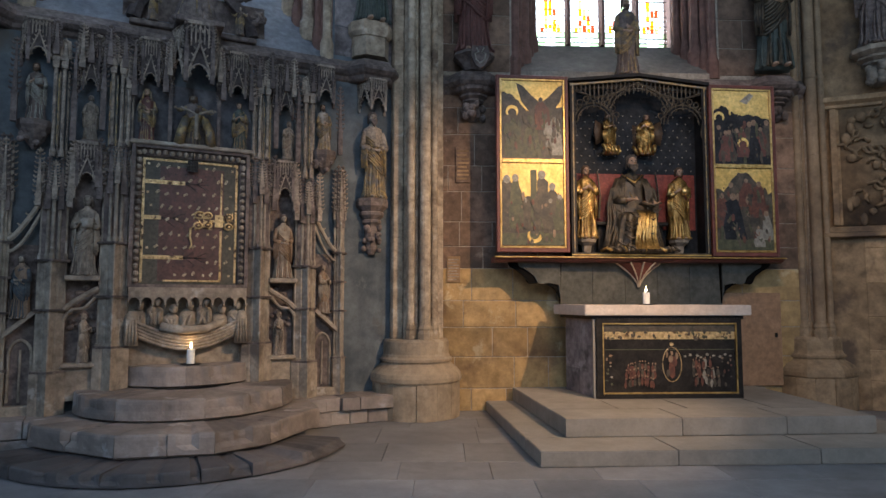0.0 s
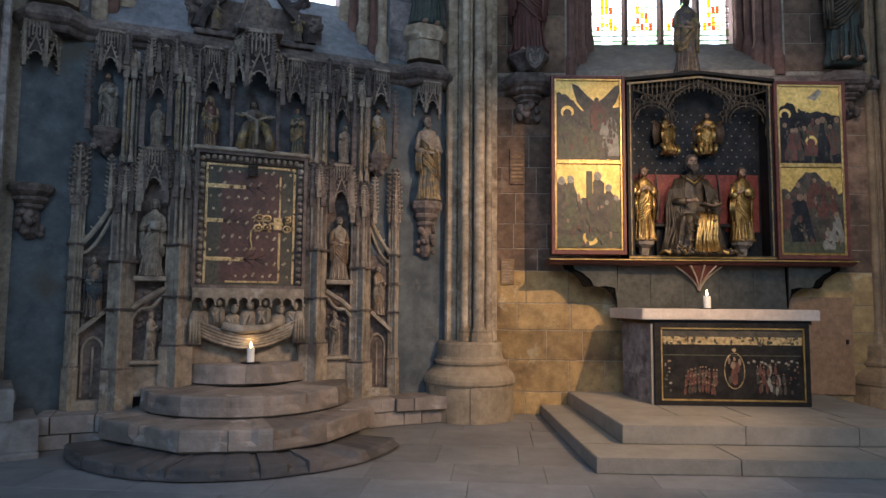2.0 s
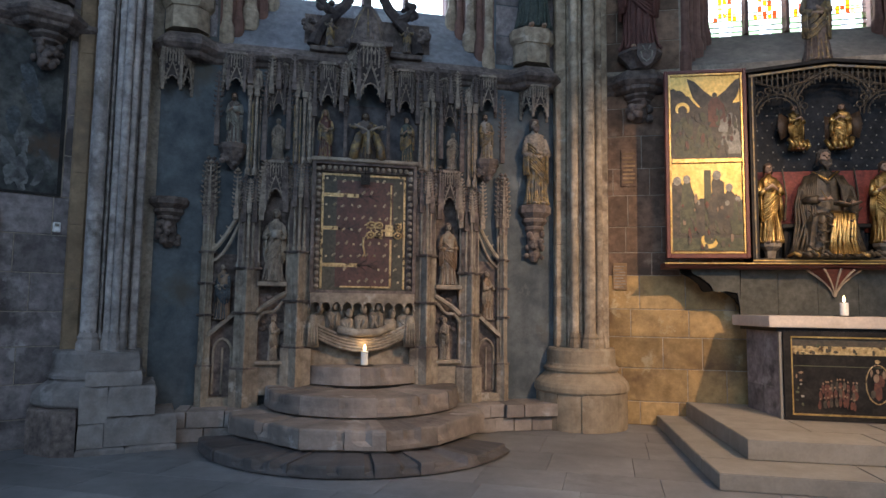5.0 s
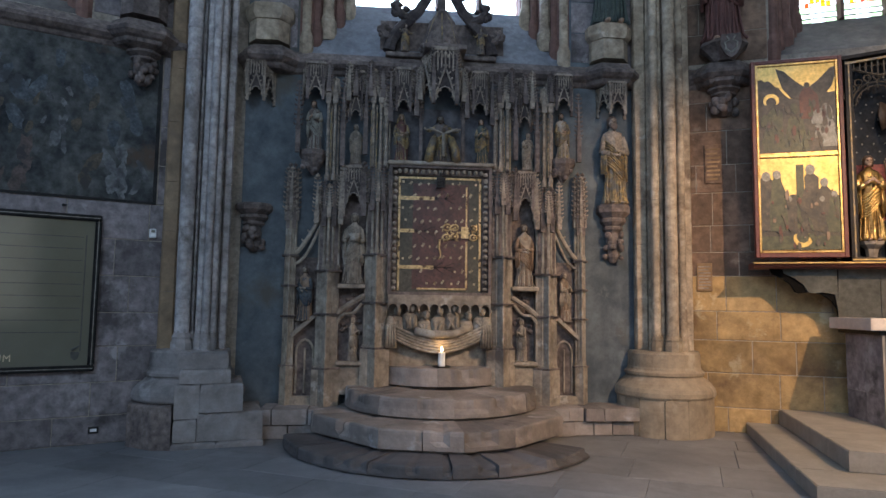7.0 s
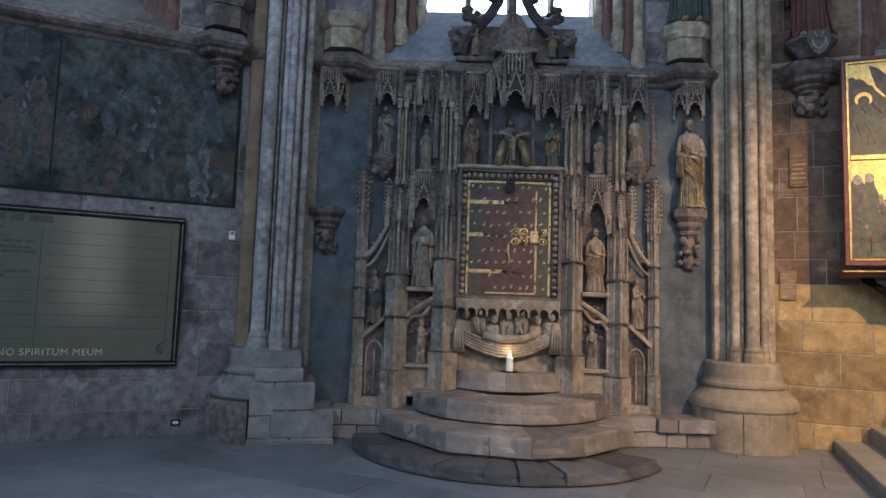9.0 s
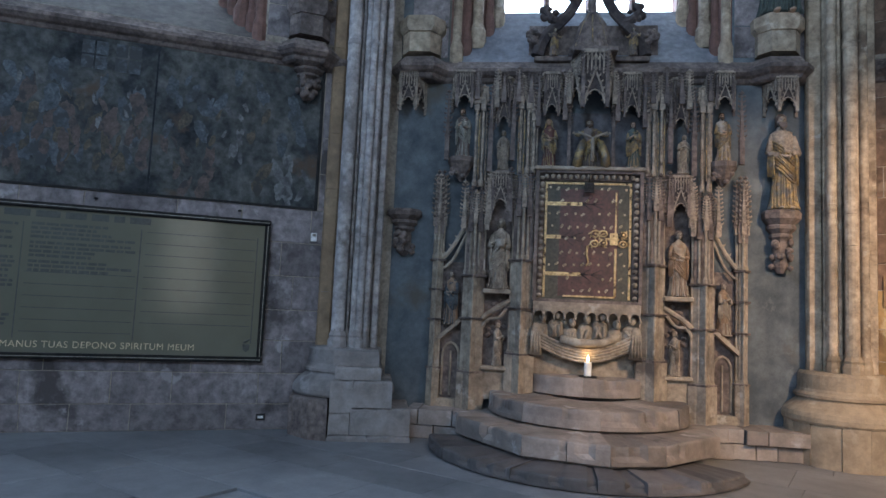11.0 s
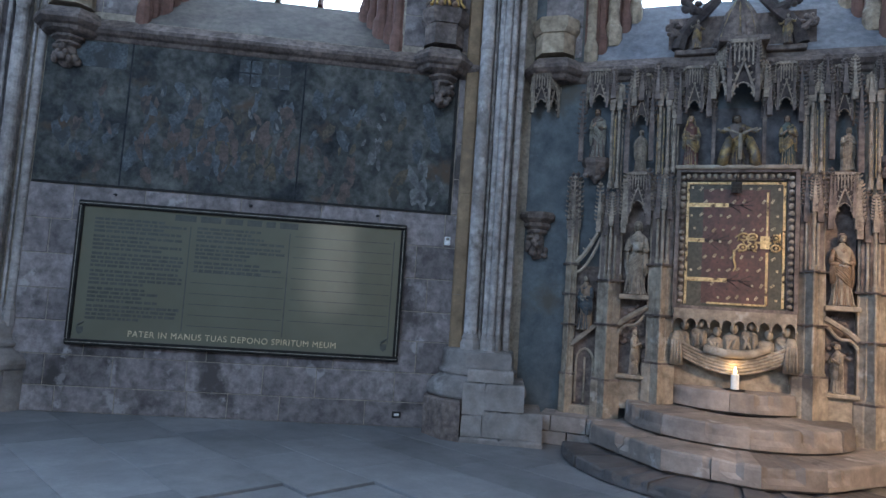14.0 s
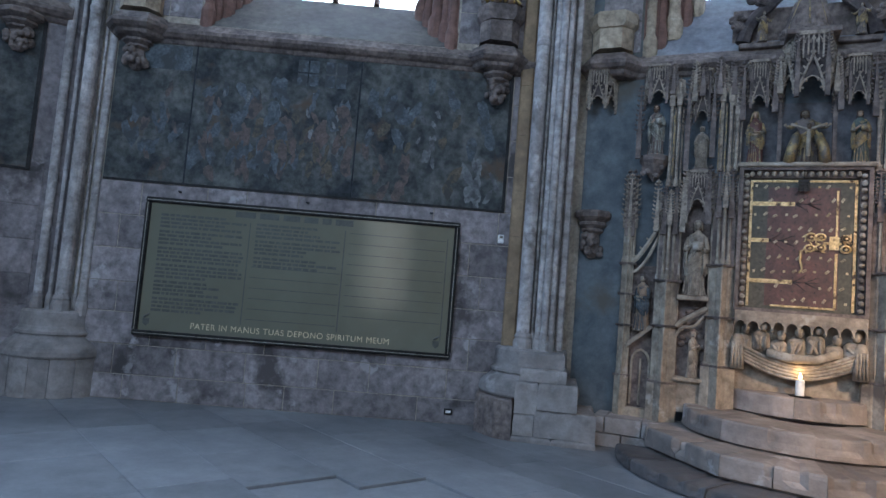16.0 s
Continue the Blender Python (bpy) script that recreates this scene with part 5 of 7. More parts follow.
statue(WC, 2.34, -.10, 1.32, .62, [PAINT_FLESH, STONE, STONE, STONE_DARK], "stone angel in faded tan paint", 14, "pray", turn=35)
for x, sd in ((MID - .46, 15), (MID + .50, 16)):
    statue(WC, x, -.10, 4.66, .36, [STONE_DARK, TARNISH, STONE, HAIR], "small crouching stone figure on the gable foot", sd, "spread", turn=25 if x < MID else -25)


def candle(w, x, y, z, h=.17, r=.042):
    c = thing("candle", w @ pose(x, y, z), "lit white pillar candle on a black iron dish", "candle", "lit candles")
    b = bmesh.new()
    add_lathe(b, [(.05, 0), (.105, .004), (.11, .012), (.04, .010)], 20)
    part("dish", b, IRON, c)
    b = bmesh.new()
    add_lathe(b, [(r, .012), (r, h - .006), (r * .9, h), (r * .62, h - .008), (r * .1, h - .012)], 20)
    part("wax", b, WAX, c, smooth=False)
    b = bmesh.new()
    add_tube(b, [(0, 0, h - .012), (0, 0, h + .012)], .003, .003, 6)
    part("wick", b, IRON, c)
    b = bmesh.new()
    add_lathe(b, [(.002, h + .004), (.013, h + .018), (.015, h + .032), (.008, h + .056), (.001, h + .076)], 10)
    part("flame", b, FLAME, c)
    li = bpy.data.lights.new("candle_light", "POINT")
    li.energy, li.color, li.shadow_soft_size = 0.3, (1.0, .62, .28), .02
    lo = new("candle_light", li)
    lo.matrix_world = w @ pose(x, y, z + h + .09)


candle(WC, .80, -.32, .784)

# ---------------------------------------------------------------- altar
SK = -0.19 / 0.83  # the altar's flanks run slightly askew


def altar_poly(x0, x1, y0, y1):
    return [(x0, y0), (x1, y0), (x1 + SK * (y1 - y0), y1), (x0 + SK * (y1 - y0), y1)]


altar = thing("altar", WR @ pose(0, 0, 0.32), "stone altar with pale slab and painted front in black frame", "altar")
ob = prism(altar_poly(2.03, 4.06, -1.16, -0.30), .985, 1.11, "z")
bmesh.ops.bevel(ob, geom=list(ob.edges), offset=.008, segments=2, affect="EDGES")
part("slab", ob, MARBLE, altar, "pale pinkish stone slab")
part("slab_moulding", prism(altar_poly(2.11, 3.98, -1.11, -0.30), .94, .985, "z"), BLACKWOOD, altar)
part("body", prism(altar_poly(2.17, 3.90, -1.07, -0.30), 0, .94, "z"), ALTARSTEP, altar)
for r in range(3):
    for c in range(2):
        ya, yb = -1.06 + c * .38, -1.06 + c * .38 + .372
        off = .004
        pts = [(2.17 + SK * (ya + 1.07) - off, ya), (2.17 + SK * (yb + 1.07) - off, yb), (2.2 + SK * (yb + 1.07), yb), (2.2 + SK * (ya + 1.07), ya)]
        part("stone_block", prism(pts, .005 + r * .312, .311 + r * .312, "z"), ASHLAR_GREY, altar)
part("edge_stile", boxes((2.135, 2.165, -1.10, -1.06, 0, .94)), ALTARSTEP, altar)
fp = part("front_frame", boxes((2.17, 2.245, -1.13, -1.07, -.015 + .017, .95), (3.885, 3.94, -1.13, -1.07, .002, .95), (2.245, 3.885, -1.13, -1.07, .002, .055), (2.245, 3.885, -1.13, -1.07, .895, .95)), BLACKWOOD, altar, "black wooden frame")
part("gilt_slip", boxes((2.245, 2.26, -1.125, -1.08, .055, .895), (3.87, 3.885, -1.125, -1.08, .055, .895), (2.26, 3.87, -1.125, -1.08, .055, .072), (2.26, 3.87, -1.125, -1.08, .878, .895)), GOLD, fp)
part("panel", boxes((2.255, 3.875, -1.10, -1.075, .06, .89)), BLACKWOOD, altar, "dark painted panel")


srng = random.Random(303)


def plain_shape(bm, x, z, w, h, y, t=.002, head=True, mi=0, hmi=1):
    """A plain uneven mass with a small round top, thin as a paint layer."""
    def j(v):
        return v + srng.uniform(-.1, .1)
    lean = srng.uniform(-.18, .18) * w
    side = ((.5, 0), (.56, .2), (.42, .45), (.40, .62), (.30, .76), (.12, .84))
    pts = [(x + w * j(a), z + h * q) for a, q in side] + [(x - w * j(a), z + h * q) for a, q in reversed(side)]
    pts = [(px + lean * (pz - z) / h, pz) for px, pz in pts]
    add_prism(bm, pts, y - t, y, "y", mi)
    if head:
        r = min(h * .08, w * .3)
        add_prism(bm, [(x + lean * .9 + r * .85 * math.cos(a * math.pi / 4), z + h * .88 + r * math.sin(a * math.pi / 4)) for a in range(8)], y - t * 1.5, y, "y", hmi)


def disc(bm, x, z, r, y, t=.002, mi=0, n=14, ri=0):
    add_prism(bm, [(x + r * math.cos(a * 2 * math.pi / n), z + r * math.sin(a * 2 * math.pi / n)) for a in range(n)], y - t, y, "y", mi)


rng = random.Random(31)
bm = bmesh.new()
add_box(bm, 2.262, 3.868, -1.104, -1.1, .70, .79, 0)
add_box(bm, 2.262, 3.868, -1.104, -1.1, .79, .876, 1)
part("gold_band", bm, [GOLD_STRIP, DARKPAINT], altar, "worn gold band with small dark shapes")


def fleck(bm, x, z, w, h, y, rng, mi=0):
    """An uneven dab of paint."""
    pts = []
    for k in range(8):
        a = 2 * math.pi * k / 8
        r = rng.uniform(.65, 1.05)
        pts.append((x + w * r * math.cos(a), z + h * r * math.sin(a)))
    add_prism(bm, pts, y - .0015, y, "y", mi)


bm = bmesh.new()
for k in range(34):
    fleck(bm, rng.uniform(2.30, 3.84), rng.uniform(.70, .80), rng.uniform(.008, .03), rng.uniform(.01, .035), -1.1045 - .0002 * k, rng, rng.choice((0, 0, 1)))
pieces("painted_dab", bm, [DARKPAINT, PAINT_GREEN], altar)
part("painted_beam", boxes((2.27, 3.86, -1.103, -1.1, .572, .582)), PAINT_GREEN, altar)
bm = bmesh.new()
for k in range(30):
    c, r = k % 10, k // 10
    x, z = 2.52 + c * .038 + rng.uniform(-.014, .014) + .012 * r, .20 + r * .085 - abs(c - 5) * .006 + rng.uniform(-.012, .012)
    fleck(bm, x, z, .020, .058, -1.1 - .0003 * (40 - k), rng, rng.choice((0, 0, 0, 3)))
    fleck(bm, x + rng.uniform(-.006, .006), z + .068, .0105, .014, -1.1 - .0003 * (42 - k), rng, 1)
for k in range(22):
    c, r = k % 8, k // 8
    x, z = 3.36 + c * .042 + rng.uniform(-.014, .014) - .01 * r, .19 + r * .10 + rng.uniform(-.02, .02)
    fleck(bm, x, z, .022, .065, -1.1 - .0003 * (40 - k), rng, rng.choice((0, 0, 2, 3)))
    fleck(bm, x, z + .076, .011, .014, -1.1 - .0003 * (42 - k), rng, 1)
for k in range(9):
    fleck(bm, 3.25 + k * .07 + rng.uniform(-.02, .02), .50 + rng.uniform(-.02, .02), .022, .018, -1.1 - .0003 * k, rng, 2)
for k in range(9):
    fleck(bm, rng.uniform(2.29, 2.36), .17 + k * .042, rng.uniform(.012, .028), rng.uniform(.010, .022), -1.1 - .0003 * k, rng, rng.choice((2, 1, 4)))
for k in range(10):
    fleck(bm, rng.uniform(3.70, 3.83), rng.uniform(.14, .5), rng.uniform(.01, .02), rng.uniform(.012, .03), -1.1 - .0003 * k, rng, rng.choice((0, 1, 3)))
pieces("painted_dab", bm, [PAINT_RED, PAINT_FLESH, PAINT_GREY, DARKPAINT, PAINT_GREEN], altar)
bm = bmesh.new()
n = 24
oval = [(3.09 + .115 * math.cos(2 * math.pi * k / n), .40 + .205 * math.sin(2 * math.pi * k / n)) for k in range(n)]
add_tube(bm, [(x, -1.1025, z) for x, z in oval + oval[:1]], .006, .006, 5, 0)
for dx, dz, w_, h_, mi in ((0, -.06, .045, .11, 1), (.02, .03, .05, .07, 1), (-.02, .06, .035, .06, 2), (0, .135, .02, .028, 2), (-.05, -.10, .03, .06, 3), (.06, .10, .02, .05, 2), (-.06, .12, .015, .05, 2), (.0, .24, .035, .03, 0)):
    fleck(bm, 3.09 + dx, .40 + dz, w_, h_, -1.103 - abs(dz) * .004, rng, mi)
pieces("painted_middle", bm, [GOLD_STRIP, PAINT_RED, PAINT_FLESH, DARKPAINT], altar)
candle(WR, 2.885, -.85, 1.43, .155, .042)

# ---------------------------------------------------------------- winged altarpiece
ret = thing("winged_altarpiece", WA, "winged gothic altarpiece with painted wings and gilded carved figures", "altarpiece")


def crescent(bm, x, z, r, y, mi=0, s=1):
    n = 16
    out = [(x + r * math.cos(a), z + s * r * math.sin(a)) for a in [math.radians(150 + 240 * k / n) for k in range(n + 1)]]
    inn = [(x + r * .66 * math.cos(a), z + s * (r * .22 + r * .72 * math.sin(a))) for a in [math.radians(30 - 240 * k / n) for k in range(n + 1)]]
    add_prism(bm, out + inn, y - .002, y, "y", mi)


def wing(x0, x1, z0, z1, zm, flip):
    w = part("wing", boxes((x0, x1, -.02, .035, z0, z1)), REDWOOD, ret, "hinged wing with a red frame and two gold-ground panels")
    part("red_frame", boxes((x0, x0 + .045, -.05, -.021, z0, z1), (x1 - .045, x1, -.05, -.021, z0, z1), (x0 + .045, x1 - .045, -.05, -.021, z0, z0 + .055), (x0 + .045, x1 - .045, -.05, -.021, z1 - .045, z1), bev=.006), REDWOOD, w)
    a, b = x0 + .045, x1 - .045
    part("gilt_frame", boxes((a, a + .028, -.042, -.021, z0 + .055, z1 - .045), (b - .028, b, -.042, -.021, z0 + .055, z1 - .045), (a + .028, b - .028, -.042, -.021, z0 + .055, z0 + .083), (a + .028, b - .028, -.042, -.021, z1 - .073, z1 - .045), (a + .028, b - .028, -.044, -.021, zm - .028, zm + .028), bev=.005), GOLD, w)
    return w, a + .03, b - .03


def ragged(x0, x1, zlow, zs, n, rng):
    """Outline of a dark mass whose upper edge goes through the given heights."""
    pts = [(x0, zlow), (x1, zlow)]
    for k in range(n + 1):
        t = 1 - k / n
        i = t * (len(zs) - 1)
        j = min(int(i), len(zs) - 2)
        pts.append((x0 + (x1 - x0) * t, zs[j] + (zs[j + 1] - zs[j]) * (i - j) + rng.uniform(-.018, .018)))
    return pts


rng = random.Random(41)
lw, a, b = wing(1.43, 2.40, 2.11, 4.47, 3.32, False)
Y = -.0215
# upper panel: gold sky over a dark mass with a winged plain shape
part("gold_sky", boxes((a, b, -.0225, Y, 3.35, 4.395)), GILT_PAINT, lw)
part("painted_mass", prism(ragged(a, b, 3.352, (4.25, 4.22, 4.12, 3.98, 4.0, 4.05, 4.05, 4.06), 22, rng), -.0245, -.0225), DARKPAINT, lw, "dark painted landscape")
bm = bmesh.new()
for s in (-1, 1):
    cx = 2.03
    add_prism(bm, [(cx + s * .05, 3.98), (cx + s * .02, 4.12), (cx + s * .12, 4.20), (cx + s * .24, 4.33), (cx + s * .33, 4.37), (cx + s * .30, 4.25), (cx + s * .26, 4.12), (cx + s * .17, 4.0)], -.0265, -.0245)
pieces("painted_wing", bm, DARKPAINT, lw)
bm = bmesh.new()
plain_shape(bm, 2.06, 3.74, .20, .46, -.0265, mi=0, hmi=1)
pieces("painted_form", bm, [PAINT_RED, DARKPAINT], lw)
bm = bmesh.new()
plain_shape(bm, 1.66, 3.37, .24, .60, -.0245)
plain_shape(bm, 1.90, 3.37, .20, .50, -.0245)
pieces("painted_form", bm, [PAINT_GREEN, DARKPAINT], lw)
bm = bmesh.new()
for k in range(7):
    plain_shape(bm, 2.20 + rng.uniform(-.07, .07), 3.40 + k * .055, .13, .22, -.0265 - .0005 * k, head=False)
pieces("painted_form", bm, [PAINT_GREY, PAINT_FLESH], lw)
bm = bmesh.new()
crescent(bm, 1.645, 3.98, .085, -.027, 0, -1)
pieces("halo", bm, GILT_PAINT, lw, "gold halo")
# lower panel
part("gold_sky", boxes((a, b, -.0225, Y, 2.20, 3.29)), GILT_PAINT, lw)
part("painted_mass", prism(ragged(a, b, 2.202, (3.05, 3.10, 2.92, 2.82, 2.86, 2.85, 2.80, 2.92, 2.80, 2.84), 22, rng), -.0245, -.0225), DARKPAINT, lw)
bm = bmesh.new()
for x, z, w_, h in ((1.60, 2.42, .22, .74), (1.70, 2.42, .18, .76), (1.78, 2.40, .20, .45), (2.06, 2.45, .22, .78), (2.20, 2.40, .24, .66), (2.14, 2.42, .16, .42), (2.29, 2.40, .16, .50)):
    plain_shape(bm, x, z, w_, h, -.0245 - rng.random() * .003, mi=rng.choice((0, 0, 1, 3)), hmi=2)
pieces("painted_form", bm, [DARKPAINT, PAINT_RED, PAINT_GREY, PAINT_GREEN], lw)
part("painted_post", boxes((1.885, 1.965, -.0265, -.0245, 2.45, 3.20)), PAINT_GREEN, lw)
part("painted_ground", boxes((a, b, -.0285, -.0245, 2.202, 2.36)), PAINT_GREEN, lw)
bm = bmesh.new()
crescent(bm, 1.935, 2.33, .10, -.030)
pieces("halo", bm, GILT_PAINT, lw, "gold halo")

rw_, a, b = wing(4.35, 5.29, 2.07, 4.42, 3.30, True)
part("gold_sky", boxes((a, b, -.0225, Y, 3.33, 4.345)), GILT_PAINT, rw_)
part("painted_mass", prism(ragged(a, b, 3.332, (4.05, 4.14, 4.05, 4.0, 4.02, 3.98, 3.95), 22, rng), -.0245, -.0225), NIGHT, rw_)
bm = bmesh.new()
for k in range(9):
    plain_shape(bm, a + .06 + k * .085, 3.36 + rng.uniform(0, .1), .15, .42 + rng.uniform(0, .15), -.0245 - rng.random() * .003, mi=k % 3, hmi=3)
pieces("painted_form", bm, [NIGHT, ROBE_RED, DARKPAINT, PAINT_FLESH], rw_)
bm = bmesh.new()
for x, z, r in ((4.50, 3.96, .075), (4.72, 4.03, .08), (5.05, 4.05, .055), (5.16, 4.03, .05), (4.83, 3.60, .08)):
    crescent(bm, x, z + r * .2, r, -.029, 0, -1)
pieces("halo", bm, GILT_PAINT, rw_)
part("painted_form", prism([(4.80, 4.2), (4.90, 4.16), (5.0, 4.28), (4.95, 4.32), (4.86, 4.25)], -.0265, -.0245), PAINT_GREY, rw_)
part("gold_sky", boxes((a, b, -.0225, Y, 2.155, 3.27)), GILT_PAINT, rw_)
part("painted_mass", prism(ragged(a, b, 2.157, (3.0, 2.95, 3.1, 3.22, 3.2, 3.1, 2.9, 2.95), 22, rng), -.0245, -.0225), DARKPAINT, rw_)
bm = bmesh.new()
for x, z, w_, h, mi in ((4.50, 2.45, .24, .5, 1), (4.68, 2.30, .30, .66, 0), (4.62, 2.6, .2, .5, 3), (4.85, 2.75, .2, .4, 1), (5.02, 2.6, .24, .52, 1), (4.85, 2.28, .26, .42, 3), (5.14, 2.2, .16, .52, 2), (5.02, 2.2, .14, .3, 2)):
    plain_shape(bm, x, z, w_, h, -.0245 - rng.random() * .003, mi=mi, hmi=4)
pieces("painted_form", bm, [NIGHT, PAINT_RED, PAINT_GREY, DARKPAINT, PAINT_FLESH], rw_)
part("painted_ground", boxes((a, b, -.0285, -.0245, 2.157, 2.30)), PAINT_GREEN, rw_)

for wg, xa, xb, z0_, z1_, n_ in ((lw, 1.53, 2.30, 3.37, 3.95, 26), (lw, 1.53, 2.30, 2.36, 2.80, 26), (rw_, 4.45, 5.19, 3.36, 3.90, 22), (rw_, 4.45, 5.19, 2.22, 2.95, 30)):
    for mt_ in (DARKPAINT, PAINT_RED, PAINT_GREEN, DARKPAINT):
        bm = bmesh.new()
        for k in range(n_ // (5 if mt_ in (DARKPAINT, PAINT_GREEN) else 9)):
            cx, cz, r = rng.uniform(xa, xb), rng.uniform(z0_, z1_), rng.uniform(.03, .085)
            ang = rng.uniform(0, 3.14)
            pts = []
            for q in range(9):
                a_ = 2 * math.pi * q / 9
                rr = r * rng.uniform(.5, 1.0)
                u_, v_ = rr * .45 * math.cos(a_), rr * 1.5 * math.sin(a_)
                pts.append((cx + u_ * math.cos(ang) - v_ * math.sin(ang) * .5, cz + u_ * math.sin(ang) * .5 + v_ * abs(math.cos(ang)) + v_ * .3))
            add_prism(bm, pts, -.0315 - .0003 * k, -.0245)
        pieces("painted_patch", bm, mt_, wg)

# small dabs of paint over the scenes
rng = random.Random(611)
DABS = [DARKPAINT, PAINT_RED, PAINT_GREEN, PAINT_GREY, PAINT_FLESH, GILT_PAINT]
for wg, xa, xb, z0_, z1_, n_, tones in ((lw, 1.54, 2.29, 3.37, 3.98, 40, (0, 0, 2, 2, 0, 1)), (lw, 1.54, 2.29, 2.24, 2.90, 45, (0, 0, 2, 1, 0, 4)), (rw_, 4.45, 5.19, 3.37, 3.92, 40, (0, 0, 0, 1, 2)), (rw_, 4.45, 5.19, 2.22, 3.0, 50, (0, 0, 2, 1, 1, 4))):
    bm = bmesh.new()
    for k in range(n_):
        w_ = rng.uniform(.008, .03)
        fleck(bm, rng.uniform(xa, xb), rng.uniform(z0_, z1_), w_, w_ * rng.uniform(.6, 3.0), -.034 - .00012 * k, rng, rng.choice(tones))
    pieces("painted_dab", bm, DABS, wg)

# shrine: an open box with a low gable
X0, X1, Z0, Z1, ZG = 2.425, 4.325, 2.06, 4.42, 4.52
XM = (X0 + X1) / 2
part("shrine_back", prism([(X0, Z0), (X1, Z0), (X1, Z1), (XM, ZG), (X0, Z1)], .27, .30), NIGHT, ret, "starry dark blue back")
part("brocade", boxes((X0 + .06, X1 - .06, .262, .27, 2.45, 3.22)), REDFIELD, ret, "red brocade cloth of honour")
part("shrine_side", boxes((X0, X0 + .03, -.04, .27, Z0, Z1)), BLACKWOOD, ret)
part("shrine_side", boxes((X1 - .03, X1, -.04, .27, Z0, Z1)), BLACKWOOD, ret)
part("shrine_floor", boxes((X0, X1, -.04, .27, Z0, Z0 + .05)), ROBE_DARK, ret)
part("gilt_sill", boxes((X0, X1, -.05, -.041, Z0 + .015, Z0 + .03)), GOLD, ret)
part("shrine_roof", prism([(X0 - .03, Z1 - .02), (XM, ZG - .02), (X1 + .03, Z1 - .02), (X1 + .03, Z1 + .02), (XM, ZG + .02), (X0 - .03, Z1 + .02)], -.07, .3), BLACKWOOD, ret)
for xa, xb in ((X0, X0 + .075), (X1 - .075, X1)):
    part("gilt_post", boxes((xa + .03, xa + .045, -.055, -.03, Z0 + .05, Z1 - .06)), TARNISH, ret)
    part("shrine_post", boxes((xa, xb, -.045, -.02, Z0 + .05, Z1 - .03)), BLACKWOOD, ret)
part("gilt_top_rail", prism([(X0, Z1 - .075), (XM, ZG - .075), (X1, Z1 - .075), (X1, Z1 - .05), (XM, ZG - .05), (X0, Z1 - .05)], -.06, -.03), TARNISH, ret)
rng = random.Random(5)
bm = bmesh.new()
for r in range(9):
    for c in range(15):
        x, z = X0 + .12 + c * .12 + (.06 if r % 2 else 0), 3.28 + r * .095
        if x < X1 - .1:
            add_ball(bm, (x, .268, z), .011, .005, .011, 0, 6, 3)
stars = part("star_studs", bm, PAINT_GREY, ret)
stars["kind"] = "stuff"
# tracery hanging in the shrine's head
bm = bmesh.new()


def arc(cx, cz, r, a0, a1, n=12, sx=1.0):
    return [(cx + sx * r * math.cos(math.radians(a0 + (a1 - a0) * k / n)), -.02, cz + r * math.sin(math.radians(a0 + (a1 - a0) * k / n))) for k in range(n + 1)]


for cx, cz, r in ((X0 + .33, 3.86, .27), (X1 - .33, 3.86, .27)):
    add_tube(bm, arc(cx, cz, r, 0, 180), .011, .011, 7)
    add_tube(bm, arc(cx, cz, r - .045, 0, 180), .008, .008, 6)
    for k in range(7):
        q = arc(cx, cz, r, 12 + 26 * k, 12 + 26 * k, 1)[0]
        add_ball(bm, (q[0] + (cx - q[0]) * .2, -.02, q[2] + (cz - q[2]) * .2), .016, .01, .02, 0, 6, 4)
add_tube(bm, arc(XM, 3.93, .46, 15, 165, 18, 1.0), .011, .011, 7)
add_tube(bm, arc(XM, 3.93, .41, 15, 165, 18, 1.0), .008, .008, 6)
for k in range(12):
    q = arc(XM, 3.93, .46, 18 + 13 * k, 18 + 13 * k, 1)[0]
    add_ball(bm, (q[0] + (XM - q[0]) * .13, -.02, q[2] + (3.93 - q[2]) * .13), .016, .01, .022, 0, 6, 4)
for sgn in (-1, 1):
    add_tube(bm, [(XM + sgn * .9, -.02, 4.30), (XM + sgn * .6, -.02, 4.20), (XM + sgn * .3, -.02, 4.27), (XM, -.02, 4.42)], .014, .014, 7)
    add_tube(bm, [(XM + sgn * .92, -.02, 3.60), (XM + sgn * .87, -.02, 3.72), (XM + sgn * .885, -.02, 3.88)], .016, .012, 6)
    for k in range(6):
        t = k / 5
        add_crocket(bm, XM + sgn * (.88 - .5 * t), -.03, 3.98 + .2 * math.sin(t * 3), .022, sgn)
for k in range(29):
    x = X0 + .10 + k * .0607
    zt = Z1 - .07 + (ZG - Z1) * (1 - abs(x - XM) / (X1 - X0) * 2)
    lowz = 4.30 - .10 * abs(math.sin((x - X0) * 3.3))
    add_box(bm, x - .006, x + .006, -.03, -.012, max(lowz, 4.12), zt)
    ap = arch_pts(x + .03, zt - .10, .028, .05, 3)
    add_tube(bm, [(px, -.021, pz) for px, pz in ap], .006, .006, 5)
for cx, cz, r, a0, a1, n in ((X0 + .33, 3.86, .33, 20, 160, 9), (X1 - .33, 3.86, .33, 20, 160, 9), (XM, 3.93, .53, 28, 152, 13)):
    for k in range(n):
        qx, _, qz = arc(cx, cz, r, a0 + (a1 - a0) * k / (n - 1), 0, 1)[0]
        if qz < 4.3:
            add_tube(bm, [(qx + .038 * math.cos(j * math.pi / 4), -.02, qz + .038 * math.sin(j * math.pi / 4)) for j in range(9)], .009, .009, 5)
            add_tube(bm, [(qx, -.02, qz - .04), (qx, -.025, qz - .10)], .012, .004, 5)
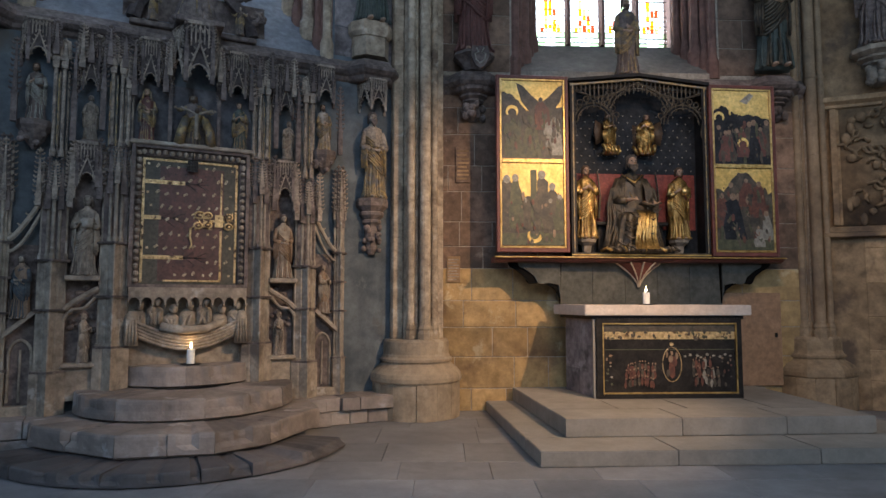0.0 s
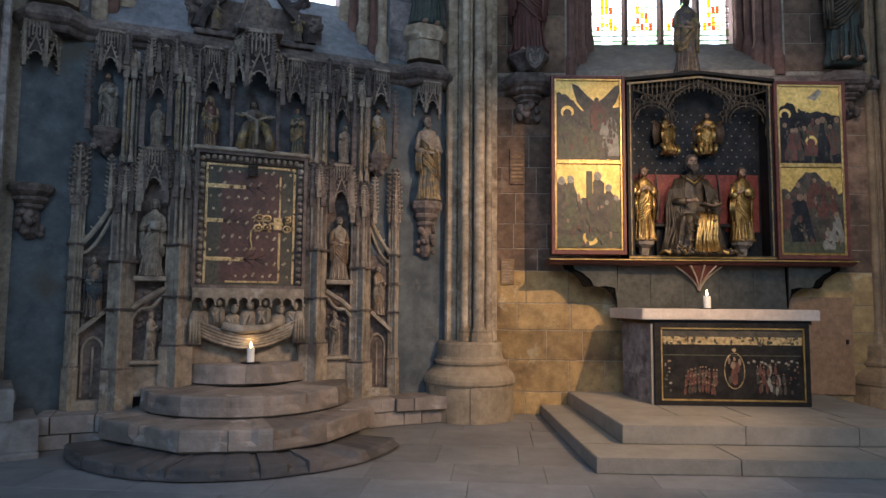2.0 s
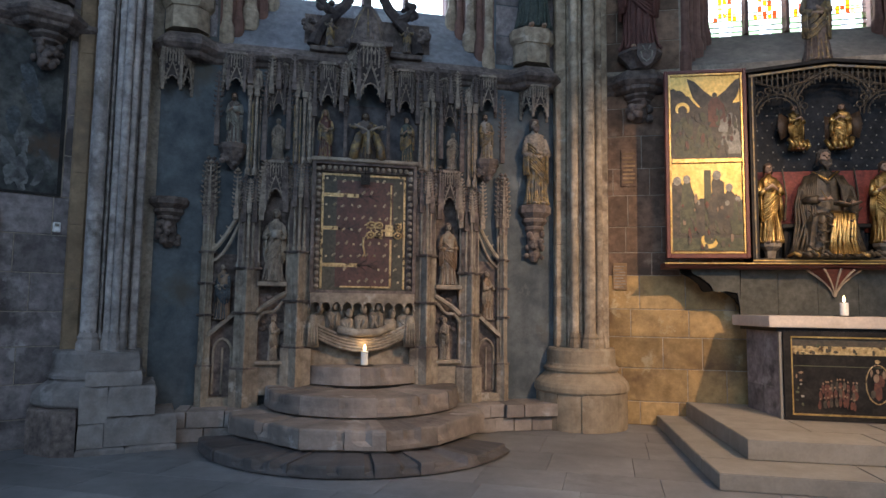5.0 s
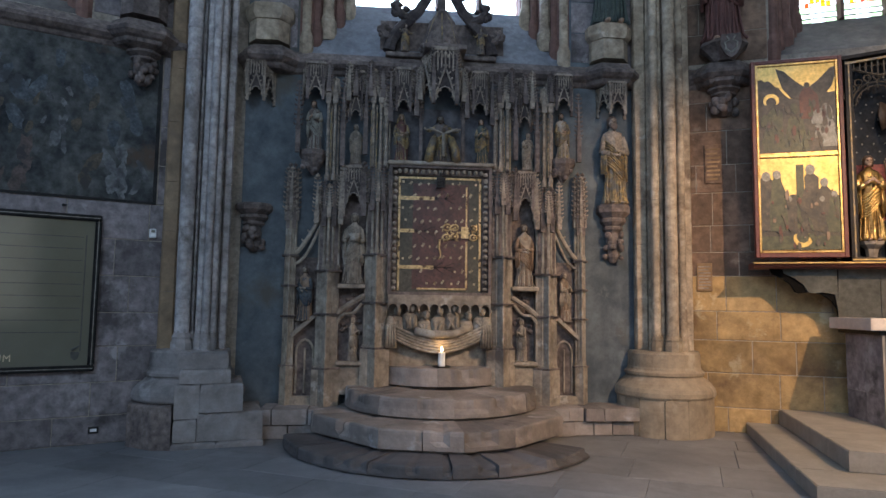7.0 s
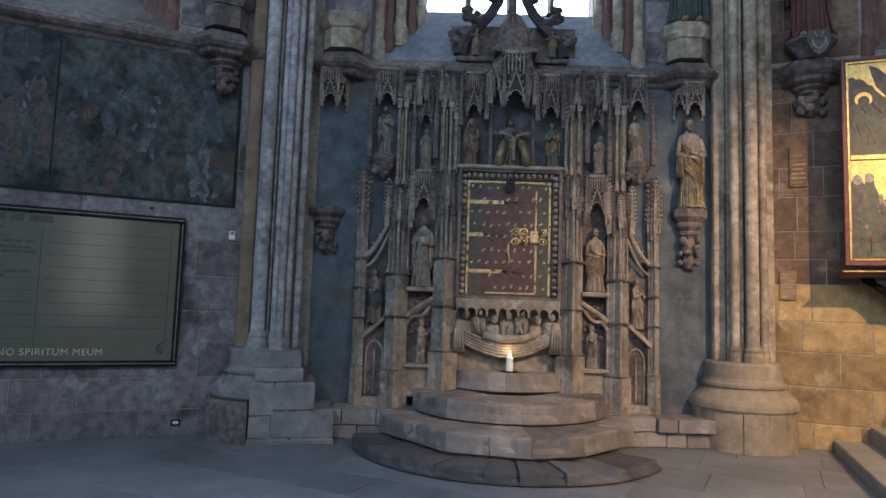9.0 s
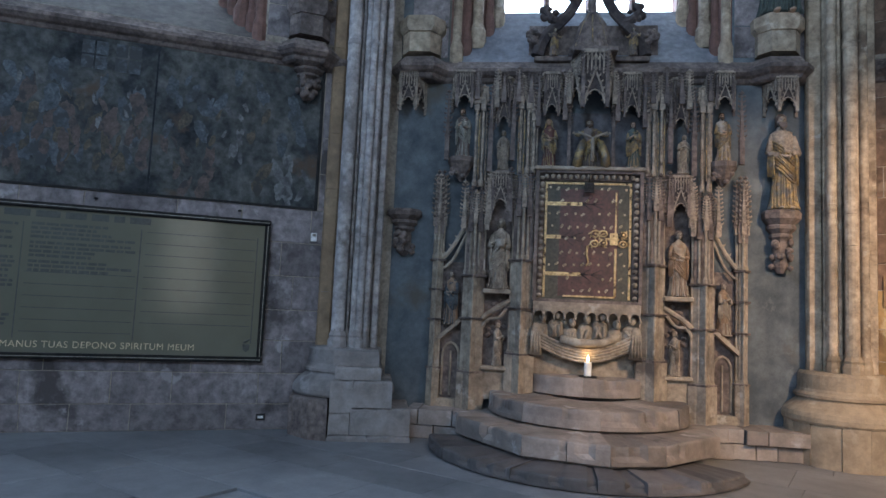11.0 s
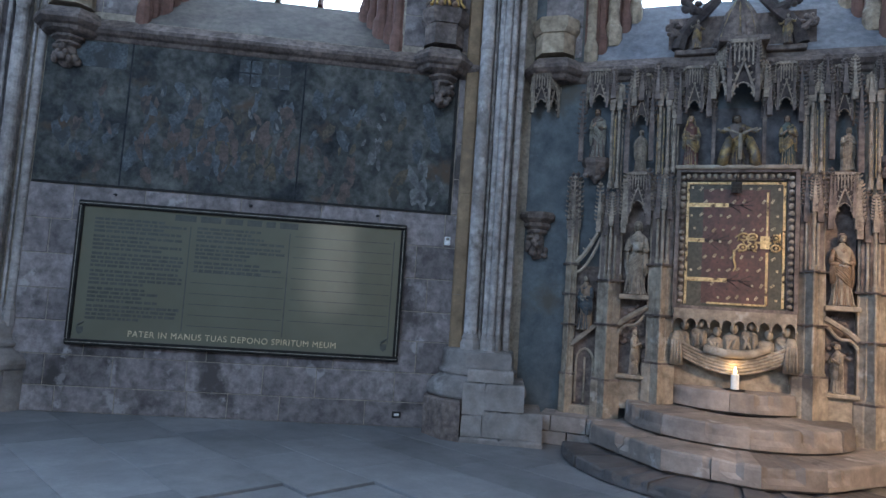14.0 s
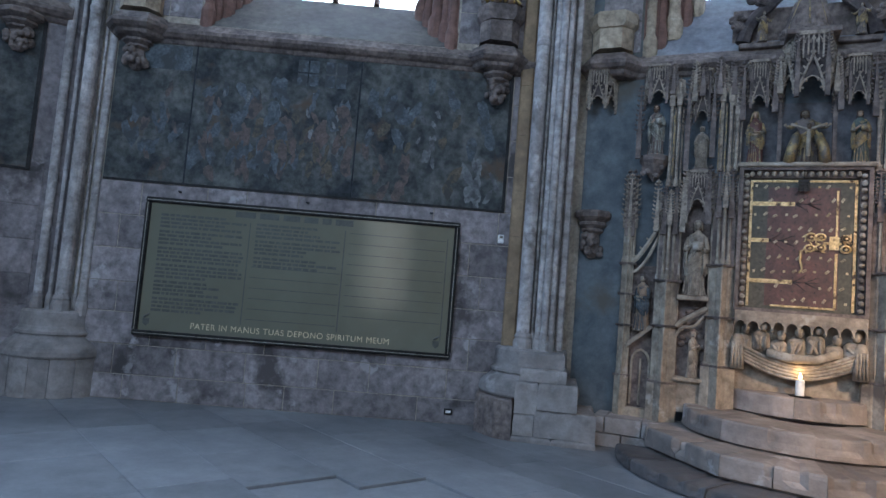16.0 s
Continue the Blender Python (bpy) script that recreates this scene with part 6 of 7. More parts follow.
part("tracery", bm, ROBE_DARK, ret, "gilded hanging tracery")
# shelf and carved corbel below
part("shelf", sweep_x([(.28, 1.985), (.28, 2.055), (-.10, 2.055), (-.11, 2.035), (-.06, 2.02), (-.05, 2.0), (0, 1.985)], 1.40, 5.33), REDWOOD, ret, "dark red moulded shelf")
part("shelf_edge", boxes((1.39, 5.34, -.118, -.10, 2.038, 2.052)), GOLD, ret)
bm = bmesh.new()
rings = []
for k in range(7):
    t = k / 6
    hw, dp, z = .29 * t ** 1.7 + .012, .19 * t ** 1.5 + .01, 1.66 + .32 * t
    rings.append([(3.37 - hw, .1, z), (3.37 - hw * .55, .1 - dp * .8, z), (3.37, .1 - dp, z), (3.37 + hw * .55, .1 - dp * .8, z), (3.37 + hw, .1, z), (3.37, .12, z)])
add_rings(bm, rings)
cor = part("fan_corbel", bm, REDWOOD, ret, "fan-shaped carved corbel")
bm = bmesh.new()
for i in range(5):
    add_tube(bm, [Vector(r[i]) + Vector((0, -.006, 0)) for r in rings], .008, .014, 6)
part("rib", bm, PILLAR, cor)
for k in range(5):
    xa = 2.30 + k * .45
    part("board", boxes((xa, xa + .445, .13, .16, 1.30, 1.985)), GREYBOARD, ret, "grey painted board")
SHADOW_BLACK = surface("scroll_shadow_black", (0.004, 0.004, 0.004), (0.009, 0.008, 0.007), 8, 0.9, 0.1, spec=0.05)
for s in (0, 1):
    pts = [(1.60, 1.985), (1.62, 1.93), (1.72, 1.88), (1.82, 1.80), (1.86, 1.72), (1.90, 1.70), (2.02, 1.715), (2.14, 1.69), (2.24, 1.62), (2.29, 1.52), (2.30, 1.44), (2.32, 1.985)]
    if s:
        pts = [(6.83 - x, z) for x, z in pts]
    # black sheet added for the deep shadow and dark edge behind the grey board
    part("scroll_board", prism(pts, .10, .14), SHADOW_BLACK, ret, "black scroll-edged sheet standing for the shadow and edge behind the grey board")
    shift = -.13 if s else .13
    front = [(min(max(x + shift, 4.40 if s else 0), 9 if s else 2.298), z) for x, z in pts if s and x + shift > 4.52 or not s and x + shift < 2.298] + [(4.532, 1.50), (4.532, 1.985)] * s + [(2.298, 1.50), (2.298, 1.985)] * (1 - s)
    part("scroll_front", prism(front, .075, .098), GREYBOARD, ret, "grey painted scroll-edged board")

# carved figures in the shrine
GREYHAIR = surface("grey_brown_hair_paint", (0.05, 0.04, 0.032), (0.11, 0.09, 0.07), 30, 0.7, 0.3)
statue(WA, 2.665, .10, 2.30, 1.0, [DULLGOLD, GOLD, SKIN, HAIR], "gilded carved angel standing on a small pedestal", 51, "pray", group="shrine figures")
statue(WA, 3.945, .10, 2.30, 1.0, [DULLGOLD, GOLD, SKIN, HAIR], "gilded carved angel holding an emblem on a pedestal", 52, "book", group="shrine figures")
for x in (2.665, 3.945):
    bm = bmesh.new()
    add_lathe(bm, [(.05, 0), (.06, .03), (.07, .10), (.13, .15), (.14, .19), (.10, .195)], 8)
    single("pedestal", bm, STONE, WA @ pose(x, .10, 2.108), "small grey polygonal pedestal in the shrine", "pedestal", "shrine pedestals")
for x, sd, tr in ((3.02, 53, 25), (3.54, 54, -25)):
    bm = carved_figure(.60, sd, "pray", hood=False)
    bm.transform(Matrix.Diagonal((1.25, 1.0, .95, 1)))
    for j in range(5):
        add_tube(bm, [(-.16 + .07 * j, -.05, .12), (-.12 + .06 * j, -.09, .04), (-.10 + .05 * j, -.05, 0)], .026, .02, 7, 1)
    for s in (-1, 1):
        add_prism(bm, [(s * .05, .40), (s * .20, .46), (s * .23, .30), (s * .19, .12), (s * .10, .18)], .03, .05, "y", 3)
    single("statue", bm, [DULLGOLD, GOLD, SKIN, HAIR], WA @ pose(x, .17, 3.47, 0, 0, tr), "small gilded kneeling angel fixed to the shrine back", "statue", "shrine figures", smooth=True)
# seated figure
rng = random.Random(77)
bm = bmesh.new()
rings = []
for t, rx, ry, yc in ((.38, .27, .15, -.02), (.5, .25, .15, -.02), (.62, .205, .135, 0), (.74, .185, .125, 0), (.86, .19, .12, 0), (.96, .205, .11, 0), (1.02, .19, .095, 0), (1.06, .12, .07, 0), (1.09, .05, .05, -.01), (1.14, .045, .045, -.02)):
    rings.append([(rx * (1 + .05 * ridge(9 * a + 3 * t)) * math.cos(a), yc + ry * (1 + .08 * ridge(9 * a + 3 * t)) * math.sin(a), t) for a in [2 * math.pi * k / 36 for k in range(36)]])
add_rings(bm, rings, 0)
# lap and shins: one broad draped mass, wider at the hem
rings = []
for t, hw, yf in ((.0, .40, -.33), (.03, .385, -.33), (.10, .335, -.30), (.20, .30, -.29), (.32, .285, -.29), (.42, .28, -.30), (.49, .265, -.30), (.53, .235, -.27), (.55, .20, -.18)):
    ring = []
    for k in range(48):
        a = math.pi + math.pi * k / 47
        f = 1 + (.055 * ridge(13 * a + 4 * t + 1.2 * math.sin(8 * t)) + .035 * ridge(22 * a - 6 * t)) * (1.2 - t)
        dip = .045 * math.exp(-((math.cos(a)) / .22) ** 2) * (1 if t < .5 else .4)
        ring.append((hw * f * math.cos(a), (yf + dip) * f * abs(math.sin(a)) ** .6, t))
    rings.append(ring)
add_rings(bm, rings, 0)
# gilded robe over the knee and down between the shins
for j in range(11):
    x = -.03 + .022 * j
    add_tube(bm, [(x + .03, -.20, .555), (x + .02 + rng.uniform(-.01, .01), -.305, .50), (x + rng.uniform(-.015, .015), -.325, .36), (x - .02 + rng.uniform(-.02, .02), -.325, .2), (x - .05 + .008 * j, -.345, .04)], .012, .02, 6, 1)
# angular broken folds between the knees and across the lap
for j in range(16):
    z = .05 + .031 * j
    x = rng.uniform(-.24, -.02) if j % 3 else rng.uniform(.08, .24)
    d = rng.choice((-1, 1)) * rng.uniform(.05, .10)
    add_tube(bm, [(x - d, -.275, z + .07), (x, -.335, z), (x + d * .7, -.29, z + .03)], .009, .016, 6, 0)
# mantle falling from the shoulders past the arms
for sd in (-1, 1):
    for j in range(9):
        x = .135 + .022 * j
        add_tube(bm, [(sd * x * .75, -.085 + .008 * j, 1.03 - .012 * j), (sd * (x * .9 + .02), -.13 + .008 * j, .86), (sd * (x + .03), -.15 + .012 * j, .66), (sd * (x + .02 + rng.uniform(-.02, .02)), -.17 + .012 * j, .42), (sd * (x + .07 + rng.uniform(-.02, .02)), -.20 + .015 * j, .18), (sd * (x + .12), -.22 + .02 * j, .02)], .013, .021, 6, 0)
# crumpled cloth on the floor
for j in range(20):
    x = -.46 + .048 * j
    add_tube(bm, [(x - .04, -.17 + rng.uniform(-.05, .03), .02), (x, -.30 + rng.uniform(-.06, .04), .05 + rng.uniform(0, .03)), (x + rng.uniform(.02, .07), -.34 + rng.uniform(-.04, .05), .012)], .016, .022, 6, 1 if j % 5 == 0 else 0)
# arms, an open book on the knee, a pen in the fingers
for sd, palm in ((-1, (-.06, -.28, .70)), (1, (.20, -.33, .63))):
    elb = (sd * .255, -.08, .70)
    add_tube(bm, [(sd * .175, 0, 1.0), (sd * .235, -.04, .86), elb], .052, .056, 10, 0)
    add_tube(bm, [elb, tuple(.4 * a + .6 * b for a, b in zip(elb, palm))], .055, .05, 10, 0)
    add_tube(bm, [tuple(.4 * a + .6 * b for a, b in zip(elb, palm)), palm], .028, .02, 8, 2)
    add_ball(bm, palm, .024, .028, .022, 2, 8, 6)
    for q in range(4):
        add_tube(bm, [palm, (palm[0] - sd * (.02 + .008 * q), palm[1] - .02, palm[2] + .03 - .014 * q)], .008, .006, 5, 2)
for sd in (-1, 1):
    add_prism(bm, [(.13, .592), (.13 + sd * .125, .625), (.13 + sd * .125, .648), (.13, .612)], -.40, -.26, "y", 0)
    add_prism(bm, [(.13, .613), (.13 + sd * .115, .650), (.13 + sd * .115, .656), (.13, .622)], -.395, -.265, "y", 2)
add_tube(bm, [(-.09, -.31, .69), (-.13, -.27, .80)], .006, .003, 5, 1)
for k in range(3):
    add_tube(bm, [(-.12 - .02 * k, -.06, 1.06), (0, -.125 - .014 * k, .98 - .035 * k), (.12 + .02 * k, -.06, 1.06)], .011, .011, 6, 1 if k == 1 else 0)
add_head(bm, 1.5, (0, -.05, 1.235), 2, 3, True)
single("statue", bm, [ROBE_DARK, GOLD, SKIN, GREYHAIR], WA @ pose(3.30, .12, 2.11), "carved seated bearded figure in dark and gilded robes holding a book", "statue", "shrine figures", smooth=True)
bench = thing("throne_bench", WA @ pose(3.30, .16, 2.11), "dark carved bench behind the seated figure", "bench")
part("seat", boxes((-.50, .50, -.08, .1, .38, .43), bev=.01), BLACKWOOD, bench)
part("panel", boxes((-.45, .45, 0, .1, 0, .38)), BLACKWOOD, bench)
for x in (2.26 + .62, 3.70):
    bm = bmesh.new()
    add_tube(bm, [(x, .22, 2.6), (x + .02, .2, 2.9), (x - .01, .22, 3.25)], .018, .008, 6)
    single("carved_wing", bm, ROBE_DARK, WA, "slim dark carved wing behind an angel", "carving", "shrine figures")
statue(WA, 3.27, .10, 4.54, 1.12, [STONE_DARK, TARNISH, SKIN, HAIR], "dark carved standing figure on top of the altarpiece", 56, "folded", True, group="crowning figure")

# ---------------------------------------------------------------- consoles and large statues
CORN2 = [(q, z - 0.05) for q, z in CORNICE[:-1]]


def console(w, x, y, z0, z1, r, mt, label, seed, group="consoles"):
    """A corbel of leafy lumps under a moulded polygonal top."""
    c = thing("console", w @ pose(x, y, 0), label, "console", group)
    bm = bmesh.new()
    h = z1 - z0
    add_lathe(bm, [(r * .2, z0), (r * .42, z0 + h * .1), (r * .48, z0 + h * .4), (r * .42, z0 + h * .5), (r * .5, z0 + h * .56)], 8, a0=math.pi / 8)
    part("corbel", bm, mt, c)
    bm = bmesh.new()
    add_lathe(bm, [(r * .45, z0 + h * .52), (r * .66, z0 + h * .57), (r * .66, z0 + h * .61), (r * .6, z0 + h * .63), (r * .86, z0 + h * .70), (r * .86, z0 + h * .75), (r * .78, z0 + h * .77), (r * 1.12, z0 + h * .86), (r * 1.15, z0 + h * .95), (r * 1.05, z1), (r * .2, z1)], 8, a0=math.pi / 8)
    part("moulded_top", bm, mt, c)
    rng2 = random.Random(seed)
    bm = bmesh.new()
    for k in range(14):
        a = rng2.uniform(math.pi * 1.0, math.pi * 2.0)
        add_ball(bm, (r * .55 * math.cos(a), r * .6 * math.sin(a), z0 + h * rng2.uniform(.05, .5)), r * rng2.uniform(.15, .26), r * .2, r * rng2.uniform(.15, .28), 0, 8, 5)
    part("carving", bm, mt, c, "worn lumpy carving", smooth=True)
    return c


def cornice_break(w, x, half, proj, label):
    """The string course steps out over a console."""
    pts = [(-half, 0), (-half * .55, -proj), (half * .55, -proj), (half, 0)]
    bm = bmesh.new()
    rings = []
    for dy, z in CORN2:
        g = -dy
        rings.append([(x + px * (1 + g * .55 / half), py - g, z) for px, py in pts] + [(x + half, .02, z), (x - half, .02, z)])
    add_rings(bm, rings)
    return single("trim_break", bm, STONE_DARK, w, label, "string course", kind="structure")


for w, x in ((WL, .72), (WL, -3.68), (WC, -1.35), (WC, 2.98), (WR, .80), (WR, 5.05)):
    cornice_break(w, x, .30, .20, "string course stepping out over a console")
console(WL, .74, -.02, 3.92, 4.42, .22, STONE_DARK, "dark carved corbel below the string course", 61)
console(WL, -3.68, -.02, 3.95, 4.42, .22, STONE_DARK, "dark carved corbel below the string course", 62)
console(WR, .80, -.02, 3.95, 4.42, .24, STONE_DARK, "dark carved corbel below the string course", 63)
console(WR, 5.10, -.02, 4.00, 4.42, .22, STONE_DARK, "dark carved corbel below the string course", 64)
console(WC, -1.46, -.02, 2.12, 2.69, .20, STONE_DARK, "empty dark carved statue console on the plaster wall", 65)
console(WC, 2.99, -.05, 2.07, 2.80, .19, STONE_DARK, "carved console that carries a statue", 66)
statue(WC, 2.99, -.10, 2.80, 1.15, [TARNISH, TARNISH, RIB, STONE_DARK], "bare-chested stone figure wrapped in a gilded cloth", 67, "folded", True, group="wall statues", bare=True)
for x, z0, z1 in ((-1.46, 3.96, 4.42), (3.0, 3.99, 4.36)):
    hd = thing("wall_canopy", WC, "small traceried stone canopy on the wall", "canopy", "wall canopies")
    canopy(hd, x, z0, z1, .36, .24, RIB)


def pedestal_block(w, x, mt, label, z=4.66):
    p = thing("statue_pedestal", w @ pose(x, -.03, z), label, "pedestal", "statue pedestals")
    part("lower_block", prism([(-.24, .2), (-.24, -.08), (-.13, -.22), (.13, -.22), (.24, -.08), (.24, .2)], 0, .26, "z"), mt, p)
    bm = bmesh.new()
    add_rings(bm, [[(s * x0, y0, zz) for x0, y0 in ((-.24, .2), (-.24, -.09), (-.14, -.24), (.14, -.24), (.24, -.09), (.24, .2))] for s, zz in ((1, .26), (1.2, .32), (1.22, .44), (1.1, .46))])
    part("upper_block", bm, mt, p)
    return p


pedestal_block(WL, .72, STONE_DARK, "dark stone pedestal above the string course")
pedestal_block(WC, -1.35, PILLAR, "weathered stone pedestal with an uneven block")
pedestal_block(WC, 2.95, PILLAR, "pale stone pedestal above the string course")
pedestal_block(WL, -3.68, PILLAR, "pale stone pedestal above the string course")
for w, x, y, z, h, mats, sd, lb in (
        (WL, .72, -.08, 5.12, 1.7, [STONE_DARK, GOLD, SKIN, HAIR], 71, "large dark statue on a pedestal beside the window"),
        (WC, 2.95, -.08, 5.12, 1.7, [ROBE_GREEN, ROBE_GREEN, SKIN, HAIR], 72, "large statue in a green robe beside the window"),
        (WR, .80, -.14, 4.85, 1.75, [ROBE_RED, ROBE_RED, SKIN, HAIR], 73, "large statue in a dull red robe on a dark base"),
        (WR, 5.02, -.16, 4.70, 1.75, [ROBE_GREEN, ROBE_DARK, SKIN, HAIR], 74, "large statue in a dark green robe with brown cloak")):
    statue(w, x, y, z, h, mats, lb, sd, "folded", group="choir statues")
bm = bmesh.new()
add_lathe(bm, [(.12, 4.62), (.2, 4.72), (.30, 4.80), (.27, 4.85), (.1, 4.855)], 8, (.80, -.16, 0), a0=math.pi / 8)
single("round_pedestal", bm, STONE_DARK, WR, "dark polygonal base under a red-robed statue", "pedestal", "statue pedestals")
sh = thing("coat_of_arms", WR @ pose(.86, -.46, 4.72), "small carved shield with plain scroll ornament", "shield")
bm = prism([(-.11, .14), (.11, .14), (.12, 0), (.06, -.12), (0, -.16), (-.06, -.12), (-.12, 0)], -.02, .02)
part("shield", bm, STONE_DARK, sh)
bm = bmesh.new()
for s in (-1, 1):
    add_tube(bm, [(0, -.025, -.10), (s * .06, -.03, -.05), (s * .07, -.03, .03), (s * .02, -.03, .05), (s * .05, -.03, .11)], .011, .009, 6)
part("scroll", bm, PAINT_GREY, sh)

# ---------------------------------------------------------------- tablet wall
fres = thing("fresco", WL, "large darkened fresco band with faded plain shapes", "mural")
part("ground_layer", boxes((-3.92, .95, -.016, -.001, 2.59, 4.375)), MURAL, fres)
part("border", boxes((.91, .95, -.02, -.016, 2.59, 4.375), (-3.92, .91, -.02, -.016, 2.59, 2.615)), BLACKWOOD, fres)
pieces("division", boxes((-.95, -.93, -.019, -.016, 2.615, 4.37), (-2.97, -2.95, -.019, -.016, 2.615, 4.37)), NIGHT, fres)
part("pale_block", boxes((-3.80, -3.02, -.019, -.016, 4.0, 4.30)), MURAL_BLUE, fres)
bm = bmesh.new()
for xa in (-1.72, -1.38):
    for i in range(2):
        for j in range(2):
            add_box(bm, xa + i * .14, xa + i * .14 + .12, -.018, -.016, 3.95 + j * .17, 4.10 + j * .17)
pieces("painted_window", bm, MURAL_BLUE, fres)
rng = random.Random(77)
for mt, n, x0, x1, z0, z1, s in ((MURAL_RED, 34, -2.8, -1.0, 2.75, 3.7, .17), (MURAL_BLUE, 40, -2.9, -1.0, 2.8, 3.95, .16), (MURAL_PALE, 22, -2.6, -1.1, 3.1, 3.95, .07), (MURAL_RED, 14, -.85, -.2, 2.7, 3.3, .15), (MURAL_PALE, 12, .40, .84, 2.68, 3.2, .13), (MURAL_PALE, 9, -.25, .05, 3.1, 3.75, .09), (MURAL_BLUE, 14, -3.7, -3.1, 2.75, 3.6, .14), (MURAL_BLUE, 16, -.8, .8, 3.3, 4.1, .14), (MURAL_OCHRE, 18, -2.2, -1.05, 2.8, 3.7, .14), (MURAL_OCHRE, 10, -.7, .3, 2.8, 3.8, .12), (MURAL_BLUE, 5, -2.25, -1.95, 2.75, 3.2, .2), (MURAL_RED, 8, -3.6, -3.1, 2.8, 3.8, .16)):
    bm = bmesh.new()
    for k in range(n):
        cx, cz, r = rng.uniform(x0, x1), rng.uniform(z0, z1), s * rng.uniform(.5, 1.3)
        sq, sl = rng.uniform(.3, .6), rng.uniform(-.5, .5)
        pts = []
        for q in range(11):
            a = 2 * math.pi * q / 11
            rr = r * rng.uniform(.55, 1.0)
            pts.append((cx + rr * sq * math.cos(a) + rr * sl * math.sin(a), min(cz + rr * math.sin(a), 4.3)))
        add_prism(bm, pts, -.017 - .0002 * rng.random() - .0001 * k, -.0155)
    pieces("faded_shape", bm, mt, fres)

tb = thing("memorial_tablet", WL, "long framed memorial tablet with engraved columns of writing", "tablet")
TX0, TX1, TZ0, TZ1 = -3.35, .425, .765, 2.415
part("backing", boxes((TX0 + .02, TX1 - .02, -.05, -.002, TZ0 + .02, TZ1 - .02)), BLACKWOOD, tb)
for nm, s in (("frame_rail", (TX0, TX1, TZ0, TZ0 + .065)), ("frame_rail", (TX0, TX1, TZ1 - .065, TZ1)), ("frame_stile", (TX0, TX0 + .065, TZ0 + .065, TZ1 - .065)), ("frame_stile", (TX1 - .065, TX1, TZ0 + .065, TZ1 - .065))):
    r_ = part(nm, boxes((s[0], s[1], -.085, -.045, s[2], s[3]), bev=.012), BLACKWOOD, tb, "black moulded frame")
    hx, hz = (s[1] - s[0]), (s[3] - s[2])
    if hx > hz:
        part("fillet", boxes((s[0] + .02, s[1] - .02, -.091, -.084, s[2] + .028, s[2] + .036)), PAINT_GREY, r_)
    else:
        part("fillet", boxes((s[0] + .028, s[0] + .036, -.091, -.084, s[2], s[3])), PAINT_GREY, r_)
part("plate", boxes((TX0 + .065, TX1 - .065, -.056, -.05, TZ0 + .065, TZ1 - .065)), PLATE, tb, "olive-grey polished plate")
bm = bmesh.new()
yb, yf = -.0565, -.0575
cols = ((-3.18, -2.12), (-2.04, -.98), (-.90, .26))
for ca, cb in cols:
    add_box(bm, cb + .02, cb + .032, yf, yb, .98, 2.20)
for ca, cb in cols:
    for k in range(9 if ca > -1 else 10):
        z = 2.17 - k * .125
        if ca > -1 or (ca > -2.1 and k > 3):
            add_box(bm, ca, cb, yf, yb, z, z + .008)
pieces("ruling", bm, INK, tb)
rng = random.Random(9)
for (ca, cb), z1_, z0_ in ((cols[0], 2.20, 1.02), (cols[1], 2.17, 1.66)):
    z = z1_
    row = 0
    while z > z0_:
        bm = bmesh.new()
        x = ca + .02
        end = cb - rng.choice((.05, .05, .1, .3, .45))
        while x < end:
            wl = rng.uniform(.03, .13)
            add_box(bm, x, min(x + wl, end + .03), yf, yb, z, z + .029)
            x += wl + .014
        pieces("writing_bar", bm, INK, tb)
        row += 1
        z -= .046 if row % 4 else .062
bm = bmesh.new()
x = -2.28
while x < -.92:
    wl = rng.uniform(.1, .24)
    add_box(bm, x, x + wl, yf, yb, 2.255, 2.325)
    x += wl + .05
pieces("title_bar", bm, INK, tb)


def lettering(text, size, mt, m, parent, label):
    cu = bpy.data.curves.new("inscription", "FONT")
    cu.body, cu.size, cu.extrude, cu.space_character = text, size, .001, 1.1
    tmp = bpy.data.objects.new("inscription_curve", cu)
    me = bpy.data.meshes.new_from_object(tmp)
    bpy.data.objects.remove(tmp)
    me.materials.clear()
    me.materials.append(mt)
    t = new("inscription", me)
    t.parent = parent
    wid = max(v.co.x for v in me.vertices)
    t.matrix_local = m @ Matrix.Diagonal((2.36 / wid, 1.0, 1.0, 1.0))
    t["label"] = label
    return t


lettering("PATER IN MANUS TUAS DEPONO SPIRITUM MEUM", .10, PALEGOLD, pose(-2.68, -.0575, .885, 90, 0, 0), tb, "gold Latin inscription")
for x in (-3.20, .24):
    bm = bmesh.new()
    add_prism(bm, [(x - .04, .97), (x + .04, .97), (x + .035, .91), (x, .88), (x - .035, .91)], -.0585, -.0565)
    add_tube(bm, [(x - .03, -.058, .985), (x + .01, -.058, 1.01), (x + .035, -.058, 1.03)], .014, .008, 6)
    part("emblem", bm, INK, tb, "small dark emblem")

sen = thing("wall_sensor", WL @ pose(.93, -.016, 2.21), "small white plastic sensor box on the wall", "sensor")
part("case", boxes((-.035, .035, -.04, 0, 0, .105), bev=.008), WHITE, sen)
part("lens", boxes((-.02, .02, -.046, -.04, .06, .09), bev=.003), PAINT_GREY, sen)
soc = thing("wall_socket", WL @ pose(.455, -.016, .11), "black wall socket with a small white plate", "socket")
part("plate", boxes((-.05, .05, -.012, 0, 0, .07), bev=.003), IRON, soc)
part("insert", boxes((-.03, .03, -.018, -.012, .02, .05), bev=.002), WHITE, soc)
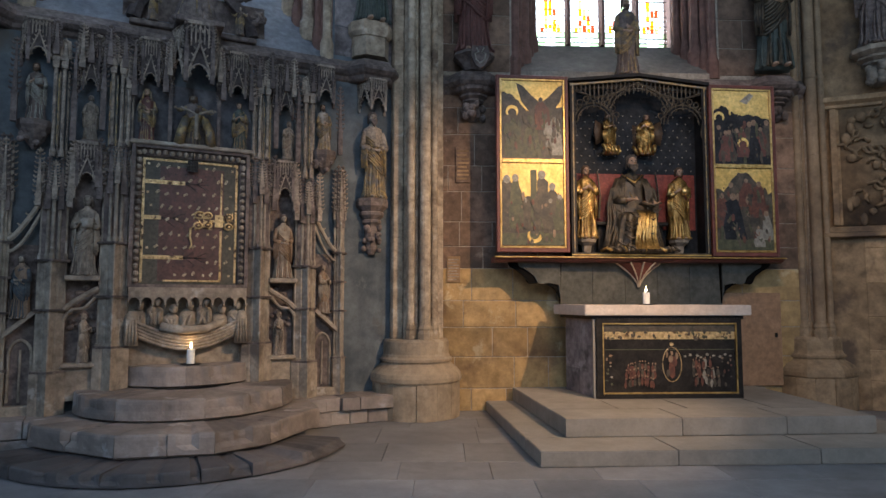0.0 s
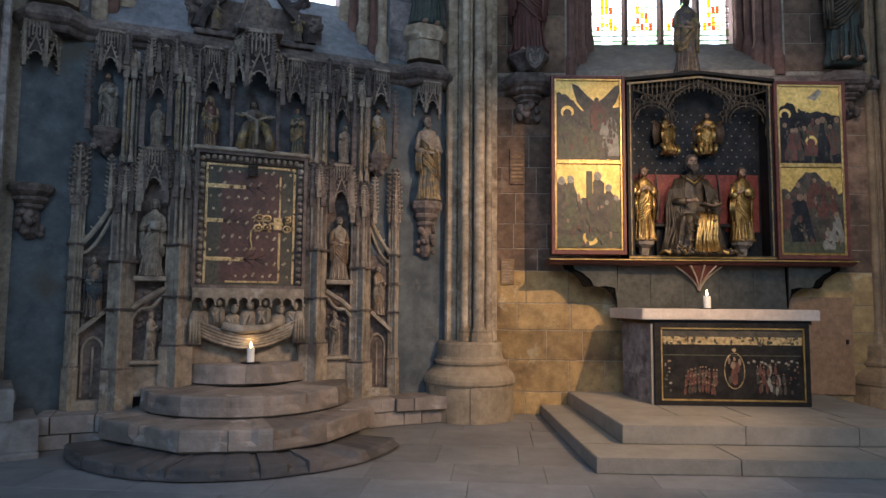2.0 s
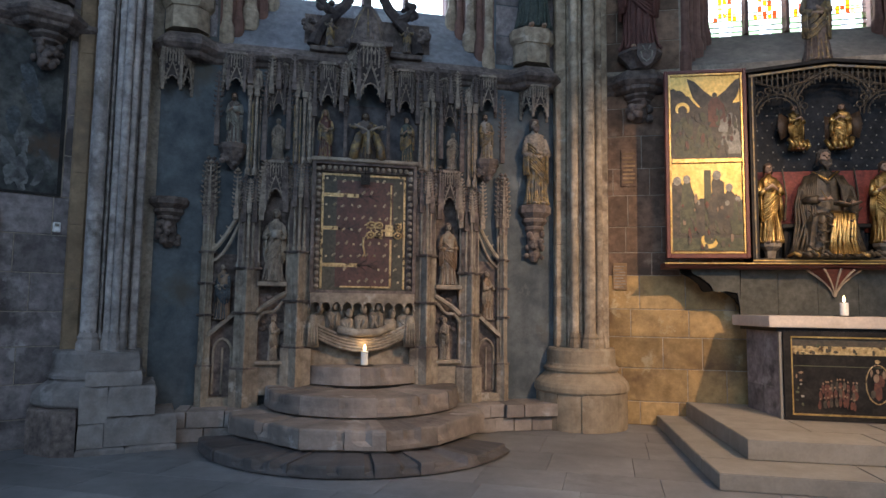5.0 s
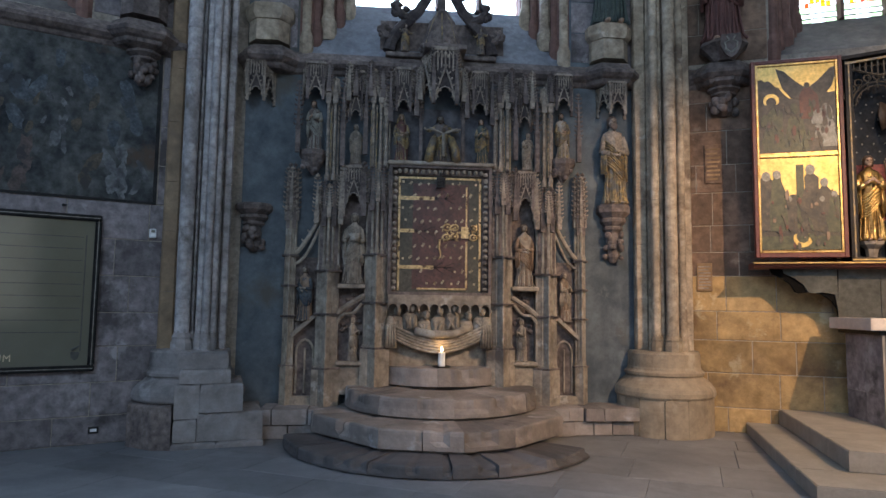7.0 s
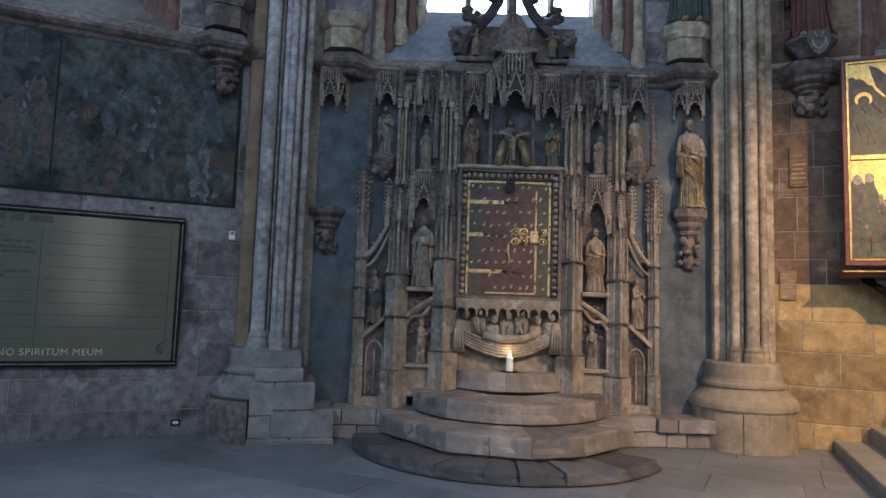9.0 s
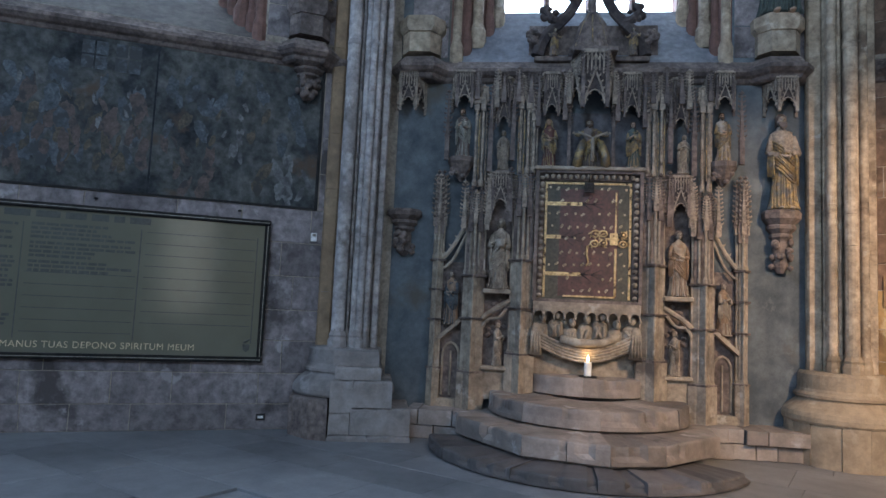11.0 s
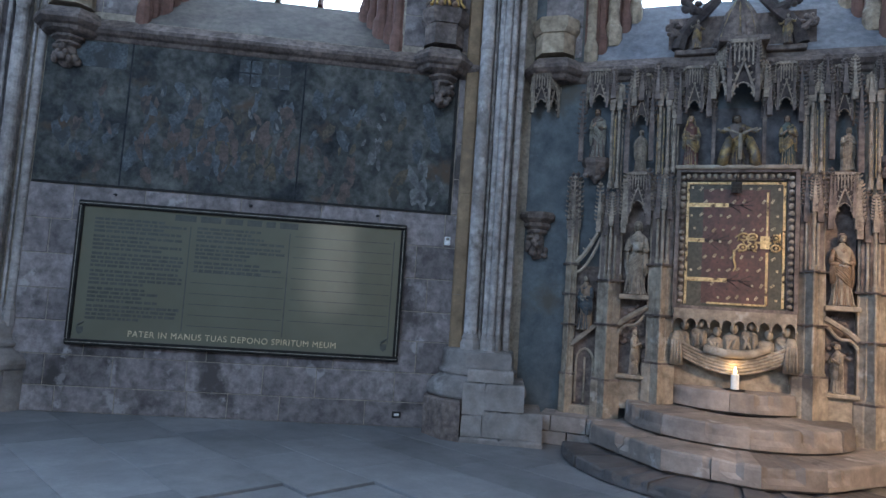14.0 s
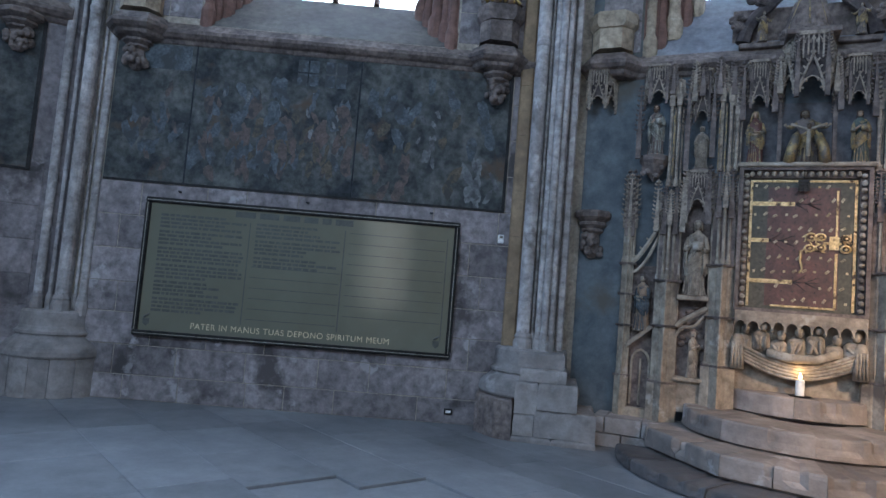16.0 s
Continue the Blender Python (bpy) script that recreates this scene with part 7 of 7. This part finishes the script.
for x in (-2.98, -1.45, .05):
    bm = bmesh.new()
    add_tube(bm, [(x, 0, 2.50), (x, -.06, 2.505), (x + .03, -.07, 2.50)], .012, .012, 6)
    single("wall_hook", bm, IRON, WL, "small iron hook above the tablet", "hook", "tablet hooks")

fr2 = thing("fresco", WLL, "dark fresco band on the neighbouring wall", "mural")
part("ground_layer", boxes((-5.6, -.45, -.016, -.001, 2.59, 4.375)), MURAL, fr2)
part("border", boxes((-.49, -.45, -.02, -.016, 2.59, 4.375), (-5.6, -.49, -.02, -.016, 2.59, 2.615)), BLACKWOOD, fr2)
single("trim_northwest", sweep_x(CORNICE, -5.8, -.2), STONE_DARK, WLL, "moulded sandstone string course below the windows", "string course", kind="structure")
console(WLL, -.72, -.02, 3.95, 4.42, .22, STONE_DARK, "dark carved corbel below the string course", 68)

# ---------------------------------------------------------------- altar wall details
dd = thing("door_1", WR @ pose(4.62, 0, 0.32), "plain brown painted door behind the altar", "door", kind="structure")
part("leaf", boxes((-.40, .44, -.05, -.01, 0, 1.27), bev=.006), DOORWOOD, dd)
part("door_handle", boxes((.34, .37, -.075, -.05, .66, .72), bev=.004), IRON, dd, "small dark latch")
for x0, x1, z0, z1, lb in ((.44, .62, 1.73, 2.08, "small dark inscribed plaque set in the wall"), (.56, .76, 3.10, 3.60, "faint carved panel in the wall")):
    pq = thing("plaque", WR @ pose((x0 + x1) / 2, -.018, z0), lb, "plaque", "wall plaques")
    w_, h_ = (x1 - x0) / 2, z1 - z0
    part("panel", boxes((-w_, w_, -.012, 0, 0, h_), bev=.003), ASHLAR_RED_DIM if z0 > 3 else ASHLAR_BROWN, pq)
    for k in range(8):
        part("writing_bar", boxes((-w_ * .8, w_ * (.8 if k % 3 else .5), -.015, -.012, h_ * (.08 + .11 * k), h_ * (.13 + .11 * k))), ASHLAR_BROWN if z0 > 3 else RIB, pq)

# framed relief on the wall beyond the second pillar
rl = thing("stone_relief", WRR @ pose(-.28, 0, 0), "framed dark stone relief of crowded plain shapes", "relief")
part("upper_moulding", sweep_x([(0, 4.16), (-.06, 4.18), (-.06, 4.22), (-.12, 4.26), (-.12, 4.32), (0, 4.36)], .35, 3.2), ASHLAR_BROWN, rl)
part("lower_moulding", sweep_x([(0, 2.34), (-.12, 2.36), (-.12, 2.41), (-.06, 2.43), (-.06, 2.50), (0, 2.52)], .30, 3.2), ASHLAR_BROWN, rl)
part("side_moulding", boxes((.42, .50, -.10, -.005, 2.52, 4.16), (.50, .54, -.06, -.005, 2.52, 4.16), bev=.008), ASHLAR_BROWN, rl)
bm = bmesh.new()
add_box(bm, .54, 3.0, -.03, -.004, 2.52, 4.16)
rng = random.Random(15)
for k in range(150):
    x, z = rng.uniform(.6, 2.0), rng.uniform(2.58, 4.1)
    if k % 3:
        a = rng.uniform(0, 6.28)
        L_ = rng.uniform(.08, .2)
        add_tube(bm, [(x, -.04, z), (x + L_ * .5 * math.cos(a), -.085, z + L_ * .5 * math.sin(a)), (x + L_ * math.cos(a + .6), -.05, z + L_ * math.sin(a + .6))], .03, .02, 6)
    else:
        add_ball(bm, (x, -.06, z), rng.uniform(.04, .075), .05, rng.uniform(.05, .1), 0, 8, 5)
part("carving", bm, ASHLAR_BROWN, rl, "deep dark carving", smooth=True)
console(WRR, .75, -.05, 4.42, 4.95, .30, STONE, "stone console with a carved mask-like boss", 81)
statue(WRR, .75, -.15, 4.95, 1.7, [STONE_DARK, STONE_DARK, STONE_DARK, STONE_DARK], "large dark statue in shadow on a console", 82, "folded", group="choir statues")

# ---------------------------------------------------------------- ashlar and floor slabs



blocks(wall_l, -4.0, 1.45, .0, 2.59, (.29, .35, .38, .36, .40, .40, .41), ASHLAR_GREY, (.45, 1.0), seed=3)
blocks(wall_l, .96, 1.45, 2.59, 4.38, (.45, .45, .45, .45), ASHLAR_GREY, (.4, .5), seed=4)
for wl_, xa, xb, sd, mt_ in ((wall_l, -4.0, -2.97, 6, ASHLAR_GREY), (wall_l, .22, 1.45, 7, ASHLAR_GREY), (wall_r, .3, 1.33, 9, ASHLAR_RED_DIM), (wall_r, 4.32, 5.4, 10, ASHLAR_RED_DIM), (wall_c, -1.5, -1.02, 14, ASHLAR_GREY), (wall_c, 2.47, 3.5, 15, ASHLAR_GREY)):
    blocks(wl_, xa, xb, 4.67, 7.0, (.4, .42, .45, .5, .55), mt_, (.4, .7), seed=sd)
blocks(wall_ll, -3.5, -.3, 0, 2.59, (.29, .35, .38, .36, .40, .40, .41), ASHLAR_GREY, (.45, 1.0), seed=33)
blocks(wall_rr, .5, 3.2, 0, 2.34, (.4, .42, .44, .46, .48, .5), ASHLAR_BROWN, (.45, .8), seed=18)
# lower courses paler and yellower: the spot's warm pool put into the colour
blocks(wall_r, .25, 5.4, 0.0, 1.92, (.30, .42, .40, .36, .44), ASHLAR, (.42, .85), seed=8, skip=lambda a, b, c, d: a > 4.05 and b < 5.25 and d < 1.6)
# upper courses redder, and darkened in colour for the dim wall above the pool
blocks(wall_r, .25, 5.4, 1.92, 4.38, (.30, .34, .42, .36, .44, .38, .22), ASHLAR_RED_DIM, (.34, .7), seed=22)
base_c = wall_c
blocks(base_c, -1.25, -.2, 0.0, .33, (.15, .18), GREY_BASE, (.16, .5), y=-.44, depth=.0, seed=12, rough=.07)
blocks(base_c, 1.7, 3.5, 0.0, .33, (.17, .16), STEP, (.18, .5), y=-.40, depth=.0, seed=13, rough=.10)
rng = random.Random(2)
y = 0.6
while y < 9.2:
    d = rng.uniform(.55, .85)
    x = -12.3 + rng.uniform(0, .5)
    while x < (-4.6 if y < 3.4 else 6.5):
        w_ = rng.uniform(.7, 1.25)
        bm = bmesh.new()
        g, c = .0018, .003
        zt = -rng.uniform(0, .0012)
        xa, xb, ya, yb2 = x + g, x + w_ - g, y + g, y + d - g
        add_rings(bm, [[(xa, ya, -.06), (xb, ya, -.06), (xb, yb2, -.06), (xa, yb2, -.06)], [(xa, ya, zt - c), (xb, ya, zt - c), (xb, yb2, zt - c), (xa, yb2, zt - c)], [(xa + c, ya + c, zt), (xb - c, ya + c, zt), (xb - c, yb2 - c, zt), (xa + c, yb2 - c, zt)]])
        part("floor_slab", bm, FLOOR, ground)
        x += w_
    y += d
